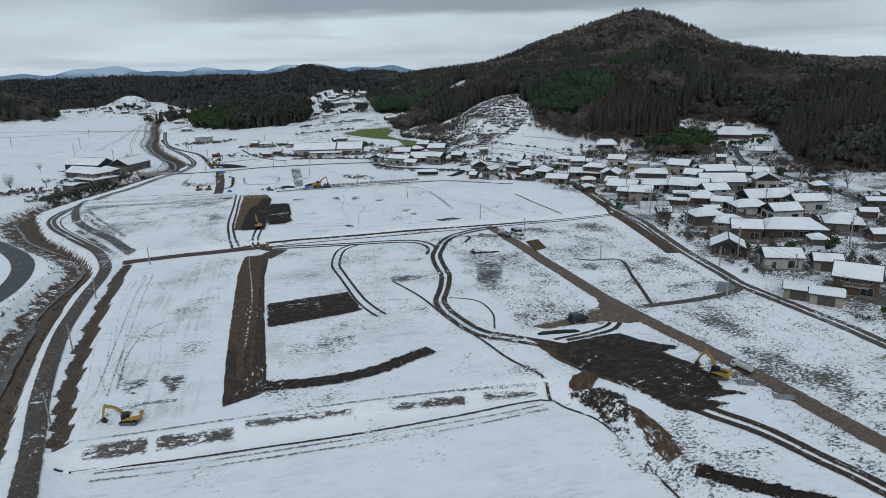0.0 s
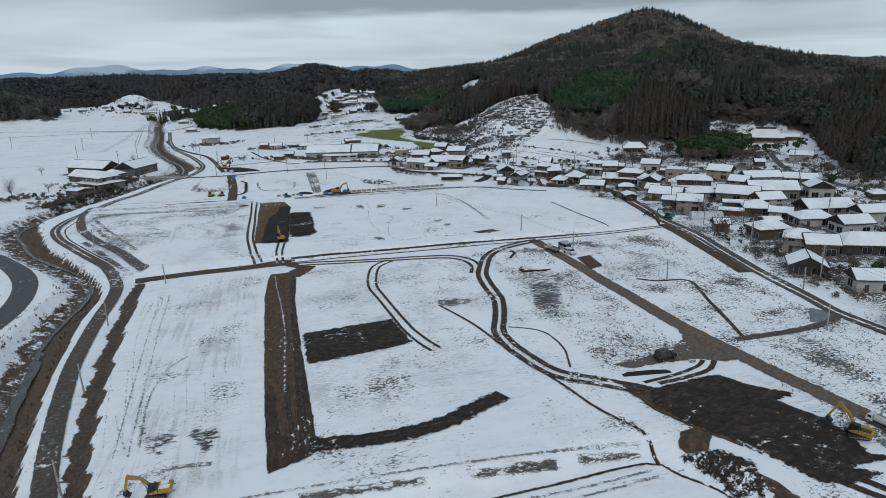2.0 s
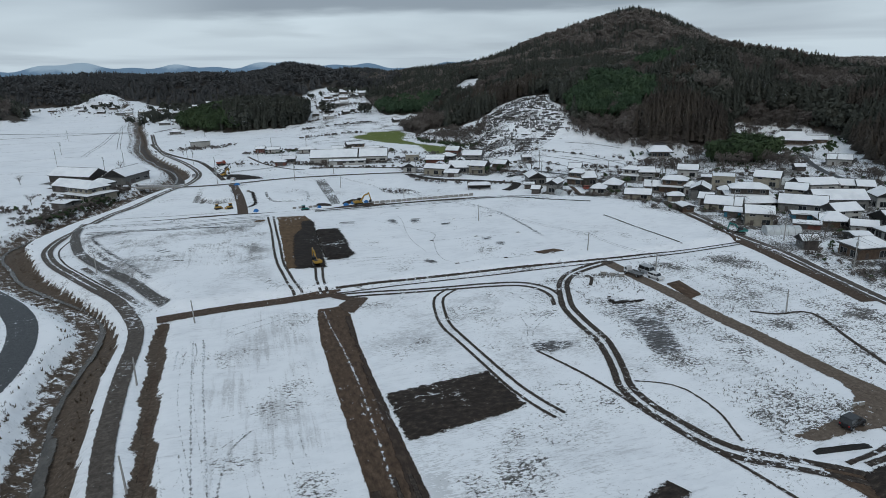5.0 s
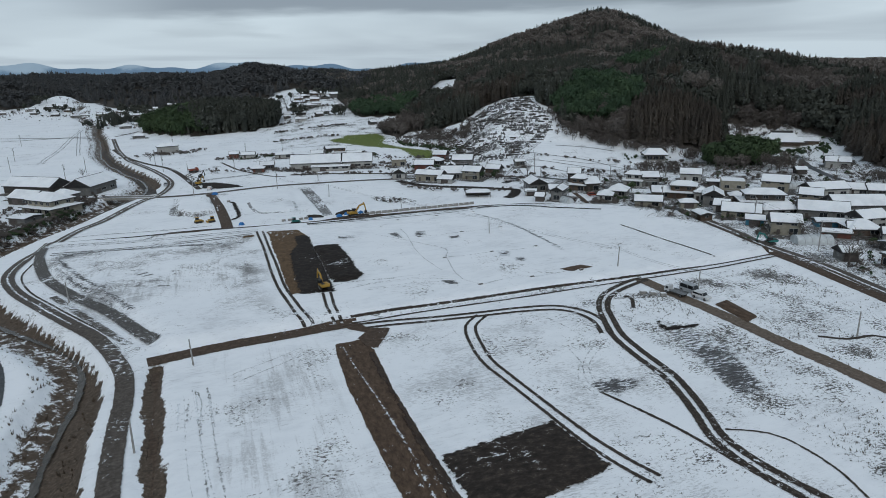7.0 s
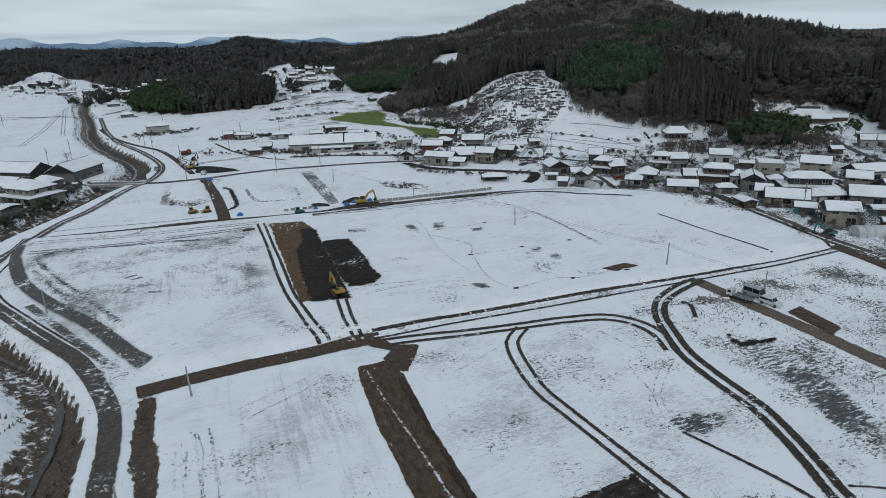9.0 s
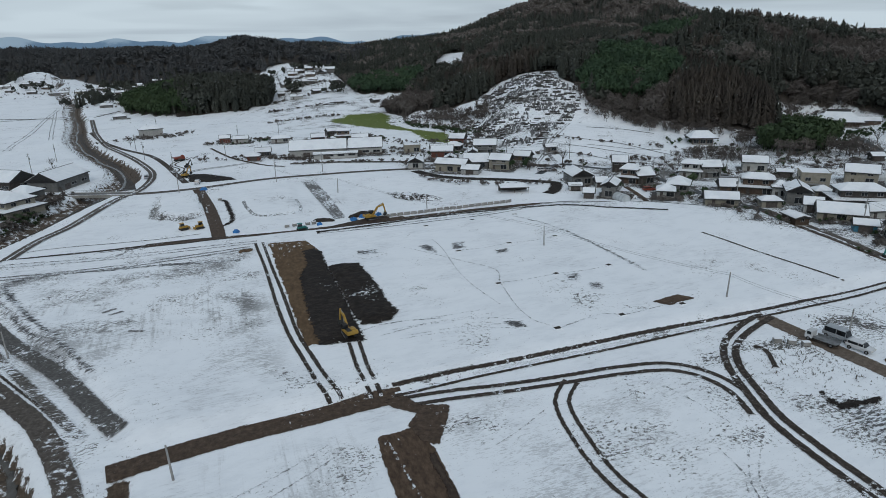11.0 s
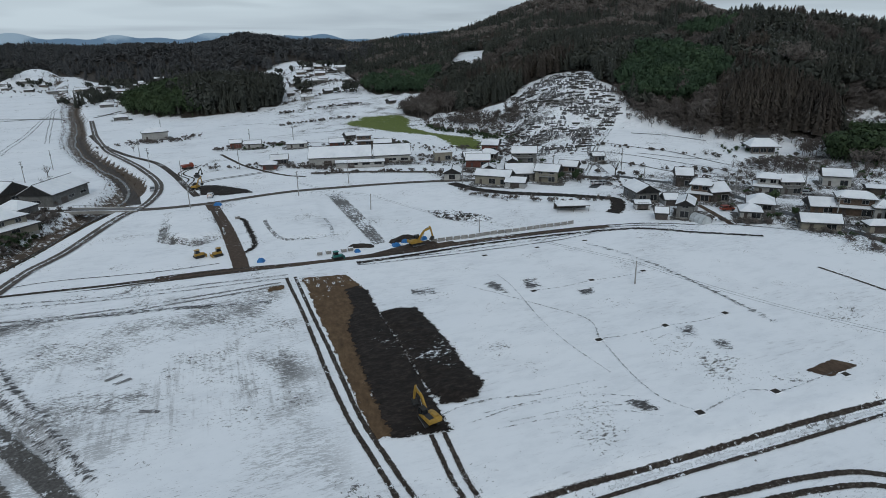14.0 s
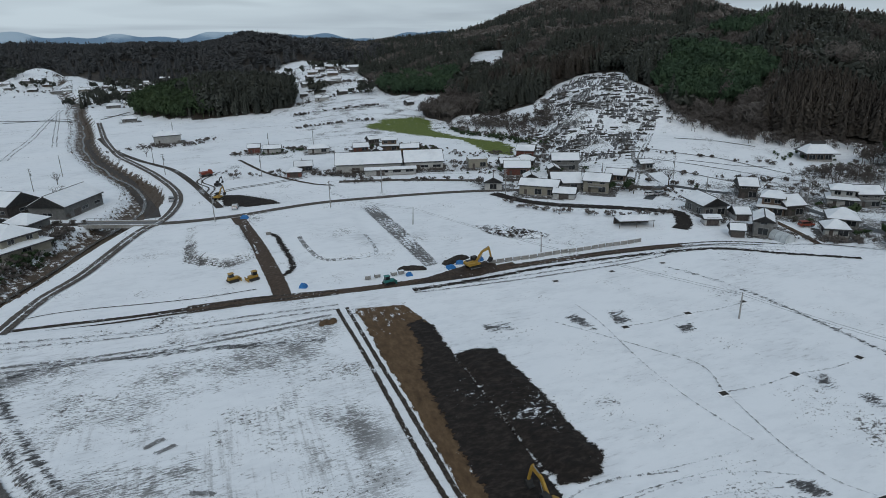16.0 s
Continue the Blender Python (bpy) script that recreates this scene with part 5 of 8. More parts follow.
def plant_woods():
    near = sample(32000, 86, 560, 180, 760, lambda x, y: wood_mask(x, y) * (poly_inside(x, y, WOOD_A) > 0) * (1 - 0.55 * ramp(400, 560, np.hypot(x, y - 150) * 0.7)) * (1 - 0.5 * ramp(375, 430, x) * (y < 580)))
    px, py = near[:, 0], near[:, 1]
    k = kind_at(px, py)
    bam = (poly_inside(px, py, BAMBOO) + 4 * wave(px, py, 6.0, 2.0) > 0) | (np.hypot(px - 276, (py - 478) * 0.8) < 16) | (np.hypot(px - 118, (py - 640) * 0.6) < 30)
    cedar = (np.hypot((px - 206) / 26, (py - 352) / 24) < 1) & ~bam
    bare = ((k < -0.42) | (np.hypot((px - 106) / 17, (py - 545) / 32) < 1) | (poly_inside(px, py, BARE_BAND) > -2)) & ~bam & ~cedar
    rust = ((k > 0.5) | ((px > 236) & (py < 318 + 0.3 * (px - 236)) & (k > -0.1))) & ~bam & ~bare & ~cedar
    con = ~(bam | bare | rust | cedar)
    broad = con & (wave(px, py, 21.0, 4.0) + 0.6 * wave(px, py, 5.0, 9.0) > 0.12)
    con = con & ~broad
    scatter("cedar_forest", near[con], CON, (8, 15), (0.9, 1.4), M_CONIFER, "dense dark green cedar forest dusted with snow")
    scatter("evergreen_forest", near[broad], CRN, (7, 12), (0.75, 1.1), M_CONIFER, "dark evergreen broadleaf forest dusted with snow")
    more = sample(700, 178, 234, 326, 378, lambda x, y: (np.hypot((x - 206) / 26, (y - 352) / 24) < 1) * wood_mask(x, y))
    scatter("tall_cedar_stand", np.vstack([near[cedar], more]), CON, (14, 20), (0.7, 0.95), M_RUSTY, "tall stand of red-brown winter cedars")
    scatter("rusty_cedar_forest", near[rust], CON, (8, 14), (0.9, 1.4), M_RUSTY, "dense cedars browned by winter")
    scatter("bamboo_grove", near[bam], BUSH, (8, 12), (0.5, 0.75), M_BAMBOO, "bright green bamboo and evergreen grove")
    scatter("bare_woodland", near[bare], BARE + TWG, (6, 11), (0.8, 1.1), M_TWIG, "leafless grey-brown woodland")
    rc = near[::61] + 1.5
    scatter("bare_crowns", rc, TWG, (9, 14), (0.6, 0.9), M_TWIG, "rounded leafless crowns standing among the cedars")
    th = sample(420, 190, 238, 286, 324, lambda x, y: ramp(-2, 2, poly_inside(x, y, [(197, 313), (210, 327), (232, 325), (238, 314), (224, 302), (208, 302)])))
    scatter("evergreen_thicket", th, BUSH, (7, 12), (0.7, 1.0), M_LEAF, "thicket of dark evergreen bushes")
    pb = np.vstack([near_points((232, 341), 5.5, 16, 1), near_points((250, 342), 5, 8, 2), near_points((206, 304), 6, 12, 3), near_points((203, 326), 4, 6, 4), near_points((222, 296), 8, 12, 5), near_points((262, 350), 6, 8, 6)])
    scatter("temple_bare_trees", pb, TWG, (5, 9), (0.8, 1.0), M_TWIG, "leafless grey-brown trees round the temple")
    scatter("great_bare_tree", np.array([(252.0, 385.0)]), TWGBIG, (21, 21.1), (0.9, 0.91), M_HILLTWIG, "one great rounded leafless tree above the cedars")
    kn = sample(2600, -100, 35, 605, 810, lambda x, y: wood_mask(x, y) * (poly_inside(x, y, KNOLL) > 0))
    grn = kn[:, 0] < -45 + 12 * np.sin(kn[:, 1])
    scatter("cedar_knoll", kn[~grn], CON + BUSH[:2], (11, 18), (0.65, 0.9), M_CONIFER, "stand of dark cedars on a knoll")
    scatter("evergreen_knoll", kn[grn], BUSH, (9, 14), (0.6, 0.8), M_LEAF, "evergreen broadleaf trees on a knoll")
    far = sample(13500, 150, 1350, 640, 1500, lambda x, y: wood_mask(x, y) * (poly_inside(x, y, WOOD_A) > 0) * (0.9 - 0.4 * (y < 760)))
    kf = kind_at(far[:, 0] * 0.6, far[:, 1] * 0.6)
    uf = (far[:, 0] - 690) * 0.857 - (far[:, 1] - 1130) * 0.515
    kf = np.where((height(far[:, 0], far[:, 1]) > 76) & (uf < 30) & (wave(far[:, 0], far[:, 1], 26.0, 7.0) > -0.15), kf - 1.1, kf)
    kf = np.where(far[:, 0] > 800, kf - 1.0, kf)
    scatter("hill_conifers", far[kf > -0.1], LOWCON, (9, 15), (1.1, 1.6), M_CONIFER, "conifers on the high hill")
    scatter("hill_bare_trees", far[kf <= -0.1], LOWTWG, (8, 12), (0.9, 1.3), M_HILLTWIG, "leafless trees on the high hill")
    b = sample(15000, -1300, 420, 920, 1900, lambda x, y: wood_mask(x, y) * (poly_inside(x, y, FOOT_B) > 0))
    kb = kind_at(b[:, 0] * 0.5, b[:, 1] * 0.5)
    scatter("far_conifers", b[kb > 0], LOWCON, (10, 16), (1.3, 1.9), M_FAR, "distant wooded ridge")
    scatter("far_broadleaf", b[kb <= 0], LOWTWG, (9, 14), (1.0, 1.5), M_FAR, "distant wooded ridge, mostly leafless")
    c = sample(5500, -900, -255, 600, 1350, lambda x, y: wood_mask(x, y) * (poly_inside(x, y, FOOT_C) > 0))
    kc = kind_at(c[:, 0], c[:, 1])
    scatter("valley_side_conifers", c[kc > -0.1], LOWCON, (10, 17), (1.2, 1.8), M_CONIFER, "conifers on the valley side")
    scatter("valley_side_bare_trees", c[kc <= -0.1], LOWTWG, (7, 11), (0.9, 1.2), M_TWIG, "leafless trees on the valley side")


plant_woods()


def plant_hamlets():
    rng = np.random.default_rng(17)
    p = np.vstack([np.stack([rng.uniform(-155, -50, 430), rng.uniform(770, 1075, 430)], -1), np.stack([rng.uniform(20, 118, 190), rng.uniform(630, 860, 190)], -1), np.stack([rng.uniform(-280, -160, 120), rng.uniform(985, 1060, 120)], -1)])
    k = wave(p[:, 0], p[:, 1], 22.0, 2.0)
    scatter("hamlet_evergreens", p[k > 0.2], LOWCRN, (4, 12), (0.7, 1.1), M_CONIFER, "dark evergreens between the far houses")
    scatter("hamlet_bare_trees", p[k < -0.2], BARE, (4, 8), (0.9, 1.2), M_TWIG, "leafless trees between the far houses")
    q = np.stack([rng.uniform(-172, -118, 40), rng.uniform(690, 800, 40)], -1)
    q = q[np.hypot((q[:, 0] + 128) / 14, (q[:, 1] - 770) / 30) < 1]
    scatter("river_cedars", q, CON, (12, 17), (0.9, 1.2), M_CONIFER, "clump of cedars beside the far river")


plant_hamlets()


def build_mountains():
    """Snowy ranges far away, the blue of the haze painted into their colour."""
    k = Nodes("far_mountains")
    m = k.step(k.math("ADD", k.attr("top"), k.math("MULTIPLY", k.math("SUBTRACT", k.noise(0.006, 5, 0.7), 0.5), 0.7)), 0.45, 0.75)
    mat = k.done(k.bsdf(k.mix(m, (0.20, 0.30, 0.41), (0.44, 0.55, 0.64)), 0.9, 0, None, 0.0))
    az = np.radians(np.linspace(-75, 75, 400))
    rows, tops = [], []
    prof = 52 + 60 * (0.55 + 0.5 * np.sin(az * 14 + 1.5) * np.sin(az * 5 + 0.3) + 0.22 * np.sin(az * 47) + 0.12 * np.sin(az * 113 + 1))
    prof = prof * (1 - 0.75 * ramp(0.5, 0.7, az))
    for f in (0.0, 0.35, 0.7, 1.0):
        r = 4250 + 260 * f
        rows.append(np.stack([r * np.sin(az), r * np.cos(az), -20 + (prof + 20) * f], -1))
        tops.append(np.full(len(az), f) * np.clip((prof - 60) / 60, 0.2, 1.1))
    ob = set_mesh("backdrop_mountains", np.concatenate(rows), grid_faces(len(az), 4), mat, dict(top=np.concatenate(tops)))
    tagged(ob, "snow-streaked mountain range on the horizon, tinted haze blue", "mountains", kind="structure")


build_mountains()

# ---- buildings ----
def part(name, bm, mat, parent, label=""):
    me = bpy.data.meshes.new(name)
    bm.to_mesh(me)
    bm.free()
    me.materials.append(mat)
    return child(name, me, parent, label)


def child(name, me, parent, label=""):
    ob = new(name, me)
    ob.parent = parent
    if label:
        tagged(ob, label)
    return ob


def solid(bm, verts, faces):
    vs = [bm.verts.new(v) for v in verts]
    for f in faces:
        bm.faces.new([vs[i] for i in f])


def box(bm, x0, x1, y0, y1, z0, z1):
    solid(bm, [(x0, y0, z0), (x1, y0, z0), (x1, y1, z0), (x0, y1, z0), (x0, y0, z1), (x1, y0, z1), (x1, y1, z1), (x0, y1, z1)],
          [(3, 2, 1, 0), (4, 5, 6, 7), (0, 1, 5, 4), (1, 2, 6, 5), (2, 3, 7, 6), (3, 0, 4, 7)])


def rod(bm, p, q, r0, r1=None, n=6):
    """A tapered rod between two points."""
    p, q = Vector(p), Vector(q)
    r1 = r0 if r1 is None else r1
    d = (q - p).normalized()
    u = d.orthogonal().normalized()
    v = d.cross(u)
    a = [bm.verts.new(p + (u * math.cos(t) + v * math.sin(t)) * r0) for t in [2 * math.pi * i / n for i in range(n)]]
    b = [bm.verts.new(q + (u * math.cos(t) + v * math.sin(t)) * r1) for t in [2 * math.pi * i / n for i in range(n)]]
    for i in range(n):
        bm.faces.new((a[i], a[(i + 1) % n], b[(i + 1) % n], b[i]))
    bm.faces.new(a[::-1])
    bm.faces.new(b)


def roof_shell(bm, a, b, r, z0, rise, th, jag=0.0, seed=0):
    """Pitched slab: eaves half-size a by b, ridge half-length r along x; r = a gives gables, less gives hips."""
    rng = random.Random(seed)
    j = lambda: rng.uniform(-jag, jag)
    e = [(-a + j(), -b + j(), z0), (a + j(), -b + j(), z0), (a + j(), b + j(), z0), (-a + j(), b + j(), z0)]
    t = [(-r, 0, z0 + rise), (r, 0, z0 + rise)]
    lo = e + t
    up = [(x, y, z + th) for x, y, z in lo]
    f = [(0, 1, 5, 4), (2, 3, 4, 5), (1, 2, 5), (3, 0, 4)]
    faces = [tuple(i + 6 for i in q) for q in f] + [q[::-1] for q in f]
    faces += [(0, 6, 7, 1)[::-1], (1, 7, 8, 2)[::-1], (2, 8, 9, 3)[::-1], (3, 9, 6, 0)[::-1]]
    solid(bm, lo + up, faces)


def wall_shell(bm, a, b, z0, z1, rise=0.0):
    """House body; with a gable rise the end walls go up to the ridge."""
    if rise:
        solid(bm, [(-a, -b, z0), (a, -b, z0), (a, b, z0), (-a, b, z0), (-a, -b, z1), (a, -b, z1), (a, b, z1), (-a, b, z1), (-a, 0, z1 + rise), (a, 0, z1 + rise)],
              [(3, 2, 1, 0), (0, 1, 5, 4), (2, 3, 7, 6), (1, 2, 6, 9, 5), (3, 0, 4, 8, 7), (4, 5, 9, 8), (6, 7, 8, 9)])
    else:
        box(bm, -a, a, -b, b, z0, z1)


WALLS = {
    "w": (plain_mat("white_render", (0.40, 0.40, 0.385), (0.52, 0.52, 0.50), 0.8, 0.8, vary=0.25), "white-walled"),
    "b": (plain_mat("beige_siding", (0.27, 0.25, 0.20), (0.36, 0.335, 0.275), 0.8, 0.8, vary=0.3), "beige"),
    "n": (plain_mat("brown_boards", (0.09, 0.062, 0.045), (0.16, 0.115, 0.085), 0.75, 1.6, vary=0.4), "brown timber"),
    "d": (plain_mat("dark_boards", (0.04, 0.036, 0.034), (0.08, 0.07, 0.062), 0.75, 1.6, vary=0.3), "dark timber"),
    "g": (plain_mat("grey_cladding", (0.13, 0.13, 0.125), (0.22, 0.22, 0.21), 0.7, 0.9, vary=0.35), "grey-clad"),
    "r": (plain_mat("red_brown_boards", (0.12, 0.045, 0.035), (0.18, 0.075, 0.055), 0.75, 1.6), "red-brown"),
    "t": (plain_mat("blue_sheet", (0.03, 0.13, 0.20), (0.05, 0.19, 0.27), 0.6, 1.6), "blue sheet-clad"),
    "o": (plain_mat("ochre_boards", (0.20, 0.11, 0.05), (0.28, 0.17, 0.085), 0.75, 1.6), "ochre timber"),
}
M_TILE = plain_mat("dark_roof_tile", (0.05, 0.05, 0.052), (0.09, 0.088, 0.086), 0.6, 2.0, vary=0.4)
M_GLASS = plain_mat("window_glass", (0.012, 0.014, 0.016), (0.03, 0.034, 0.038), 0.12, 1.0, 0, 0.5, 0.0)
M_FRAME = plain_mat("window_frame", (0.25, 0.25, 0.25), (0.40, 0.40, 0.39), 0.5, 3.0)
M_CONCRETE = plain_mat("concrete", (0.22, 0.215, 0.20), (0.34, 0.33, 0.31), 0.85, 1.2)
M_STEEL = plain_mat("galvanised_steel", (0.22, 0.23, 0.235), (0.34, 0.35, 0.36), 0.45, 2.0, 0.6)
M_DOOR = plain_mat("door_panel", (0.06, 0.05, 0.045), (0.11, 0.095, 0.085), 0.6, 2.0)
M_VINYL = plain_mat("vinyl_sheet", (0.42, 0.45, 0.46), (0.60, 0.63, 0.64), 0.3, 0.8, 0, 0.5)


def window_mesh(w, h):
    bm = bmesh.new()
    for x0, x1, z0, z1 in ((-w / 2, w / 2, 0, 0.08), (-w / 2, w / 2, h - 0.08, h), (-w / 2, -w / 2 + 0.08, 0.08, h - 0.08), (w / 2 - 0.08, w / 2, 0.08, h - 0.08), (-0.035, 0.035, 0.08, h - 0.08)):
        box(bm, x0, x1, -0.07, 0.03, z0, z1)
    me = bpy.data.meshes.new("window")
    bm.to_mesh(me)
    bm.free()
    me.materials.append(M_FRAME)
    bm = bmesh.new()
    box(bm, -w / 2 + 0.07, w / 2 - 0.07, -0.02, 0.02, 0.07, h - 0.07)
    pa = bpy.data.meshes.new("pane")
    bm.to_mesh(pa)
    bm.free()
    pa.materials.append(M_GLASS)
    return me, pa


WINDOWS = {k: window_mesh(*k) for k in ((1.7, 1.2), (1.1, 0.9), (2.4, 1.9), (3.2, 1.1))}
bmd = bmesh.new()
box(bmd, -0.45, 0.45, -0.06, 0.02, 0, 2.0)
box(bmd, 0.28, 0.34, -0.1, -0.06, 0.95, 1.1)
ME_DOOR = bpy.data.meshes.new("door")
bmd.to_mesh(ME_DOOR)
bmd.free()
ME_DOOR.materials.append(M_DOOR)
bmd = bmesh.new()
box(bmd, -1.6, 1.6, -0.06, 0.02, 0, 2.4)
ME_SHUTTER = bpy.data.meshes.new("shutter")
bmd.to_mesh(ME_SHUTTER)
bmd.free()
ME_SHUTTER.materials.append(M_DOOR)


def windows_on(house, a, b, z, kind, n_long, n_short, panes, skip=()):
    """Set windows on the four sides of a storey."""
    me, pa = WINDOWS[kind]
    for side, n in ((0, n_long), (1, n_short), (2, n_long), (3, n_short)):
        for i in range(n):
            if (side, i) in skip:
                continue
            half = a if side in (0, 2) else b
            u = (i + 0.5) / n * 2 * half - half
            x, y, r = ((u, -b, 0), (a, u, 90), (u, b, 180), (-a, u, -90))[side]
            w = child("window", me, house)
            w.matrix_local = pose(x, y, z, 0, 0, r)
            if panes:
                child("pane", pa, w)


SEED = [0]
BUILT = []


def house(x, y, w, d, storeys, style, rot, wall, label="", category="house", group="", push=True, z=None, exact=False):
    """One building with its walls, roof, snow load, windows and doors."""
    SEED[0] += 1
    rng = random.Random(SEED[0])
    if push:
        az = math.atan2(x + 20, y - 60)
        x, y = x + math.sin(az) * d * 0.5, y + math.cos(az) * d * 0.5
    if not exact:
        w, d = w * 0.76, d * 0.78
    BUILT.append((x, y))
    a, b = w / 2, d / 2
    zz = float(height(x, y)) if z is None else z
    e = new("house" if category == "house" else category.replace(" ", "_"))
    e.matrix_world = pose(x, y, zz - 0.15, 0, 0, rot)
    mat, word = WALLS[wall]
    near = math.hypot(x + 20, y - 130) < 330
    roofword = {"gable": "gabled", "hip": "hipped", "flat": "flat", "two": "two-tiered tiled", "temple": "sweeping tiled", "shed": "low sheet"}[style]
    if not label:
        label = f"{'two-storey' if storeys >= 2 else 'single-storey'} {word} {category} with a snow-covered {roofword} roof"
    tagged(e, label, category, group)
    if group in ("houses of the village", "houses along the valley road") or category in ("workshop", "farm annexe", "warehouse", "factory", "barn", "temple"):
        cr, sr = math.cos(radians(rot)), math.sin(radians(rot))
        patch("house_yard", [(x + px * cr - py * sr, y + px * sr + py * cr) for px, py in ((-a - 2, -b - 4.5), (a + 3, -b - 4), (a + 2.4, b + 1.5), (-a - 2, b + 1.5))], M_YARD, 0.07, "trodden slushy yard round a building", "yard", cell=1.2, fringe=2.0)
    hgt = 2.15 * storeys + (0.25 if storeys < 2 else 0)

    def snow_roof(ea, eb, er, ez, rise, top_only=True):
        bm = bmesh.new()
        roof_shell(bm, ea, eb, er, ez, rise, 0.22)
        rf = part("roof", bm, M_TILE, e)
        bm = bmesh.new()
        roof_shell(bm, ea - 0.18, eb - 0.12, max(0.05, er - 0.18), ez + 0.235 - 0.12 * 0, rise * (eb - 0.12) / eb, 0.2, 0.1, SEED[0])
        part("snow_cover", bm, M_SNOW, rf)
        if style in ("gable", "two", "temple"):
            bm = bmesh.new()
            rod(bm, (-er, 0, ez + rise + 0.30), (er, 0, ez + rise + 0.30), 0.16, 0.16, 6)
            part("ridge_cap", bm, M_TILE, rf)

    bm = bmesh.new()
    box(bm, -a - 0.06, a + 0.06, -b - 0.06, b + 0.06, -0.6, 0.4)
    part("foundation", bm, M_CONCRETE, e)
    if style == "two":
        a2, b2 = a * 0.80, b * 0.74
        bm = bmesh.new()
        wall_shell(bm, a, b, 0, 2.6)
        part("wall", bm, mat, e)
        bm = bmesh.new()
        wall_shell(bm, a2, b2, 2.6, 5.2, 0.0)
        part("upper_wall", bm, mat, e)
        snow_roof(a + 0.8, b + 0.8, a2 * 0.98, 2.45, 0.9)
        snow_roof(a2 + 0.8, b2 + 0.8, a2 * 0.55, 5.05, b2 * 0.55)
        windows_on(e, a2, b2, 3.7, (1.7, 1.2), max(2, int(a2 / 1.6)), 1 if b2 < 3.5 else 2, near)
        windows_on(e, a, b, 0.5, (2.4, 1.9), max(2, int(a / 1.9)), 1, near, {(0, 0)})
        dr = child("door", ME_DOOR, e)
        dr.matrix_local = pose(-a + a / max(2, int(a / 1.9)), -b, 0.05)
    elif style == "temple":
        bm = bmesh.new()
        wall_shell(bm, a, b, 0, hgt)
        part("wall", bm, mat, e)
        snow_roof(a + 2.0, b + 2.0, a * 0.62, hgt - 0.3, b * 0.78)
        bm = bmesh.new()
        box(bm, -a * 0.6, a * 0.6, -0.5, 0.5, hgt + b * 0.72, hgt + b * 0.78 + 0.9)
        part("ridge_beam", bm, M_TILE, e)
        windows_on(e, a, b, 0.5, (2.4, 1.9), max(3, int(a / 1.8)), 2, near)
    else:
        rise = {"gable": b * 0.52, "hip": b * 0.5, "flat": 0.12, "shed": 0.5}[style]
        bm = bmesh.new()
        wall_shell(bm, a, b, 0, hgt, rise if style in ("gable", "shed") else 0)
        part("wall", bm, mat, e)
        if style == "flat":
            bm = bmesh.new()
            box(bm, -a - 0.15, a + 0.15, -b - 0.15, b + 0.15, hgt + 0.004, hgt + 0.35)
            rf = part("parapet", bm, mat, e)
            bm = bmesh.new()
            box(bm, -a + 0.15, a - 0.15, -b + 0.15, b - 0.15, hgt + 0.2, hgt + 0.45)
            part("snow_cover", bm, M_SNOW, rf)
        else:
            over = 0.55
            slope = rise / b
            snow_roof(a + over, b + over, (a + over) if style != "hip" else max(0.4, a - b * 0.75), hgt - over * slope + 0.02, rise + over * slope)
        if category in ("house", "apartment house"):
            for s in range(int(storeys)):
                big = s == 0
                windows_on(e, a, b, 0.6 + 2.4 * s if big else 0.95 + 2.4 * s, (2.4, 1.9) if big else (1.7, 1.2), max(2, int(a / 1.9)), 1 if b < 3.4 else 2, near, {(0, 0)} if big else ())
            dr = child("door", ME_DOOR, e)
            dr.matrix_local = pose(-a + a / max(2, int(a / 1.9)), -b, 0.05)
            if storeys >= 2 and rng.random() < 0.5:
                bm = bmesh.new()
                box(bm, -a * 0.55, a * 0.55, -b - 1.1, -b - 0.02, 2.45, 2.6)
                for q in range(9):
                    box(bm, -a * 0.55 + q * a * 1.1 / 8 - 0.03, -a * 0.55 + q * a * 1.1 / 8 + 0.03, -b - 1.1, -b - 1.04, 2.6, 3.4)
                box(bm, -a * 0.55, a * 0.55, -b - 1.12, -b - 1.02, 3.4, 3.48)
                part("balcony", bm, M_FRAME, e)
        else:
            sh = child("shutter", ME_SHUTTER, e)
            sh.matrix_local = pose(0 if w < 7 else -a * 0.4, -b, 0.05)
            windows_on(e, a, b, 1.3, (1.1, 0.9) if w < 12 else (3.2, 1.1), max(1, int(a / 2.4)), 1, near, {(0, 0)})
        if category in ("house",) and rng.random() < 0.35:
            bm = bmesh.new()
            px, py = rng.uniform(-a * 0.5, a * 0.5), b * 0.4
            zt = hgt + rise * 0.6
            rod(bm, (px, py, zt - 0.4), (px, py, zt + 1.6), 0.12, 0.12, 6)
            part("flue", bm, M_STEEL, e)
    return e


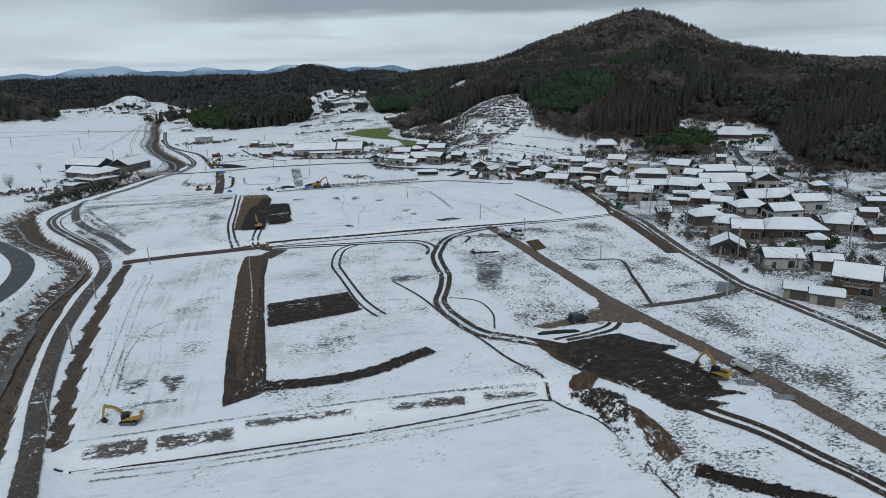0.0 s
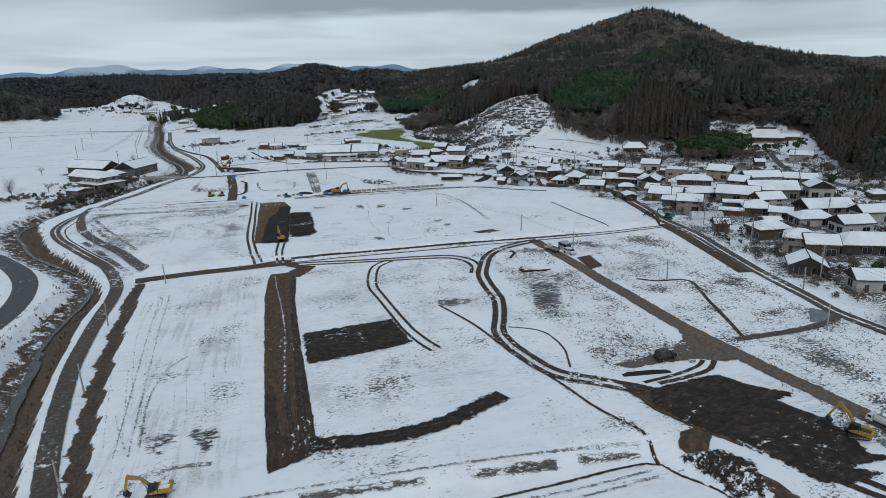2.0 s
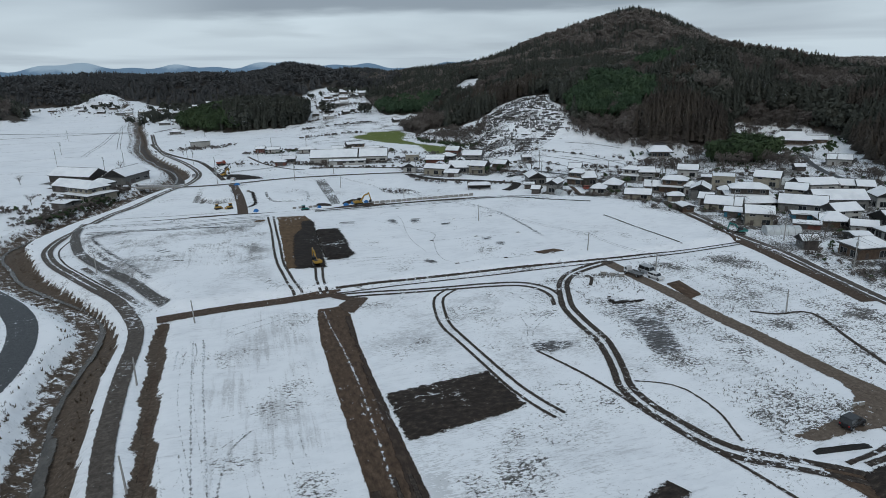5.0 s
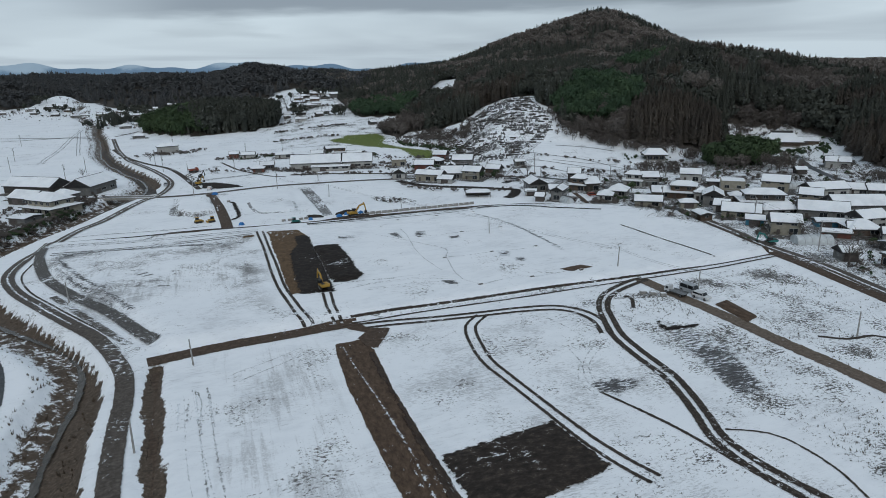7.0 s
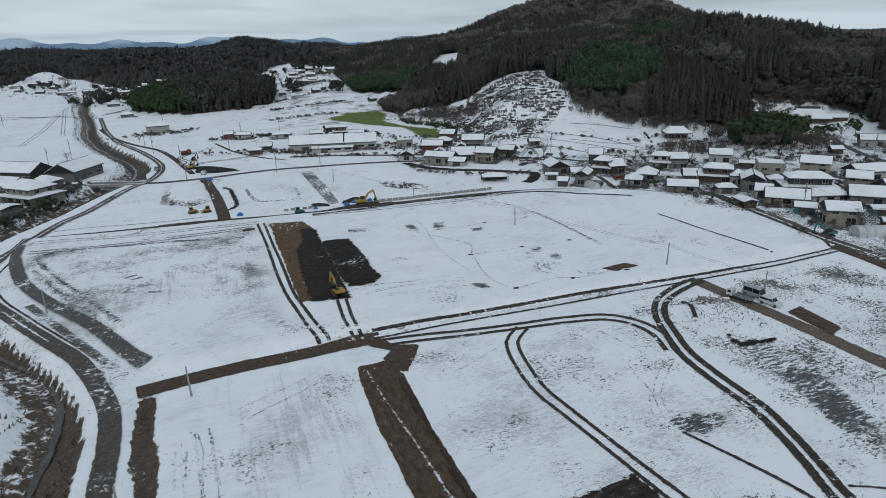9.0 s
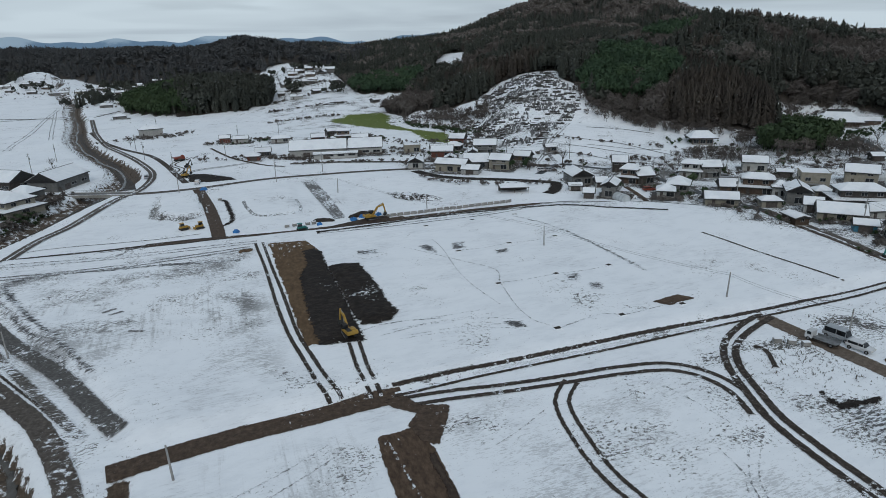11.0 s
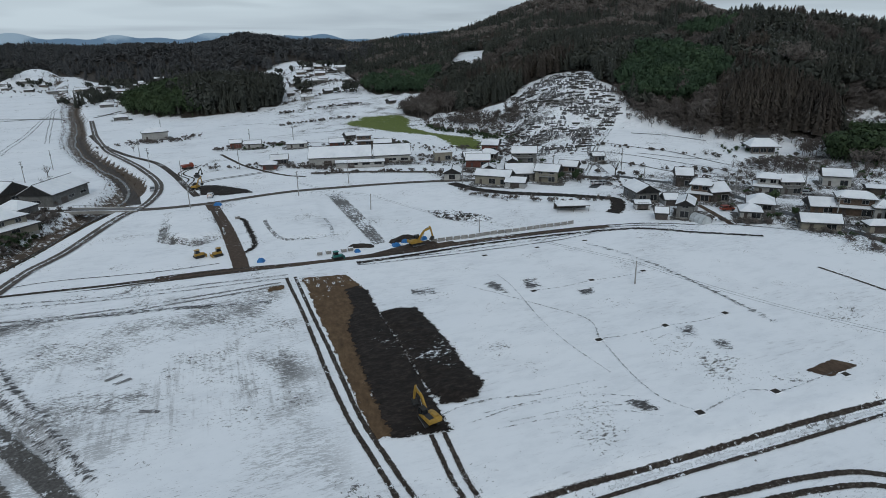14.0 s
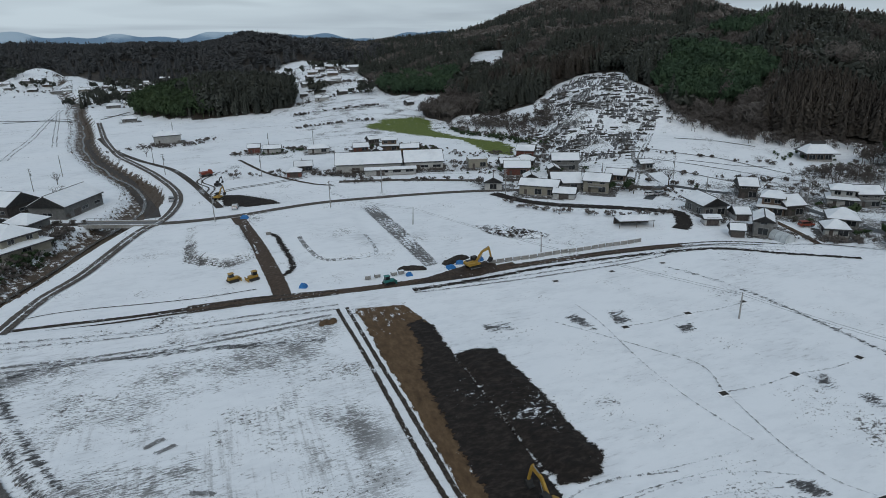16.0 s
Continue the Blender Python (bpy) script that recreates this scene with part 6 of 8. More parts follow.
V = "houses of the village"
for row in (
    (92.1, 276.8, 8.0, 4.4, 2, 'gable', 45, 'g'), (118.3, 308.2, 5.4, 7.0, 2, 'gable', -34, 'd'), (110.1, 290.3, 6.7, 8.0, 2, 'two', -51, 'n'), (113.1, 288.4, 6.0, 8.0, 1.5, 'gable', -11, 'd'),
    (107.5, 268.2, 5.4, 6.0, 1, 'hip', -40, 'w'), (118.0, 274.4, 7.2, 8.0, 1, 'hip', -46, 'g'), (135.6, 288.3, 7.5, 7.0, 2, 'two', -48, 'w'), (141.0, 285.3, 6.7, 7.0, 2, 'gable', -26, 'g'),
    (115.6, 252.8, 9.4, 6.0, 1, 'gable', -37, 'b'), (130.5, 265.0, 6.0, 7.0, 1, 'gable', -35, 'n'), (136.9, 259.2, 11, 8.0, 1, 'two', -45, 'n'), (163.9, 286.3, 8.4, 7.0, 1.6, 'gable', -42, 'w'),
    (139.8, 252.9, 4.8, 6.0, 1.5, 'hip', -41, 'w'), (138.0, 244.9, 9.0, 6.6, 2, 'gable', 48, 'g'), (133.0, 226.4, 11.7, 8.0, 1, 'gable', -46, 'b'), (157.2, 255.5, 8.6, 8.0, 2.7, 'flat', -41, 'b'),
    (178.2, 254.1, 9.6, 8.0, 2, 'gable', -52, 'b'), (150.2, 233.9, 15.6, 9.0, 2, 'two', -33, 'd'), (145.1, 223.1, 12.2, 6.0, 1, 'hip', -17, 'w'), (127.5, 204.2, 8.0, 7.0, 2, 'gable', -39, 'b'),
    (155.5, 214.4, 14.3, 9.0, 1.3, 'gable', -45, 'g'), (169, 213.5, 17, 10, 1.7, "gable", -24, 'g'), (168.4, 229.8, 7.1, 7.0, 2, 'gable', -52, 'b'), (185.1, 238.1, 14.7, 8.0, 1.5, 'gable', -15, 'w'),
    (147.0, 194.6, 8.5, 8.0, 1, 'hip', -28, 'n'), (199.3, 236.4, 6.7, 7.0, 1, 'gable', -35, 'w'), (203.8, 231.9, 5.9, 7.0, 1, 'gable', -35, 'g'), (248.4, 283.1, 10.2, 7.0, 1.5, 'gable', -45, 'w'),
    (117.5, 123.6, 8.5, 6.0, 1.4, 'gable', -25, 'w'), (113.1, 137.6, 7.0, 7.8, 1.2, 'gable', 54, 'd'), (125.8, 153.3, 7.5, 7.0, 2, 'hip', -45, 'b'), (127.9, 148.8, 7.8, 7.0, 1.6, 'gable', -30, 'n'),
    (141.5, 146.4, 16.5, 9.0, 1.3, 'hip', -25, 'd'), (127.5, 166.9, 9.5, 7.0, 1.5, 'hip', -8, 'n'), (153.8, 163.7, 9.3, 7.0, 1.6, 'gable', -9, 'w'), (171.8, 172.7, 10.5, 7.0, 1.6, 'gable', -13, 'w'),
    (160.5, 146.7, 10, 9.0, 1.2, 'hip', -40, 'g'), (153.9, 198.0, 8.9, 7.0, 2, 'gable', -8, 'w'), (147.6, 184.4, 6.6, 5.0, 1.2, 'gable', -44, 'w'), (186.5, 209, 8, 8.5, 1.9, "gable", 62, 'w'),
    (150.7, 175.1, 10.6, 7.0, 1.2, 'hip', -15, 'w'), (168.3, 188.2, 15.9, 9.0, 1, 'gable', -11, 'g'), (119.5, 103.5, 8.5, 8.0, 2, 'gable', -48, 'n'),
):
    house(*row, group=V, push=False, exact=True)
W = "houses along the valley road"
for row in (
    (49.6, 353.0, 7.0, 5.9, 1.3, 'gable', 65, 'w'), (60.4, 339.0, 12.7, 6.0, 1.5, 'gable', -42, 'b'), (72.7, 343.5, 9.9, 10.0, 1.2, 'gable', -24, 'g'), (80.1, 334.6, 8.3, 7.0, 2, 'gable', -44, 'b'),
    (68.1, 371.0, 9.5, 7.0, 1.4, 'gable', -26, 'r'), (79.6, 386.2, 7.6, 6.0, 1, 'hip', -37, 'd'), (87.6, 400.2, 7.4, 7.0, 1.6, 'gable', -37, 'r'), (89.5, 371.3, 10.1, 8.0, 2, 'gable', -27, 'g'),
    (96.1, 346.3, 6.9, 6.0, 1, 'gable', -45, 'n'), (93.4, 298.7, 10.0, 7.3, 1.5, 'gable', 78, 'g'),
):
    house(*row, group=W, push=False, exact=True)
for row in (
    (65.2, 331.1, 6.9, 5.0, 0.9, 'gable', -40, 'w'), (85.9, 288.6, 4.1, 4.0, 0.8, 'shed', -26, 'w'), (96.7, 289.1, 3.8, 5.0, 0.9, 'gable', -25, 'w'), (84.2, 277.5, 3.2, 4.0, 0.9, 'gable', -36, 'd'),
    (132.5, 234.7, 4.7, 6.0, 1.2, 'gable', -48, 'w'), (127.0, 214.8, 5.1, 4.0, 1, 'gable', -45, 't'), (146.7, 204.3, 8.7, 5.0, 0.8, 'shed', -34, 't'), (163.3, 272.0, 5.0, 5.0, 1, 'shed', -43, 'd'),
    (218.8, 277.9, 4.5, 4.0, 1, 'gable', -28, 'd'), (105.4, 104.5, 5.5, 5.0, 1, 'shed', -45, 'b'), (108.3, 100.1, 6, 5.0, 1, 'shed', -45, 'b'), (141.4, 136.4, 4.2, 4.0, 0.8, 'hip', -27, 'g'),
    (145.5, 194.9, 4.4, 5.0, 1, 'gable', -43, 'b'), (136.8, 194.4, 7.2, 4.0, 0.8, 'shed', -42, 'r'),
):
    house(*row, category="shed", group="sheds among the houses", push=False, exact=True)
for row in (
    (70, 380, 10, 7, 1, "gable", -15, "d"), (59, 387, 10, 7, 1.5, "flat", -12, "b"), (38, 442, 11, 8, 2, "two", -15, "n"), (45, 433, 11, 7, 1, "gable", -15, "o"), (25, 446, 9, 7, 1, "gable", -10, "r"), (36, 467, 7, 6, 1, "gable", 10, "d"), (6, 452, 13, 6, 1, "hip", -8, "w"),
    (-22, 464, 7, 6, 1.3, "gable", -8, "r"), (-14, 461, 10, 6, 1, "gable", -8, "w"), (-62, 518, 17, 9, 2, "hip", 8, "w"), (-90, 631, 12, 8, 1, "hip", 5, "g"), (-7, 411, 9, 7, 1, "gable", -8, "d"), (112, 350, 6, 5, 1, "gable", -15, "g"),
):
    house(*row, group=W)
FARH = "houses of the far hamlets"
for row in (
    (-132, 876, 14, 9, 1, "gable", 5, "g"), (-112, 744, 14, 9, 1, "hip", 8, "g"), (-101, 765, 13, 8, 1, "gable", -5, "w"), (-99, 814, 13, 9, 1, "gable", 5, "n"), (-92, 864, 15, 9, 2, "gable", 0, "w"), (-91, 950, 17, 9, 2, "gable", -5, "g"),
    (-118, 920, 14, 8, 1, "gable", 8, "w"), (-82, 803, 12, 8, 1, "gable", 12, "g"), (-70, 900, 13, 9, 1, "gable", -8, "n"), (83, 797, 16, 9, 1, "gable", -12, "w"), (62, 700, 15, 9, 1, "gable", -5, "g"), (42, 640, 13, 7, 1, "gable", -10, "w"),
    (44, 720, 12, 8, 1, "gable", 10, "g"), (97, 770, 15, 9, 2, "gable", -12, "g"), (70, 735, 12, 8, 1, "gable", -15, "n"), (60, 650, 9, 6, 1, "gable", 15, "d"), (95, 590, 8, 6, 1, "gable", 20, "d"),
    (-147, 1010, 14, 8, 1, "gable", 5, "d"), (-113, 993, 14, 9, 1, "gable", -5, "g"), (-98, 1003, 15, 8, 1.4, "gable", 8, "w"), (-139, 900, 13, 8, 1, "gable", 0, "d"), (-84, 1040, 15, 8, 1, "gable", 5, "g"), (-108, 1040, 14, 8, 1, "gable", -5, "w"), (-128, 1060, 15, 8, 1.4, "gable", 5, "n"),
    (47, 675, 12, 7, 1, "gable", -8, "d"), (66, 700, 11, 7, 1.4, "gable", -12, "w"), (100, 722, 12, 8, 1, "gable", -15, "n"), (96, 682, 10, 7, 1, "gable", 10, "d"), (86, 690, 10, 7, 1, "hip", -10, "g"), (58, 771, 12, 8, 1, "gable", -8, "n"),
    (-250, 1010, 14, 8, 1, "gable", 5, "w"), (-225, 1005, 14, 8, 1, "gable", -5, "g"), (-205, 995, 12, 8, 1, "gable", 0, "n"), (-185, 985, 13, 8, 1, "gable", 10, "w"), (-240, 985, 13, 8, 1, "gable", 0, "g"), (-165, 970, 15, 8, 1, "gable", 5, "b"), (-215, 970, 12, 7, 1, "gable", -8, "d"),
    (-190, 955, 14, 7, 1, "shed", 2, "g"), (-123, 828, 14, 8, 1, "gable", 10, "w"), (-111, 848, 12, 8, 1.4, "gable", -5, "g"), (-104, 905, 14, 8, 1, "gable", 8, "w"), (-108, 968, 14, 9, 1, "gable", 0, "g"), (-128, 850, 10, 7, 1, "shed", 5, "n"),
    (-96, 838, 11, 7, 1, "gable", 70, "d"), (-115, 890, 12, 8, 2, "gable", 0, "n"), (-78, 846, 12, 8, 1, "gable", -10, "w"), (56, 706, 18, 6, 1, "shed", -8, "w"), (78, 790, 12, 8, 1, "gable", -10, "n"), (84, 746, 11, 8, 1, "gable", 60, "g"),
    (66, 774, 12, 8, 1, "gable", -15, "d"), (52, 752, 9, 6, 1, "gable", 20, "g"), (90, 812, 14, 8, 1, "gable", -12, "w"), (72, 828, 12, 8, 1, "gable", -5, "g"), (34, 676, 8, 6, 1, "gable", -5, "d"), (-352, 1120, 14, 8, 1, "gable", 5, "g"), (-330, 1110, 12, 8, 1, "gable", -5, "w"), (-305, 1095, 14, 8, 1, "gable", 8, "n"),
):
    house(*row, group=FARH)
house(17, 396, 34, 17, 1.6, "gable", -14, "w", "long pale workshop hall with a snow-covered gabled roof", "workshop")
house(38, 391, 20, 17, 1.6, "gable", -14, "w", "white workshop hall with a snow-covered gabled roof", "workshop")
house(23, 389, 26, 5, 1.0, "shed", -14, "w", "low white lean-to annexe with a snowy roof", "annexe")


house(-110, 393, 34, 15, 1.7, "gable", -35, "d", "dark equipment barn with a snow-covered gabled roof", "barn", push=False)
house(-94.5, 343, 22, 16.5, 2, "two", -44, "b", "large two-storey farmhouse with tiered tiled roofs under snow", push=False)
house(-93.5, 361.5, 11, 10, 1.5, "hip", -30, "g", "grey farm annexe with a snow-covered hipped roof", "annexe", push=False)
house(-86.6, 382, 25, 15, 2.0, "gable", 65, "g", "long grey storage hall with a snow-covered roof", "storage hall", push=False)
house(-107, 366, 18, 12, 1.3, "gable", -40, "d", "dark farm outbuilding with a snowy roof", "outbuilding", push=False)
house(-99.5, 325.5, 10, 9, 1, "shed", -37, "g", "low grey shed with a snowy sheet roof", "shed", push=False)
house(275, 340, 18, 12, 1.25, "temple", -42, "n", "temple main hall with a broad snow-covered roof", "temple", push=False, exact=True)
house(243.5, 353, 7.5, 7, 1.5, "temple", -30, "n", "small temple pavilion with a snowy tiled roof", "pavilion", push=False, exact=True)
house(247, 327, 8.5, 5, 1, "hip", -30, "w", "white temple annexe with a snowy roof", "annexe", push=False, exact=True)
house(284, 330, 13, 8, 1, "gable", -40, "n", "brown temple side hall with a snowy roof", "side hall", push=False)
house(186, 339, 9, 8, 1.4, "temple", -28, "n", "old wooden shrine hall with a hipped snowy roof", "shrine", push=False, exact=True)

# ---- machines and vehicles ----
M_YELLOW = plain_mat("machine_yellow", (0.32, 0.19, 0.03), (0.43, 0.26, 0.05), 0.45, 2.0, 0, 0.4, 0.05)
M_RUBBER = plain_mat("rubber", (0.012, 0.012, 0.012), (0.03, 0.028, 0.026), 0.8, 4.0)
M_MACHINE = plain_mat("machine_black", (0.02, 0.02, 0.021), (0.04, 0.038, 0.036), 0.55, 3.0)
M_TEAL = plain_mat("machine_teal", (0.03, 0.16, 0.15), (0.045, 0.22, 0.20), 0.45, 2.0)
M_RED = plain_mat("machine_red", (0.20, 0.045, 0.028), (0.28, 0.065, 0.04), 0.5, 2.0)
M_BLUE = plain_mat("blue_tarpaulin", (0.02, 0.13, 0.36), (0.035, 0.20, 0.48), 0.5, 1.5)
M_CARWHITE = plain_mat("white_car_paint", (0.55, 0.56, 0.57), (0.64, 0.65, 0.66), 0.25, 2.0, 0, 0.5, 0.02)
M_CARSILVER = plain_mat("silver_car_paint", (0.34, 0.36, 0.38), (0.44, 0.46, 0.48), 0.3, 2.0, 0.3, 0.5, 0.02)
M_CARBLACK = plain_mat("black_car_paint", (0.010, 0.011, 0.013), (0.02, 0.021, 0.023), 0.25, 2.0, 0, 0.5, 0.02)
M_TANK = plain_mat("pale_tank", (0.45, 0.45, 0.42), (0.55, 0.55, 0.52), 0.4, 1.5)
M_WOOD = plain_mat("weathered_wood", (0.12, 0.10, 0.085), (0.20, 0.175, 0.15), 0.85, 3.0)
M_POLE = plain_mat("pole_concrete", (0.26, 0.255, 0.245), (0.36, 0.355, 0.34), 0.8, 2.0)
M_CABLE = plain_mat("cable", (0.05, 0.05, 0.05), (0.08, 0.08, 0.08), 0.6, 2.0)
M_LAMP = plain_mat("lamp_glass", (0.6, 0.58, 0.5), (0.7, 0.68, 0.6), 0.2, 2.0)
M_TAILLAMP = plain_mat("tail_lamp", (0.25, 0.02, 0.02), (0.35, 0.03, 0.03), 0.2, 2.0)
M_STONE = plain_mat("granite", (0.10, 0.10, 0.105), (0.21, 0.21, 0.21), 0.6, 4.0)


def prism(bm, outline, y0, y1):
    """Side outline in x, z drawn out across y."""
    n = len(outline)
    solid(bm, [(x, y0, z) for x, z in outline] + [(x, y1, z) for x, z in outline],
          [tuple(range(n)), tuple(range(2 * n - 1, n - 1, -1))] + [(i, i + n, (i + 1) % n + n, (i + 1) % n)[::1] for i in range(n)])
    bmesh.ops.recalc_face_normals(bm, faces=bm.faces)


def wheel(parent, x, y, r, w):
    bm = bmesh.new()
    rod(bm, (x, y - w / 2, r), (x, y + w / 2, r), r, r, 14)
    t = part("wheel", bm, M_RUBBER, parent)
    bm = bmesh.new()
    s = 1 if y > 0 else -1
    rod(bm, (x, y + s * (w / 2 - 0.02), r), (x, y + s * (w / 2 + 0.02), r), r * 0.55, r * 0.5, 10)
    part("rim", bm, M_STEEL, t)


def ground_at(x, y):
    return float(height(x, y))


def limb(bm, pts, w, h):
    """A box-section arm through side points (x, z)."""
    for (x0, z0), (x1, z1) in zip(pts[:-1], pts[1:]):
        d = Vector((x1 - x0, z1 - z0)).normalized()
        n = Vector((-d.y, d.x)) * h / 2
        solid(bm, [(x0 - n.x, -w, z0 - n.y), (x1 - n.x, -w, z1 - n.y), (x1 + n.x, -w, z1 + n.y), (x0 + n.x, -w, z0 + n.y),
                   (x0 - n.x, w, z0 - n.y), (x1 - n.x, w, z1 - n.y), (x1 + n.x, w, z1 + n.y), (x0 + n.x, w, z0 + n.y)],
              [(0, 1, 2, 3), (7, 6, 5, 4), (0, 4, 5, 1), (1, 5, 6, 2), (2, 6, 7, 3), (3, 7, 4, 0)])


def excavator(x, y, slew, tracks, paint, label, size=1.0, arm="down", snow=False, lift=0.0):
    """Crawler excavator: boom along its own +x, slewed over its tracks."""
    e = new("excavator")
    e.matrix_world = pose(x, y, ground_at(x, y) + 0.06 + lift, 0, 0, slew) @ Matrix.Scale(size, 4)
    tagged(e, label, "excavator", "excavators on the site")
    turn = radians(tracks - slew)
    c, s = math.cos(turn), math.sin(turn)
    for side in (-1, 1):
        bm = bmesh.new()
        y0 = side * 1.15
        prism(bm, [(-1.7, 0.0), (1.7, 0.0), (2.0, 0.25), (2.05, 0.5), (1.85, 0.8), (1.5, 0.92), (-1.5, 0.92), (-1.85, 0.8), (-2.05, 0.5), (-2.0, 0.25)], y0 - 0.3, y0 + 0.3)
        bmesh.ops.transform(bm, matrix=Matrix.Rotation(turn, 4, "Z"), verts=bm.verts)
        tr = part("crawler_track", bm, M_MACHINE, e)
        for k in range(-4, 5):
            bm = bmesh.new()
            rod(bm, (k * 0.42, y0 + side * 0.28, 0.42), (k * 0.42, y0 + side * 0.33, 0.42), 0.17, 0.17, 8)
            bmesh.ops.transform(bm, matrix=Matrix.Rotation(turn, 4, "Z"), verts=bm.verts)
            part("roller", bm, M_STEEL, tr)
    bm = bmesh.new()
    box(bm, -1.0, 1.0, -0.86, 0.86, 0.45, 0.95)
    rod(bm, (0, 0, 0.95), (0, 0, 1.1), 0.75, 0.75, 16)
    part("undercarriage", bm, M_MACHINE, e)
    bm = bmesh.new()
    prism(bm, [(-2.55, 1.12), (1.35, 1.12), (1.35, 1.5), (0.1, 2.0), (-2.45, 2.15), (-2.7, 1.95), (-2.75, 1.4)], -1.35, 1.35)
    bmesh.ops.bevel(bm, geom=bm.edges[:], offset=0.08, segments=1, affect="EDGES")
    body = part("body", bm, paint, e)
    bm = bmesh.new()
    box(bm, -2.0, -0.6, -0.95, -0.1, 2.0, 2.32)
    part("engine_cover", bm, paint if not snow else M_SNOW, body)
    bm = bmesh.new()
    box(bm, -2.35, -0.4, 0.15, 1.2, 2.08, 2.2)
    part("deck", bm, M_MACHINE if not snow else M_SNOW, body)
    bm = bmesh.new()
    prism(bm, [(-0.3, 1.3), (1.4, 1.3), (1.5, 1.9), (1.15, 2.95), (-0.3, 2.98)], 0.35, 1.32)
    cab = part("cab", bm, M_GLASS, e, "dark glazed cab")
    bm = bmesh.new()
    prism(bm, [(-0.35, 2.93), (1.2, 2.92), (1.15, 3.05), (-0.3, 3.07)], 0.3, 1.36)
    for px, pz in ((-0.32, 1.3), (0.45, 1.3), (1.42, 1.5)):
        box(bm, px - 0.04, px + 0.05, 0.30, 0.36, pz, 2.95)
        box(bm, px - 0.04, px + 0.05, 1.31, 1.37, pz, 2.95)
    part("cab_frame", bm, M_MACHINE, cab)
    path = {"down": [(0.6, 1.7), (2.6, 4.2), (4.9, 4.7)], "high": [(0.6, 1.7), (2.0, 4.4), (3.9, 5.8)]}[arm]
    tip = {"down": (5.6, 1.9), "high": (5.6, 2.4)}[arm]
    bm = bmesh.new()
    limb(bm, path, 0.2, 0.55)
    boom = part("boom", bm, paint, e)
    bm = bmesh.new()
    for sy in (-0.3, 0.3):
        rod(bm, (1.3, sy, 1.5), (2.5, sy, 3.6), 0.09, 0.07, 8)
    part("boom_cylinder", bm, M_STEEL, boom)
    bm = bmesh.new()
    limb(bm, [(path[-1][0] - 0.35, path[-1][1] + 0.55), path[-1], tip], 0.16, 0.42)
    stick = part("stick", bm, paint, e)
    bm = bmesh.new()
    rod(bm, (path[1][0] + 0.4, 0, path[1][1] + 0.5), (path[-1][0] - 0.35, 0, path[-1][1] + 0.5), 0.1, 0.07, 8)
    part("stick_cylinder", bm, M_STEEL, stick)
    bm = bmesh.new()
    tx, tz = tip
    prism(bm, [(tx - 0.2, tz + 0.1), (tx + 0.25, tz), (tx + 0.3, tz - 0.5), (tx - 0.1, tz - 1.0), (tx - 0.8, tz - 1.15), (tx - 1.05, tz - 0.75), (tx - 0.6, tz - 0.7)], -0.55, 0.55)
    part("bucket", bm, M_MACHINE, e)
    return e


def car(x, y, rot, paint, label, kind="car"):
    e = new("van" if kind == "van" else "car")
    e.matrix_world = pose(x, y, ground_at(x, y) + 0.1, 0, 0, rot)
    tagged(e, label, kind)
    L, hh, w = (2.35, 1.95, 0.88) if kind == "van" else (2.05, 1.55 if kind == "car" else 1.75, 0.84)
    bm = bmesh.new()
    prism(bm, [(-L, 0.35), (L - 0.1, 0.32), (L, 0.55), (L - 0.12, 0.82), (L - 0.9 if kind != "van" else L - 0.4, 0.98), (-L + 0.05, 1.0)], -w, w)
    bmesh.ops.bevel(bm, geom=bm.edges[:], offset=0.06, segments=1, affect="EDGES")
    body = part("body", bm, paint, e)
    bm = bmesh.new()
    f = L - 1.0 if kind != "van" else L - 0.55
    prism(bm, [(-L + 0.12, 0.96), (f, 0.96), (f - 0.55, hh - 0.08), (-L + 0.35, hh - 0.06)], -w + 0.06, w - 0.06)
    part("glazing", bm, M_GLASS, body)
    bm = bmesh.new()
    prism(bm, [(-L + 0.28, hh - 0.10), (f - 0.5, hh - 0.12), (f - 0.75, hh), (-L + 0.5, hh + 0.02)], -w + 0.05, w - 0.05)
    for px in (-L + 0.28, -0.1, f - 0.35):
        for sy in (-w + 0.045, w - 0.085):
            box(bm, px - 0.05, px + 0.05, sy, sy + 0.04, 0.95, hh - 0.06)
    part("roof", bm, paint, body)
    for sx in (-L + 0.75, L - 0.75):
        for sy in (-w + 0.02, w - 0.02):
            wheel(e, sx, sy, 0.32, 0.2)
    for sy in (-w + 0.2, w - 0.2):
        bm = bmesh.new()
        box(bm, L - 0.08, L + 0.01, sy - 0.15, sy + 0.15, 0.6, 0.75)
        part("headlight", bm, M_LAMP, e)
        bm = bmesh.new()
        box(bm, -L - 0.02, -L + 0.06, sy - 0.1, sy + 0.1, 0.7, 0.92)
        part("tail_light", bm, M_TAILLAMP, e)
    return e


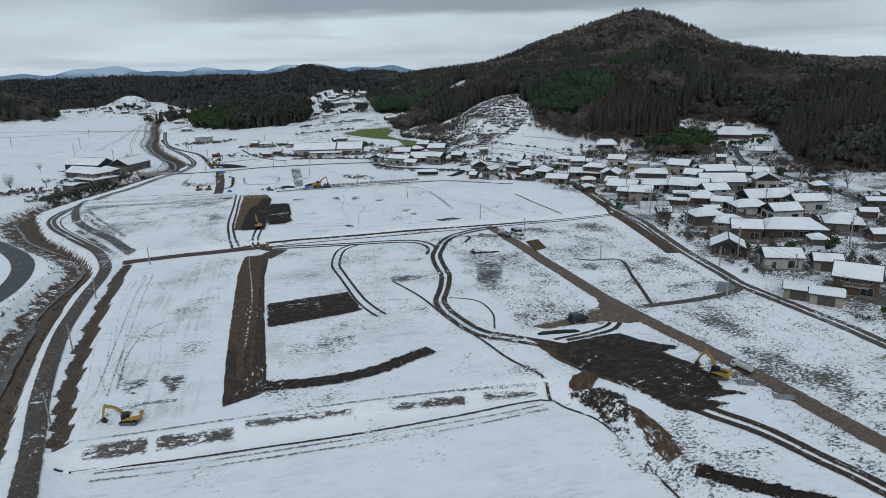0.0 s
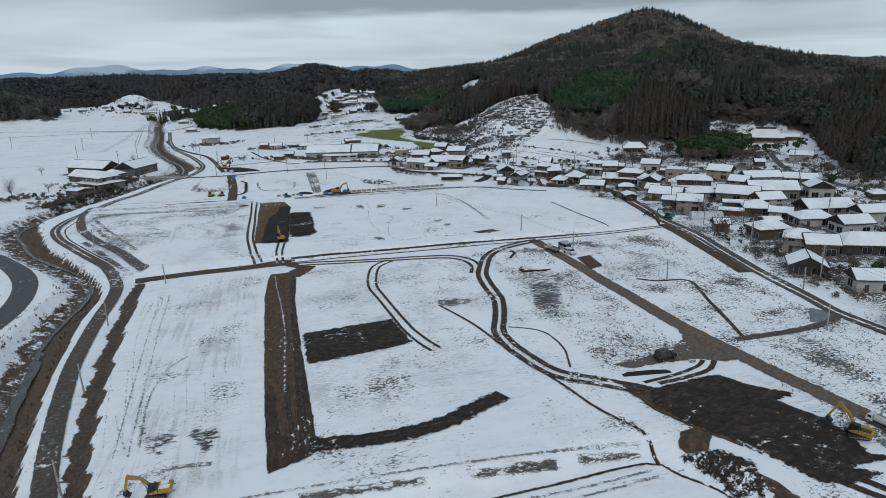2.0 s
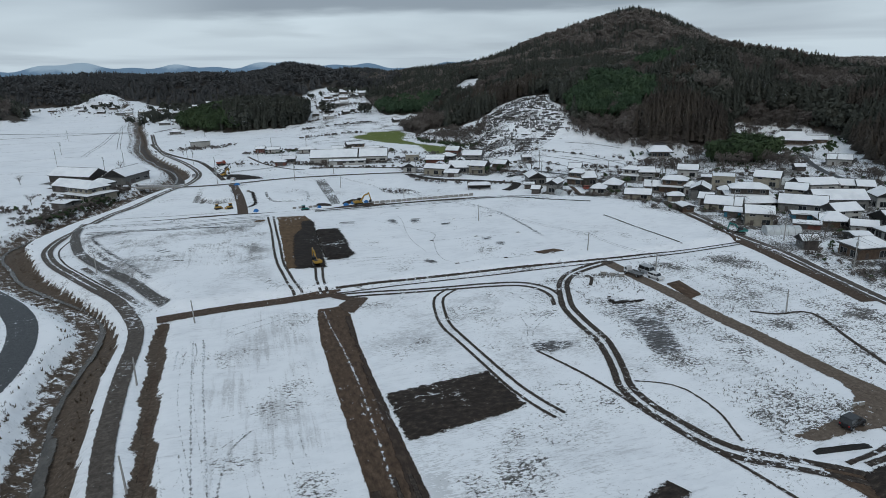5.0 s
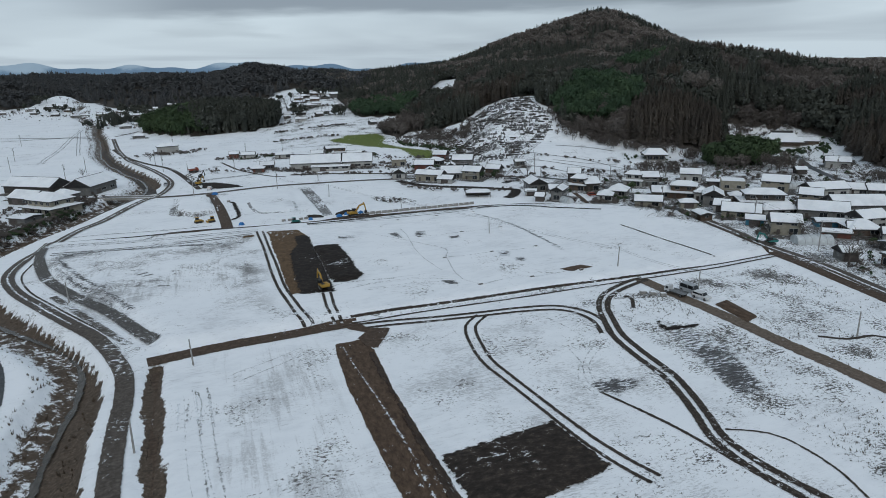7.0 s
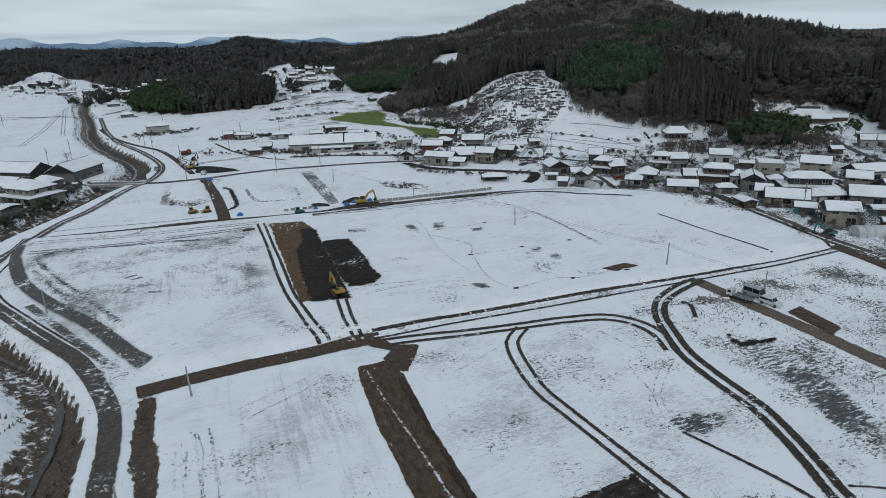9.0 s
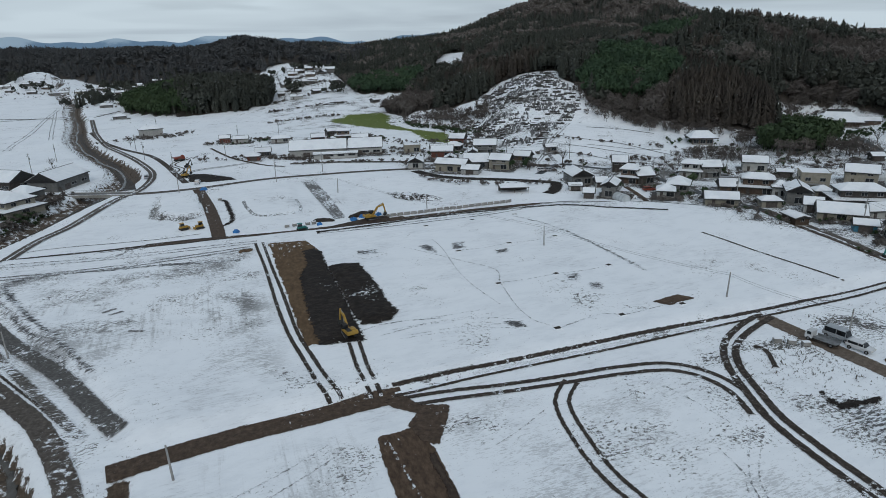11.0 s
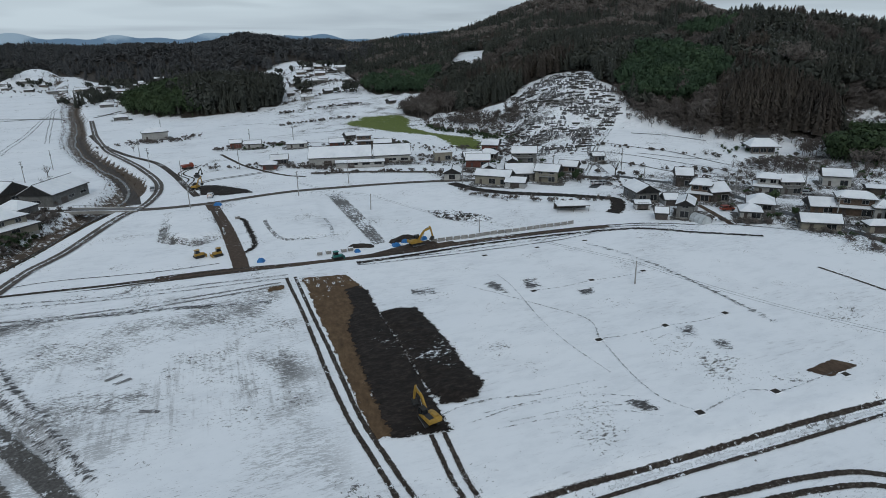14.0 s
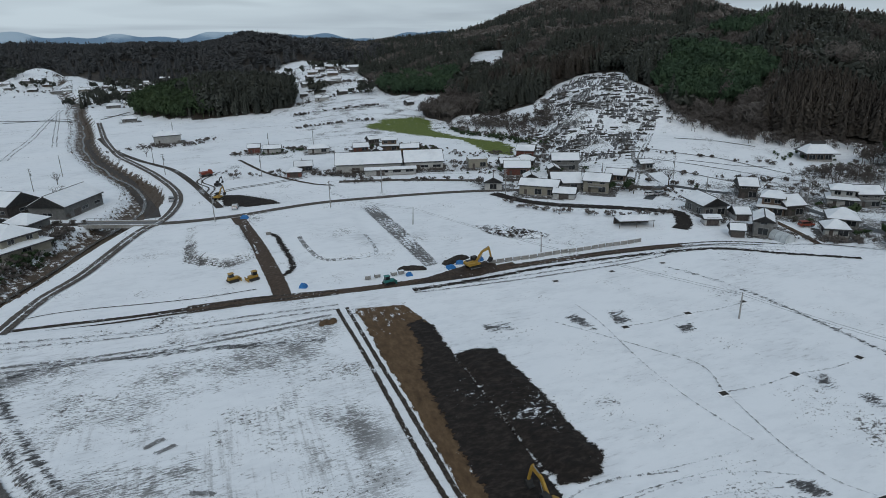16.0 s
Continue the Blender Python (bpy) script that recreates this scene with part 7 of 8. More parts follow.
def tanker(x, y, rot, bodymat, label, flat=False):
    e = new("truck")
    e.matrix_world = pose(x, y, ground_at(x, y) + 0.1, 0, 0, rot) @ Matrix.Scale(0.8 if flat else 0.58, 4)
    tagged(e, label, "truck")
    bm = bmesh.new()
    box(bm, -3.2, 2.0, -0.45, 0.45, 0.55, 0.85)
    part("chassis", bm, M_MACHINE, e)
    bm = bmesh.new()
    prism(bm, [(1.7, 0.6), (3.25, 0.55), (3.3, 1.4), (3.0, 2.3), (1.7, 2.35)], -1.0, 1.0)
    bmesh.ops.bevel(bm, geom=bm.edges[:], offset=0.07, segments=1, affect="EDGES")
    cab = part("cab", bm, M_CARWHITE, e)
    bm = bmesh.new()
    prism(bm, [(3.24, 1.45), (3.32, 1.42), (3.04, 2.2), (2.96, 2.2)], -0.9, 0.9)
    box(bm, 2.0, 2.85, -1.02, -0.99, 1.45, 2.1)
    box(bm, 2.0, 2.85, 0.99, 1.02, 1.45, 2.1)
    part("windscreen", bm, M_GLASS, cab)
    bm = bmesh.new()
    if flat:
        box(bm, -3.2, 1.5, -1.05, 1.05, 0.9, 1.05)
        for sy in (-1.05, 1.0):
            box(bm, -3.2, 1.5, sy, sy + 0.05, 1.05, 1.5)
        part("cargo_bed", bm, bodymat, e)
    else:
        rod(bm, (-3.2, 0, 1.75), (1.45, 0, 1.75), 0.98, 0.98, 18)
        part("tank", bm, bodymat, e, "pale cylindrical tank")
        bm = bmesh.new()
        box(bm, -2.9, 1.2, -0.25, 0.25, 2.7, 2.8)
        part("walkway", bm, M_STEEL, e)
    for sx in (-2.4, -1.5, 2.45) if not flat else (-2.1, 2.45):
        for sy in (-0.88, 0.88):
            wheel(e, sx, sy, 0.45, 0.26)
    return e


excavator(-26.8, 92, 178, 165, M_YELLOW, "parked yellow crawler excavator with snow on its deck", 0.66, snow=True)
excavator(64.9, 77.8, 118, 150, M_YELLOW, "yellow crawler excavator working in black soil", 0.68, "high", lift=0.2)
excavator(-11.6, 207.4, 100, 92, M_YELLOW, "yellow crawler excavator stripping topsoil from the field", 0.74)
excavator(12.0, 283.0, 12, 5, M_YELLOW, "yellow crawler excavator beside the trench works", 0.85, "down", lift=0.2)
excavator(114.0, 196.5, 160, 150, M_TEAL, "small teal crawler excavator beside the village road", 0.7)
excavator(-41.0, 378.0, 60, 60, M_YELLOW, "small yellow excavator on the construction track", 0.75)
excavator(-40.5, 400.0, 60, 20, M_MACHINE, "small dark excavator in the snow", 0.6)
car(53.8, 106.3, 12, M_CARBLACK, "black off-road car parked on the gravel yard", "off-road car")
car(66.6, 174.6, -78, M_CARSILVER, "silver van parked beside the haul road", "van")
car(66.0, 170.2, -76, M_CARWHITE, "white hatchback parked beside the haul road", "car")
tanker(62.6, 174.4, 104, M_STEEL, "small grey flatbed truck on the haul road", True)
tanker(70.3, 79, 100, M_TANK, "pale tanker truck on the haul road")
for cx, cy, cr, mt, lb in ((92, 322, 10, M_CARWHITE, "white car parked by the valley road"), (95, 321, 10, M_CARSILVER, "silver car parked by the valley road"), (-56, 383, 95, M_CARSILVER, "silver car on the river road"), (-36.5, 363, 80, M_CARWHITE, "white car at the junction"),
                           (103, 296, -20, M_CARWHITE, "white car beside the village house"), (144, 280, -30, M_CARSILVER, "silver car before a village house"), (236, 292, 50, M_CARBLACK, "black car on the temple lane"), (107, 276, -15, M_RED, "red car in a village yard")):
    car(cx, cy, cr, mt, lb)


def compactor(x, y, rot, paint, label):
    e = new("bulldozer")
    e.matrix_world = pose(x, y, ground_at(x, y) + 0.05, 0, 0, rot) @ Matrix.Scale(0.78, 4)
    tagged(e, label, "bulldozer")
    for s in (-0.85, 0.85):
        bm = bmesh.new()
        prism(bm, [(-1.3, 0), (1.3, 0), (1.6, 0.35), (1.3, 0.75), (-1.3, 0.75), (-1.6, 0.35)], s - 0.24, s + 0.24)
        part("crawler_track", bm, M_MACHINE, e)
    bm = bmesh.new()
    prism(bm, [(-1.3, 0.6), (1.5, 0.6), (1.5, 1.35), (0.3, 1.5), (-1.3, 1.5)], -0.6, 0.6)
    part("body", bm, paint, e)
    bm = bmesh.new()
    prism(bm, [(-1.1, 1.5), (0.3, 1.5), (0.2, 2.5), (-1.0, 2.5)], -0.6, 0.6)
    cab = part("cab", bm, M_GLASS, e)
    bm = bmesh.new()
    box(bm, -1.2, 0.4, -0.7, 0.7, 2.5, 2.62)
    part("cab_roof", bm, paint, cab)
    bm = bmesh.new()
    prism(bm, [(1.9, 0.05), (2.1, 0.15), (2.0, 0.6), (2.15, 1.0), (1.95, 1.0)], -1.4, 1.4)
    part("blade", bm, paint, e)


compactor(-40.6, 296.6, 20, M_YELLOW, "small yellow bulldozer parked on the snow")
compactor(-36.2, 296.0, 200, M_YELLOW, "small yellow bulldozer parked by the side road")
compactor(-9.0, 281.5, 10, M_TEAL, "small dark green bulldozer at the trench works")


def dumper(x, y, rot, paint, label):
    e = new("crawler_dumper")
    e.matrix_world = pose(x, y, ground_at(x, y) + 0.05, 0, 0, rot)
    tagged(e, label, "dumper")
    for s in (-0.9, 0.9):
        bm = bmesh.new()
        prism(bm, [(-2.0, 0), (2.0, 0), (2.3, 0.4), (2.0, 0.8), (-2.0, 0.8), (-2.3, 0.4)], s - 0.28, s + 0.28)
        part("crawler_track", bm, M_MACHINE, e)
    bm = bmesh.new()
    prism(bm, [(-2.4, 1.5), (-2.0, 0.95), (0.9, 0.95), (1.1, 1.9), (-2.5, 1.8)], -1.2, 1.2)
    part("skip", bm, paint, e)
    bm = bmesh.new()
    prism(bm, [(1.2, 0.85), (2.5, 0.85), (2.5, 1.6), (2.1, 2.5), (1.3, 2.5)], -0.9, 0.9)
    part("cab", bm, paint, e)


dumper(-44.5, 421, 20, M_RED, "orange-red crawler dumper parked in the snow")


# ---- poles and cables ----
def pole_proto(name, h, arms, label, mat):
    e = new(name)
    tagged(e, label, "pole", "poles")
    bm = bmesh.new()
    rod(bm, (0, 0, -0.5), (0, 0, h), 0.17, 0.11, 8)
    part("post", bm, mat, e)
    for k in range(arms):
        z = h - 0.4 - 0.8 * k
        bm = bmesh.new()
        box(bm, -0.8, 0.8, -0.05, 0.05, z, z + 0.1)
        a = part("crossarm", bm, M_STEEL, e)
        for px in (-0.7, 0, 0.7):
            bm = bmesh.new()
            rod(bm, (px, 0, z + 0.1), (px, 0, z + 0.3), 0.06, 0.04, 6)
            part("insulator", bm, M_CARWHITE, a)
    if arms > 1:
        bm = bmesh.new()
        rod(bm, (0.35, 0, h - 2.8), (0.35, 0, h - 1.9), 0.26, 0.26, 10)
        part("transformer", bm, M_STEEL, e)
    return e


def stand_poles():
    tall = pole_proto("utility_pole", 8.6, 2, "grey concrete utility pole with crossarms", M_POLE)
    small = pole_proto("field_pole", 5.2, 0, "slim bare post standing in the snow", M_POLE)
    spots = [(-87, 382), (-104, 420), (-99, 446), (-43, 350), (-46, 392), (-60, 432), (-66, 462), (-24, 410), (-8, 352), (12, 363), (50, 344), (84, 338), (113, 336), (100, 306), (118, 288), (126, 292), (150, 286), (121, 252),
             (128, 216), (120, 186), (116, 160), (112, 132), (107, 108), (106, 84), (148, 132), (160, 178), (186, 176), (200, 205), (232, 270), (-15, 470), (8, 480), (-60, 540), (-150, 520), (-170, 620), (-140, 470), (-210, 560)]
    for i, (x, y) in enumerate(spots):
        m = pose(x, y, ground_at(x, y), 0, 0, 20 + 37 * i % 90)
        o = tall if i == 0 else copy_thing(tall, m)
        o.matrix_world = m
    low = [(60.8, 194), (44.4, 237), (10, 322.5), (78.4, 143), (68.9, 174.4), (-43.8, 124), (-47.2, 154), (-40, 180), (-68, 225.5), (-39, 96), (103.5, 128), (30, 284), (90, 108)]
    for i, (x, y) in enumerate(low):
        m = pose(x, y, ground_at(x, y), 2 * math.sin(i), 2 * math.cos(3 * i), 0)
        o = small if i == 0 else copy_thing(small, m)
        o.matrix_world = m


stand_poles()


def tube(bm, pts, r, n=4):
    """One closed tube through points."""
    rings = []
    for k, p in enumerate(pts):
        d = (pts[min(k + 1, len(pts) - 1)] - pts[max(k - 1, 0)]).normalized()
        u = d.orthogonal().normalized()
        v = d.cross(u)
        rings.append([bm.verts.new(p + (u * math.cos(2 * math.pi * i / n) + v * math.sin(2 * math.pi * i / n)) * r) for i in range(n)])
    for a, b in zip(rings[:-1], rings[1:]):
        for i in range(n):
            bm.faces.new((a[i], a[(i + 1) % n], b[(i + 1) % n], b[i]))
    bm.faces.new(rings[0][::-1])
    bm.faces.new(rings[-1])


def cable(p, q, sag, r=0.022):
    n = 12
    bm = bmesh.new()
    tube(bm, [Vector(p).lerp(Vector(q), k / n) - Vector((0, 0, sag * 4 * (k / n) * (1 - k / n))) for k in range(n + 1)], r)
    ob = part("power_cable", bm, M_CABLE, None, "dark power cable slung between poles")
    tagged(ob, "", "cable", "cables")


def top(x, y, h):
    return (x, y, ground_at(x, y) + h)


for a, b in (((60.8, 194), (44.4, 237)), ((44.4, 237), (10, 322.5)), ((60.8, 194), (68.9, 174.4)), ((68.9, 174.4), (78.4, 143)), ((10, 322.5), (-8, 352))):
    for dz in (0.1, 0.5):
        cable(top(*a, 5.1 - dz), top(*b, 5.1 - dz), 0.8)
for a, b in (((121, 252), (128, 216)), ((128, 216), (120, 186)), ((120, 186), (116, 160)), ((116, 160), (112, 132)), ((112, 132), (107, 108)), ((107, 108), (106, 84)), ((84, 338), (113, 336)), ((50, 344), (84, 338)), ((12, 363), (50, 344)), ((-8, 352), (12, 363))):
    cable(top(*a, 8.3), top(*b, 8.3), 0.6)
    cable(top(*a, 7.5), top(*b, 7.5), 0.6)


# ---- test pits, barriers and site clutter ----
def test_pit(x, y, rot):
    e = new("test_pit")
    e.matrix_world = pose(x, y, ground_at(x, y), 0, 0, rot)
    tagged(e, "small square test pit dug through the snow", "pit", "test pits in the upper field")
    bm = bmesh.new()
    box(bm, -0.65, 0.65, -0.55, 0.55, 0.02, 0.09)
    part("pit_floor", bm, M_CLOD, e, "dark wet earth")
    bm = bmesh.new()
    for s in (-1, 1):
        box(bm, -0.75, 0.75, s * 0.62 - 0.09, s * 0.62 + 0.09, 0.0, 0.2)
        box(bm, s * 0.72 - 0.09, s * 0.72 + 0.09, -0.6, 0.6, 0.0, 0.19)
    bmesh.ops.bevel(bm, geom=bm.edges[:], offset=0.05, segments=1, affect="EDGES")
    part("snow_rim", bm, M_SNOW, e)


M_CLOD = plain_mat("wet_clods", (0.02, 0.017, 0.015), (0.06, 0.05, 0.042), 0.85, 3.0, bump=0.5)
for gx in (23.2, 37.2, 50.6):
    for gy in (195, 218.5, 242, 265.5):
        test_pit(gx + random.uniform(-0.3, 0.3), gy + random.uniform(-0.3, 0.3), random.uniform(-12, 12))


def block_barrier(x, y, rot, size=1.0):
    e = new("concrete_barrier")
    e.matrix_world = pose(x, y, ground_at(x, y) + (0.06 if size < 1 else 0), 0, 0, rot) @ Matrix.Scale(size, 4)
    tagged(e, "pale precast concrete channel block with snow on top", "barrier", "row of concrete blocks")
    bm = bmesh.new()
    prism(bm, [(-0.7, 0), (0.7, 0), (0.7, 0.25), (-0.45, 0.25), (-0.5, 1.0), (-0.7, 1.0)], -0.9, 0.9)
    part("block", bm, M_CONCRETE, e)
    bm = bmesh.new()
    box(bm, -0.72, -0.46, -0.85, 0.85, 1.0, 1.12)
    box(bm, -0.4, 0.66, -0.85, 0.85, 0.25, 0.36)
    part("snow_cover", bm, M_SNOW, e)


for i in range(20):
    block_barrier(17 + i * 2.15, 284.6 - 0.03 * i + 0.15 * math.sin(i), 90 + random.uniform(-5, 5))


for bx, by, br in ((58.8, 110.6, 94), (60.2, 110.5, 87), (57.6, 104.0, 80)):
    block_barrier(bx, by, br, 0.55)


def tarp_heap(x, y, w, d, h, mat, label, category="tarpaulin", seed=0):
    """A lumpy covered heap."""
    rng = random.Random(seed + int(x * 7))
    bm = bmesh.new()
    n = 9
    vs = [[None] * n for _ in range(n)]
    for i in range(n):
        for j in range(n):
            u, v = i / (n - 1) * 2 - 1, j / (n - 1) * 2 - 1
            r = max(abs(u), abs(v))
            vs[i][j] = bm.verts.new((u * w / 2, v * d / 2, -0.1 if r > 0.99 else h * (1 - r ** 3) * rng.uniform(0.75, 1.1)))
    for i in range(n - 1):
        for j in range(n - 1):
            bm.faces.new((vs[i][j], vs[i + 1][j], vs[i + 1][j + 1], vs[i][j + 1]))
    me = bpy.data.meshes.new(category)
    bm.to_mesh(me)
    bm.free()
    me.materials.append(mat)
    ob = new(category.replace(" ", "_"), me)
    ob.matrix_world = pose(x, y, ground_at(x, y) + 0.02, 0, 0, rng.uniform(-25, 25))
    tagged(ob, label, category)


for i, (bx, by, bw, bh) in enumerate(((-26.5, 287.2, 1.8, 1.0), (-3.2, 284.8, 1.6, 0.8), (7.2, 285.6, 2.2, 0.9), (10.2, 287.6, 2.0, 0.8), (15.4, 287.6, 1.8, 0.9), (-34.6, 350, 2.6, 1.0))):
    tarp_heap(bx, by, bw, bw * 0.8, bh, M_BLUE, "bright blue tarpaulin bundle on the site", seed=i)
tarp_heap(-1.5, 288.2, 7, 1.6, 0.9, M_CLOD, "spoil heap along the trench edge", "spoil mound")
tarp_heap(10.0, 289.5, 8, 2.2, 1.2, M_CLOD, "spoil heap along the trench edge", "spoil mound")
patch("rubble_mound", [(25.5, 314.5), (30.6, 312), (36, 305.5), (40.8, 298.6), (38, 295.8), (30, 299.6), (26, 306)], M_CLODMIX, 0.07, "rubble mound patched with snow", "mound", cell=0.5, heap=0.8)


tarp_heap(48.0, 102.5, 8.8, 1.0, 0.55, M_RUBBER, "long black silage bag half covered with snow", "silage bag")


def pallet_crate(x, y, rot, mat, label):
    e = new("storage_crate")
    e.matrix_world = pose(x, y, ground_at(x, y) + 0.06, 0, 0, rot) @ Matrix.Scale(0.75, 4)
    tagged(e, label, "crate", "crates at the trench works")
    bm = bmesh.new()
    box(bm, -0.85, 0.85, -0.55, 0.55, 0.1, 1.0)
    part("body", bm, mat, e)
    for k in (-0.6, 0.0, 0.6):
        bm = bmesh.new()
        box(bm, k - 0.08, k + 0.08, -0.58, 0.58, 0.0, 0.1)
        part("runner", bm, M_WOOD, e)
    bm = bmesh.new()
    box(bm, -0.8, 0.8, -0.5, 0.5, 1.0, 1.1)
    part("snow_cover", bm, M_SNOW, e)


for i, (cx, cy) in enumerate(((-12.4, 286.3), (-10.2, 286.4), (-6.4, 286.2), (-4.6, 286.4), (56, 177.6), (57.8, 176.2), (59.4, 174.8), (-29.5, 330))):
    pallet_crate(cx, cy, random.uniform(-15, 15) + (-35 if 170 < cy < 180 else 0), M_CONCRETE, "grey site crate on a pallet")


def steel_plate(x, y, rot):
    e = new("steel_plate")
    e.matrix_world = pose(x, y, ground_at(x, y) + 0.15, 0, 0, rot)
    tagged(e, "grey steel road plate lying on mud", "steel plate", "road plates")
    bm = bmesh.new()
    box(bm, -1.5, 1.5, -0.75, 0.75, 0, 0.05)
    part("plate", bm, M_STEEL, e)
    for s in (-1.2, 1.2):
        bm = bmesh.new()
        rod(bm, (s, 0, 0.05), (s, 0, 0.12), 0.07, 0.07, 8)
        part("lifting_eye", bm, M_MACHINE, e)


steel_plate(68.2, 75.2, -30)
steel_plate(70.4, 69.8, -30)
steel_plate(66.9, 79.8, -40)


def shelter(x, y, w, d, rot):
    e = new("snow_shelter")
    e.matrix_world = pose(x, y, ground_at(x, y), 0, 0, rot)
    tagged(e, "low open shelter heaped with snow", "shelter")
    bm = bmesh.new()
    for sx in (-w / 2 + 0.3, 0, w / 2 - 0.3):
        for sy in (-d / 2 + 0.3, d / 2 - 0.3):
            rod(bm, (sx, sy, -0.2), (sx, sy, 1.8), 0.08, 0.08, 6)
    part("post_frame", bm, M_WOOD, e)
    bm = bmesh.new()
    box(bm, -w / 2, w / 2, d / 2 - 0.1, d / 2, 0, 1.8)
    part("back_wall", bm, M_DOOR, e)
    bm = bmesh.new()
    roof_shell(bm, w / 2, d / 2, w / 2 - 1.5, 1.8, 0.9, 0.15)
    rf = part("roof", bm, M_TILE, e)
    bm = bmesh.new()
    roof_shell(bm, w / 2 - 0.1, d / 2 - 0.1, w / 2 - 1.5, 1.96, 0.9, 0.25)
    part("snow_cover", bm, M_SNOW, rf)


shelter(66, 296, 10, 5, -18)


def tunnel(x, y, w, l, h, rot, label):
    """Vinyl greenhouse tunnel over hoops."""
    e = new("greenhouse_tunnel")
    e.matrix_world = pose(x, y, ground_at(x, y), 0, 0, rot)
    tagged(e, label, "greenhouse", "greenhouses")
    n = 10
    arc = [(-w / 2 * math.cos(math.pi * k / n), h * math.sin(math.pi * k / n) ** 0.8) for k in range(n + 1)]
    bm = bmesh.new()
    prism(bm, arc, -l / 2, l / 2)
    part("cover", bm, M_VINYL, e)
    m = max(4, int(l / 1.5))
    for q in range(m):
        bm = bmesh.new()
        yy = -l / 2 + l * q / (m - 1)
        tube(bm, [Vector((a * 1.01, yy, c * 1.01)) for a, c in arc], 0.04)
        part("hoop", bm, M_STEEL, e)


tunnel(126, 193, 5, 10, 2.3, 66, "translucent vinyl greenhouse tunnel")
tunnel(196, 250, 6, 24, 2.6, 62, "long translucent vinyl greenhouse tunnel")
tunnel(206, 244, 6, 24, 2.6, 62, "long translucent vinyl greenhouse tunnel")
tunnel(91.5, 270, 3.4, 5, 2.2, 0, "small grey vinyl tunnel shed")
tarp_heap(212, 205, 8, 4, 1.0, M_BLUE, "blue tarpaulin spread over snowy frames")


def bridge():
    e = new("bridge")
    p, q = Vector((-80, 363.4, 0)), Vector((-58, 354.4, 0))
    L = (q - p).length
    e.matrix_world = pose((p.x + q.x) / 2, (p.y + q.y) / 2, 0.15, 0, 0, math.degrees(math.atan2(q.y - p.y, q.x - p.x)))
    tagged(e, "small concrete road bridge over the river", "bridge")
    bm = bmesh.new()
    box(bm, -L / 2, L / 2, -2.3, 2.3, -0.7, 0.0)
    part("deck", bm, M_CONCRETE, e)
    bm = bmesh.new()
    box(bm, -L / 2, L / 2, -1.8, 1.8, 0.005, 0.06)
    part("road_surface", bm, M_STONE, e)
    for s in (-2.3, 2.1):
        bm = bmesh.new()
        box(bm, -L / 2, L / 2, s, s + 0.2, 0.0, 0.35)
        k = part("kerb", bm, M_CONCRETE, e)
        bm = bmesh.new()
        box(bm, -L / 2, L / 2, s + 0.02, s + 0.18, 0.35, 0.45)
        part("snow_cover", bm, M_SNOW, k)
        for i in range(12):
            bm = bmesh.new()
            u = -L / 2 + 0.5 + i * (L - 1) / 11
            rod(bm, (u, s + 0.1, 0.35), (u, s + 0.1, 1.1), 0.05, 0.05, 6)
            part("rail_post", bm, M_STEEL, e)
        bm = bmesh.new()
        rod(bm, (-L / 2, s + 0.1, 1.1), (L / 2, s + 0.1, 1.1), 0.05, 0.05, 6)
        part("handrail", bm, M_STEEL, e)
    for u in (-L / 2 + 1, L / 2 - 1):
        bm = bmesh.new()
        box(bm, u - 0.8, u + 0.8, -2.4, 2.4, -4.2, -0.7)
        part("abutment", bm, M_CONCRETE, e)


bridge()


# ---- single trees ----
def tree_mesh(seed, h):
    rng = np.random.default_rng(seed)
    bm, tw = bmesh.new(), bmesh.new()
    rod(bm, (0, 0, -0.3), (0, 0, h * 0.4), 0.035 * h, 0.022 * h, 7)
    for _ in range(9):
        a, z0 = rng.uniform(0, 6.28), rng.uniform(0.22, 0.4) * h
        p = Vector((0, 0, z0))
        q = p + Vector((math.cos(a) * h * rng.uniform(0.2, 0.38), math.sin(a) * h * rng.uniform(0.2, 0.38), h * rng.uniform(0.22, 0.5)))
        rod(bm, p, q, 0.014 * h, 0.005 * h, 5)
        for _ in range(7):
            s = p.lerp(q, rng.uniform(0.35, 1))
            e = s + Vector((rng.normal(0, 0.1) * h, rng.normal(0, 0.1) * h, rng.uniform(0.03, 0.2) * h))
            rod(tw, s, e, 0.0042 * h, 0.002 * h, 3)
            for _ in range(3):
                f = s.lerp(e, rng.uniform(0.4, 1))
                rod(tw, f, f + Vector((rng.normal(0, 0.05) * h, rng.normal(0, 0.05) * h, rng.uniform(0.0, 0.09) * h)), 0.003 * h, 0.0015 * h, 3)
    return bm, tw


def bare_tree(seed, h):
    e = new("bare_tree")
    tagged(e, "leafless grey-brown tree with fine twigs", "tree", "bare trees")
    bm, tw = tree_mesh(seed, h)
    part("trunk", bm, M_TWIG, e)
    part("crown", tw, M_TWIG, e)
    return e


def pine_tree(seed):
    e = new("garden_pine")
    tagged(e, "dark evergreen garden tree", "tree", "garden evergreens")
    rng = np.random.default_rng(seed)
    bm = bmesh.new()
    rod(bm, (0, 0, -0.3), (0.1, 0, 3.6), 0.16, 0.07, 7)
    part("trunk", bm, M_WOOD, e)
    tv, tt = crown_template(rng, 150, 0.7, 0.13)
    bm = bmesh.new()
    vs = [bm.verts.new((x * 3.6, y * 3.6, z * 4.6)) for x, y, z in tv]
    for t in tt:
        bm.faces.new([vs[i] for i in t])
    part("crown", bm, M_LEAF, e)
    return e


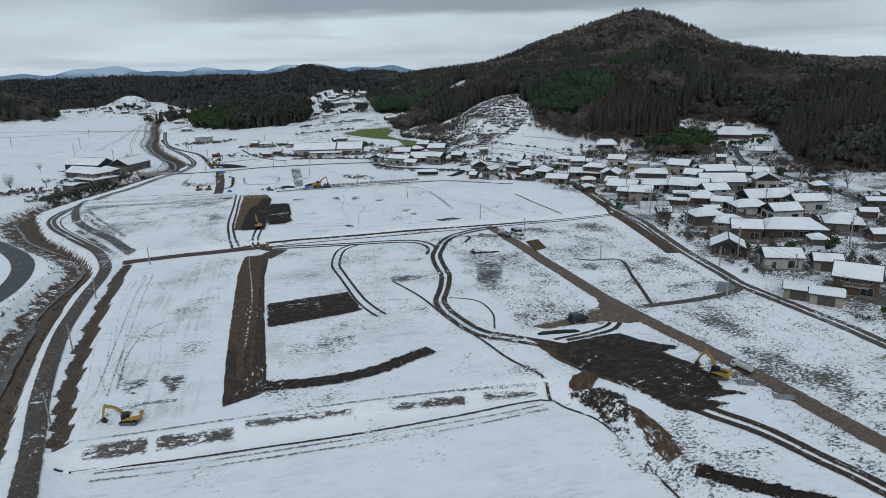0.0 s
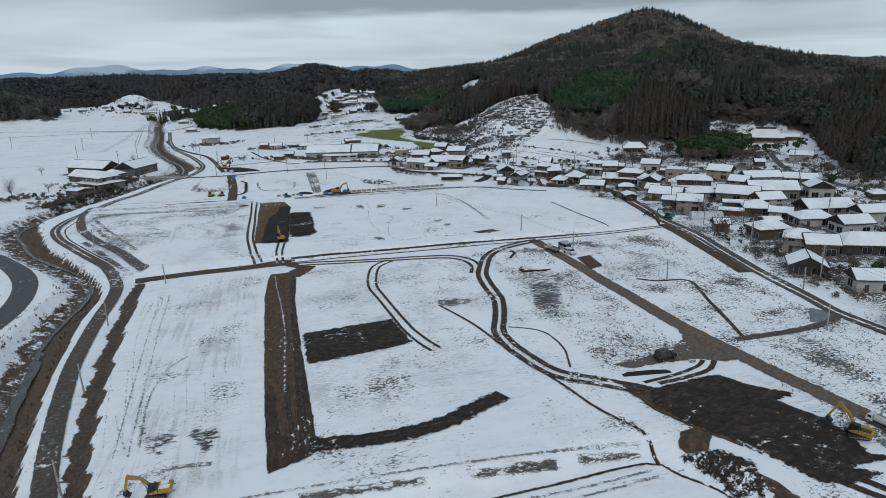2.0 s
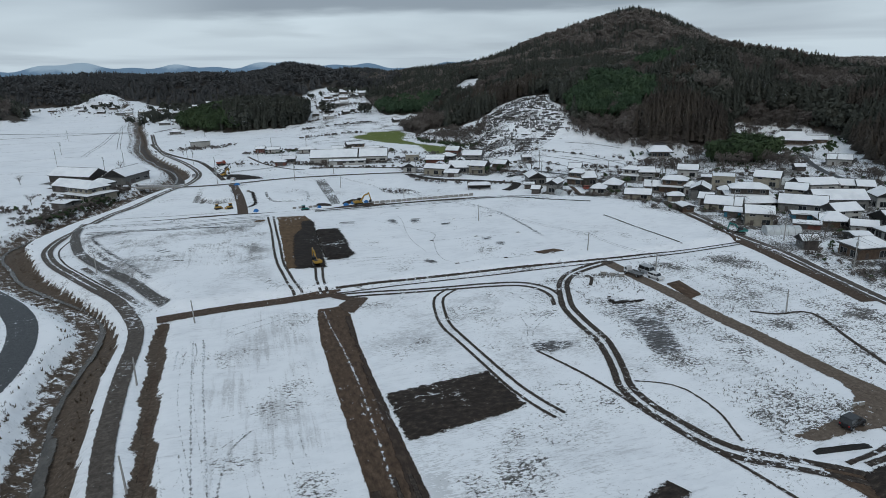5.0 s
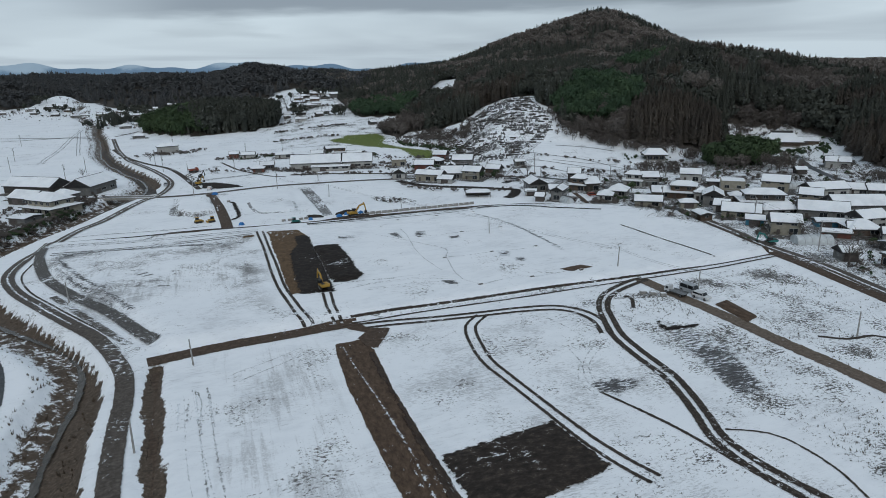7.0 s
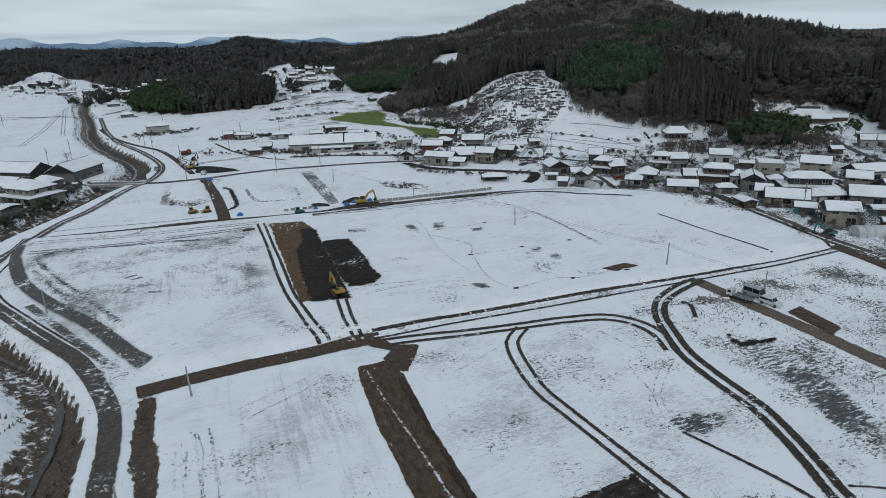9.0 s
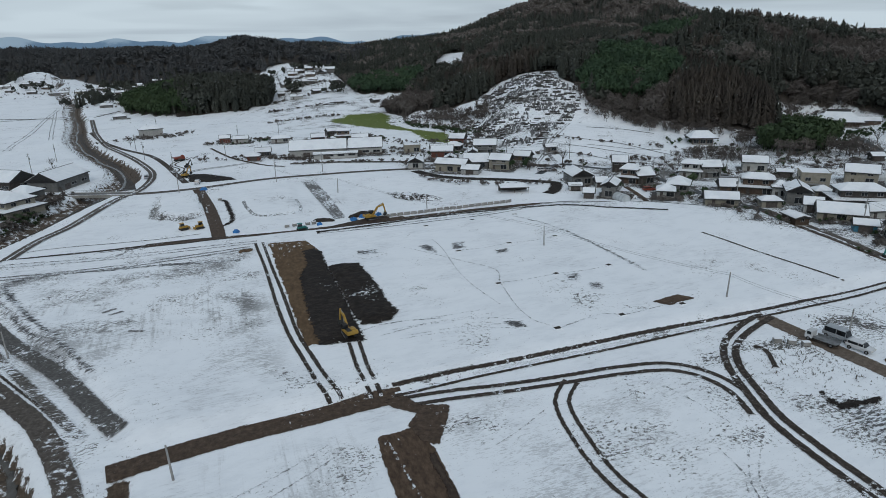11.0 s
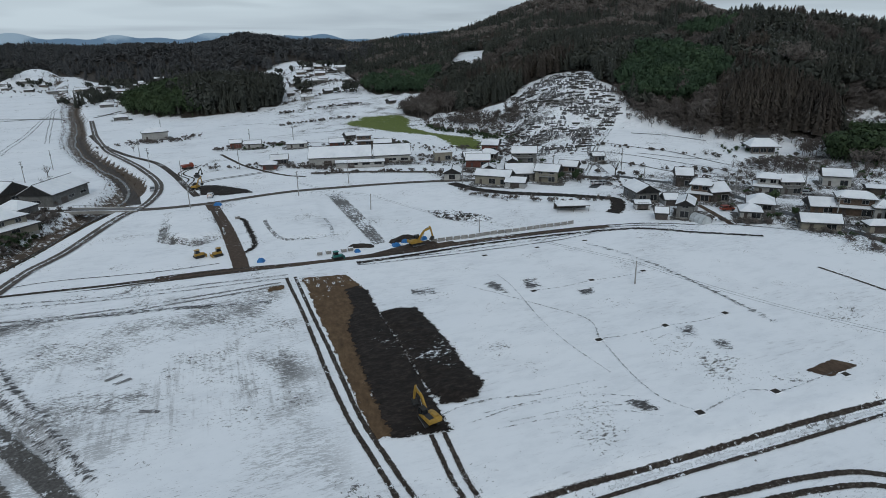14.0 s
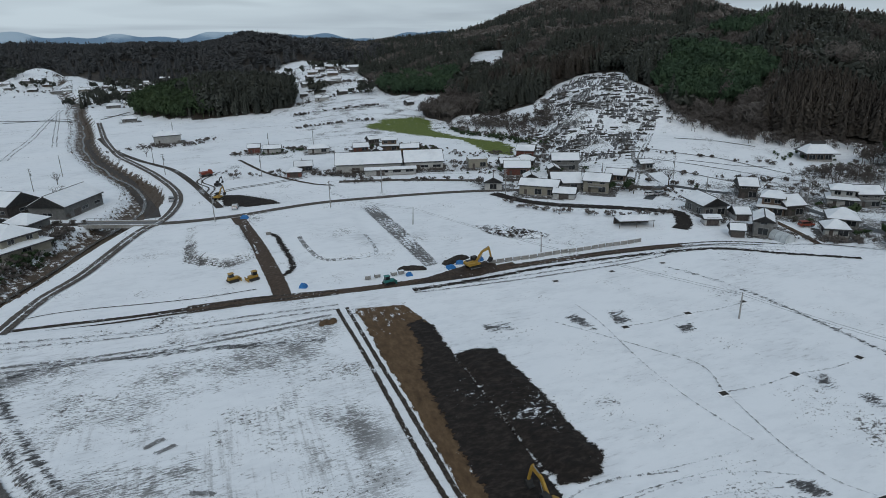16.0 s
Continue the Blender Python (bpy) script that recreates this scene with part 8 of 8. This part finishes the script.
def plant_single():
    protos = [bare_tree(s, 6.5 + s) for s in range(3)]
    spots = [(115.6, 170), (118.4, 173.6), (116.8, 174.5), (120.8, 176), (153, 294), (158, 309), (162, 300), (149, 300), (-137, 396), (-98, 430), (-78, 388), (-92, 398), (-110, 400), (88.5, 326), (-128, 330), (-122, 322), (-115, 336), (-134, 345),
             (-140, 330), (165, 312), (170, 304), (145, 306), (128, 198), (135, 186), (160, 148), (172, 180), (214, 196), (226, 208), (222, 222), (118, 152), (108, 118), (138, 122), (106, 330), (-70, 480), (188, 292), (240, 300), (232, 310), (250, 300), (-86, 345), (-100, 326)]
    for i, (x, y) in enumerate(spots):
        p = protos[i % 3]
        m = pose(x, y, ground_at(x, y), 0, 0, 50 * i) @ Matrix.Scale(0.55 + 0.3 * ((i * 7) % 5) / 4, 4)
        if i < 3:
            p.matrix_world = m
        else:
            o = copy_thing(p, m)
            o.matrix_world = m
    protos = [pine_tree(s) for s in (5, 6)]
    spots = [(-116, 322), (89, 329), (126, 130), (112, 286), (99, 281), (206, 222), (212, 228), (196, 214), (232, 296), (262, 302), (270, 306), (280, 318), (290, 326), (248, 290), (126, 277), (118, 262), (100, 386), (138, 128), (82, 330), (175, 300)]
    for i, (x, y) in enumerate(spots):
        p = protos[i % 2]
        m = pose(x, y, ground_at(x, y), 0, 0, 70 * i) @ Matrix.Scale(0.6 + 0.5 * ((i * 3) % 4) / 3, 4)
        if i < 2:
            p.matrix_world = m
        else:
            o = copy_thing(p, m)
            o.matrix_world = m


plant_single()


# ---- crowded back lots of the village ----
def back_lots():
    rng = random.Random(21)
    for gx, gy in ((112, 146), (120, 178), (138, 178), (134, 208), (142, 228), (118, 228), (150, 246), (164, 262), (180, 244), (186, 216), (170, 190), (180, 156), (196, 168), (160, 134), (126, 118), (138, 246), (148, 204), (120, 270), (126, 244), (150, 292),
                   (86, 300), (110, 292), (66, 356), (80, 364), (52, 362), (90, 352), (30, 436), (52, 448), (64, 392), (-12, 404), (-2, 456), (-30, 468), (202, 198), (212, 176), (170, 118), (158, 150)):
        if min(math.hypot(gx - bx, gy - by) for bx, by in BUILT) < 9.5:
            continue
        house(gx, gy, rng.uniform(5, 8), rng.uniform(4.5, 6), rng.choice((1, 1, 1.2)), rng.choice(("gable", "shed", "gable", "hip")), rng.uniform(-35, -12) + rng.choice((0, 0, 90)), rng.choice("nddgbrg"), category="shed", group="sheds among the houses", push=False)


back_lots()


# ---- graves, scrub and dead grass ----
def gravestones():
    rng = np.random.default_rng(3)
    V, F, base = [], [], 0
    cube = np.array([(-1, -1, 0), (1, -1, 0), (1, 1, 0), (-1, 1, 0), (-1, -1, 1), (1, -1, 1), (1, 1, 1), (-1, 1, 1)], float)
    quad = np.array([(4, 5, 6, 7), (0, 1, 5, 4), (1, 2, 6, 5), (2, 3, 7, 6), (3, 0, 4, 7)])
    u = np.array([0.88, -0.475])
    v = np.array([0.475, 0.88])
    p = rng.uniform(-60, 70, 5200)
    q = np.round(rng.uniform(-60, 70, 5200) / 4.2) * 4.2 + rng.normal(0, 0.8, 5200)
    q = q + 2.2 * wave(p, q, 9.0, 3.0)
    x, y = 135 + p * u[0] + q * v[0], 425 + p * u[1] + q * v[1]
    ok = (poly_inside(x, y, GRAVES) > 1) & (wave(x, y, 7.0, 2.0) > -0.1)
    x, y = x[ok], y[ok]
    z = height(x, y)
    for px, py, pz in zip(x, y, z):
        s = rng.uniform(0.45, 0.8)
        for w, d, h, z0 in ((0.8, 0.6, 0.45, -0.2), (0.34, 0.32, 1.25, 0.2)):
            V.append(cube * (w * s, d * s, h * s) + (px, py, pz + z0))
            F.append(quad + base)
            base += 8
    ob = set_mesh("gravestones", np.vstack(V), np.vstack(F), M_STONE, smooth=False)
    tagged(ob, "rows of dark granite gravestones on the snowy slope", "gravestones", kind="stuff")
    V, F, base = [], [], 0
    turn = np.array([[u[0], v[0], 0], [u[1], v[1], 0], [0, 0, 1]])
    for _ in range(1150):
        a, c = rng.uniform(-60, 70), round(rng.uniform(-60, 70) / 4.2) * 4.2 - 1.3 + rng.normal(0, 0.9)
        c += 2.2 * float(wave(a, c, 9.0, 3.0))
        x, y = 135 + a * u[0] + c * v[0], 425 + a * u[1] + c * v[1]
        if poly_inside(np.array(x), np.array(y), GRAVES) > 0.5 and wave(x, y, 12.0, 5.0) > -0.5:
            V.append((cube * (rng.uniform(0.5, 2.4), 0.2, rng.uniform(0.5, 1.2))) @ turn.T + (x, y, ground_at(x, y) - 0.4))
            F.append(quad + base)
            base += 8
    ob = set_mesh("terrace_walls", np.vstack(V), np.vstack(F), M_WALLSTONE, smooth=False)
    tagged(ob, "low dark stone terrace walls between the graves", "stone walls", kind="stuff")


M_WALLSTONE = plain_mat("mossy_wall_stone", (0.035, 0.034, 0.032), (0.10, 0.095, 0.088), 0.9, 1.2)
gravestones()


def tuft_template(rng, n=4):
    V, T = [], []
    for _ in range(n):
        a = rng.uniform(0, 6.28)
        d = np.array([math.cos(a), math.sin(a), 0])
        s = np.array([-d[1], d[0], 0]) * 0.16
        b = len(V)
        c = d * rng.uniform(0, 0.2)
        V += [tuple(c + s), tuple(c - s), tuple(c + d * rng.uniform(0.2, 0.7) + np.array([0, 0, rng.uniform(0.6, 1.1)]))]
        T.append((b, b + 1, b + 2))
    return np.array(V), np.array(T)


TUFT = [tuft_template(np.random.default_rng(90 + i)) for i in range(6)]
SHRUB = [crown_template(np.random.default_rng(95 + i), n=70, leaf=0.155) for i in range(5)]
M_REED = foliage_mat("dead_reeds", (0.05, 0.037, 0.027), (0.10, 0.075, 0.055), (0.19, 0.15, 0.115), 0.0)
M_WEED = foliage_mat("dead_weeds", (0.05, 0.045, 0.038), (0.09, 0.08, 0.065), (0.15, 0.13, 0.105), 0.0)


def near_line(pts, n, spread, seed):
    rng = np.random.default_rng(seed)
    c = curve_points(pts, 1.0)
    return c[rng.integers(len(c), size=n)] + rng.normal(0, spread, (n, 2))


def scrub():
    rng = np.random.default_rng(11)
    p = np.vstack([near_line(RIVER[10:].tolist(), 17000, 5.5, 1)])
    dr, side = line_distance(p[:, 0], p[:, 1], RIVER)
    lev, _ = line_distance(p[:, 0], p[:, 1], curve_points(LEVEE, 4.0))
    p = p[(dr > 2.4) & (dr < np.where(side > 0, 8.0, 8.2)) & (p[:, 1] > 90) & (lev > 3.9)]
    scatter("reed_bed", p, TUFT, (0.3, 0.85), (0.7, 1.2), M_REED, "brown dead reeds and grass on the river banks", "reeds")
    q = np.vstack([np.stack([rng.uniform(66, 99, 5200), rng.uniform(45, 184, 5200)], -1), np.stack([rng.uniform(42, 61, 2400), rng.uniform(108, 178, 2400)], -1), np.stack([rng.uniform(100, 116, 900), rng.uniform(80, 130, 900)], -1)])
    q = q[wave(q[:, 0], q[:, 1], 8.0, 3.0) + rng.normal(0, 0.4, len(q)) > 0.1]
    flat = (np.hypot((q[:, 0] - 74) / 7, (q[:, 1] - 128) / 16) > 1)
    scatter("weed_tufts", q[flat], TUFT, (0.25, 0.6), (0.8, 1.6), M_WEED, "dead weed tufts poking through the snow", "weeds")
    v = np.stack([rng.uniform(96, 235, 2600), rng.uniform(88, 330, 2600)], -1)
    rd, _ = line_distance(v[:, 0], v[:, 1], [(121, 241), (110, 176), (100, 120), (102, 60)])
    v = v[(v[:, 0] > 106) & (rd > 4) & ((v[:, 1] < 292) | (v[:, 0] > 196) | (np.sin(v[:, 0] * 9.1) > 0.75)) & (wave(v[:, 0], v[:, 1], 11.0, 4.0) > -0.1)]
    w = np.vstack([v, near_line([(45, 337), (50, 321), (60, 311), (72, 304), (84, 301)], 40, 0.9, 2), near_line([(60, 352), (92, 330), (104, 322)], 60, 1.5, 3), near_line([(-104, 296), (-96.5, 312), (-91.5, 325), (-86.5, 344), (-83.5, 356)], 230, 1.3, 4),
                   near_line([(-140, 320), (-110, 322), (-100, 314), (-106, 296)], 160, 4.0, 5), near_line([(-112, 352), (-104, 336), (-92, 352), (-84, 366)], 120, 3.0, 45), near_line([(-20, 410), (4, 398), (12, 385)], 60, 1.0, 6), near_line([(88, 290), (96, 268), (108, 262)], 40, 1.5, 7),
                   near_line([(76, 395), (96, 400), (108, 410)], 50, 3, 8), near_line([(20, 455), (60, 420), (86, 412)], 70, 4, 9), near_line([(-40, 420), (-10, 408), (30, 408), (60, 400)], 60, 2.5, 40), near_line([(-90, 500), (-60, 512), (-40, 520)], 40, 3, 41), near_line([(0, 401), (22, 398), (48, 388), (58, 378)], 70, 1.6, 50), near_line([(4, 384), (26, 378), (44, 369), (64, 358)], 50, 1.2, 51), near_line([(22, 448), (36, 456), (52, 446), (58, 430)], 110, 3.5, 52), near_line([(-34, 466), (-14, 470), (10, 462)], 90, 3, 53), near_line([(-74, 512), (-58, 506), (-44, 514)], 60, 2.5, 54), near_line([(56, 396), (70, 388), (84, 392), (96, 382)], 110, 4, 55), near_line([(44, 362), (66, 350), (84, 338), (98, 316)], 80, 3, 56), near_line([(92, 498), (94, 476), (101, 456), (104, 436), (108, 414)], 150, 2.5, 42)])
    scatter("village_scrub", w, LOWTWG, (0.7, 2.2), (0.9, 1.5), M_TWIG, "leafless garden shrubs and hedges", "shrubs")
    w2 = np.vstack([v[::3] + 2.0, near_line([(28, 452), (44, 450), (56, 436)], 40, 3, 60), near_line([(60, 380), (78, 372), (92, 368)], 50, 4, 61), near_line([(-20, 462), (0, 462)], 25, 3, 62), near_line([(90, 498), (91, 475), (98, 455), (101, 436), (105, 412)], 170, 1.8, 10), near_line([(170, 346), (190, 340), (186, 326)], 26, 3, 12), near_line([(-104, 298), (-96, 313), (-90.5, 327), (-85.5, 346)], 130, 1.0, 14), near_line([(-106, 332), (-98, 334), (-90, 334)], 40, 2.0, 46), near_line([(234, 306), (246, 312), (262, 316)], 60, 4, 15), near_line([(250, 320), (262, 318), (276, 316), (290, 320)], 70, 3, 16)])
    scatter("evergreen_shrubs", w2, SHRUB, (0.7, 2.2), (0.9, 1.4), M_LEAF, "clipped evergreen shrubs and hedges", "shrubs")
    g = np.stack([rng.uniform(86, 220, 800), rng.uniform(366, 488, 800)], -1)
    g = g[(poly_inside(g[:, 0], g[:, 1], GRAVES) > -6) & (wave(g[:, 0], g[:, 1], 14.0, 9.0) > 0.05)]
    scatter("graveyard_shrubs", g, SHRUB, (0.5, 1.4), (0.8, 1.4), M_TWIG, "leafless shrubs between the graves", "shrubs")
    e = np.vstack([near_line([(104, 500), (112, 466), (120, 448), (108, 436)], 260, 6, 20), near_line([(172, 420), (168, 398), (177, 380), (190, 364), (204, 346)], 320, 4, 21), near_line([(160, 322), (172, 312), (190, 300)], 50, 4, 22), near_line([(236, 338), (243, 360), (270, 360), (296, 336)], 120, 4, 23), near_line([(236, 262), (236, 230), (262, 210)], 120, 6, 24)])
    scatter("wood_edge_thicket", e, BARE + TWG, (2.2, 5.5), (0.9, 1.3), M_TWIG, "leafless thicket along the edge of the wood")
    t = np.vstack([near_line([(120, 371), (150, 348), (175, 330)], 22, 1.0, 30), near_line([(104, 356), (130, 330), (160, 306)], 26, 1.0, 31), near_line([(96, 345), (118, 322), (146, 298)], 22, 1.0, 32), near_line([(8, 540), (34, 548), (60, 547)], 40, 0.8, 33), near_line([(14, 592), (44, 598), (74, 597)], 50, 0.9, 34), near_line([(24, 640), (54, 650), (84, 648)], 60, 1.2, 35), near_line([(36, 690), (66, 698), (96, 697)], 70, 1.5, 38), near_line([(50, 740), (80, 752), (100, 790)], 120, 5, 39), near_line([(-110, 760), (-90, 850), (-100, 960)], 120, 16, 36), near_line([(-250, 1000), (-190, 960), (-170, 985)], 90, 20, 37)])
    scatter("terrace_scrub", t, SHRUB, (0.6, 2.4), (0.9, 1.8), M_TWIG, "scrub along snowy field terraces", "shrubs")


scrub()
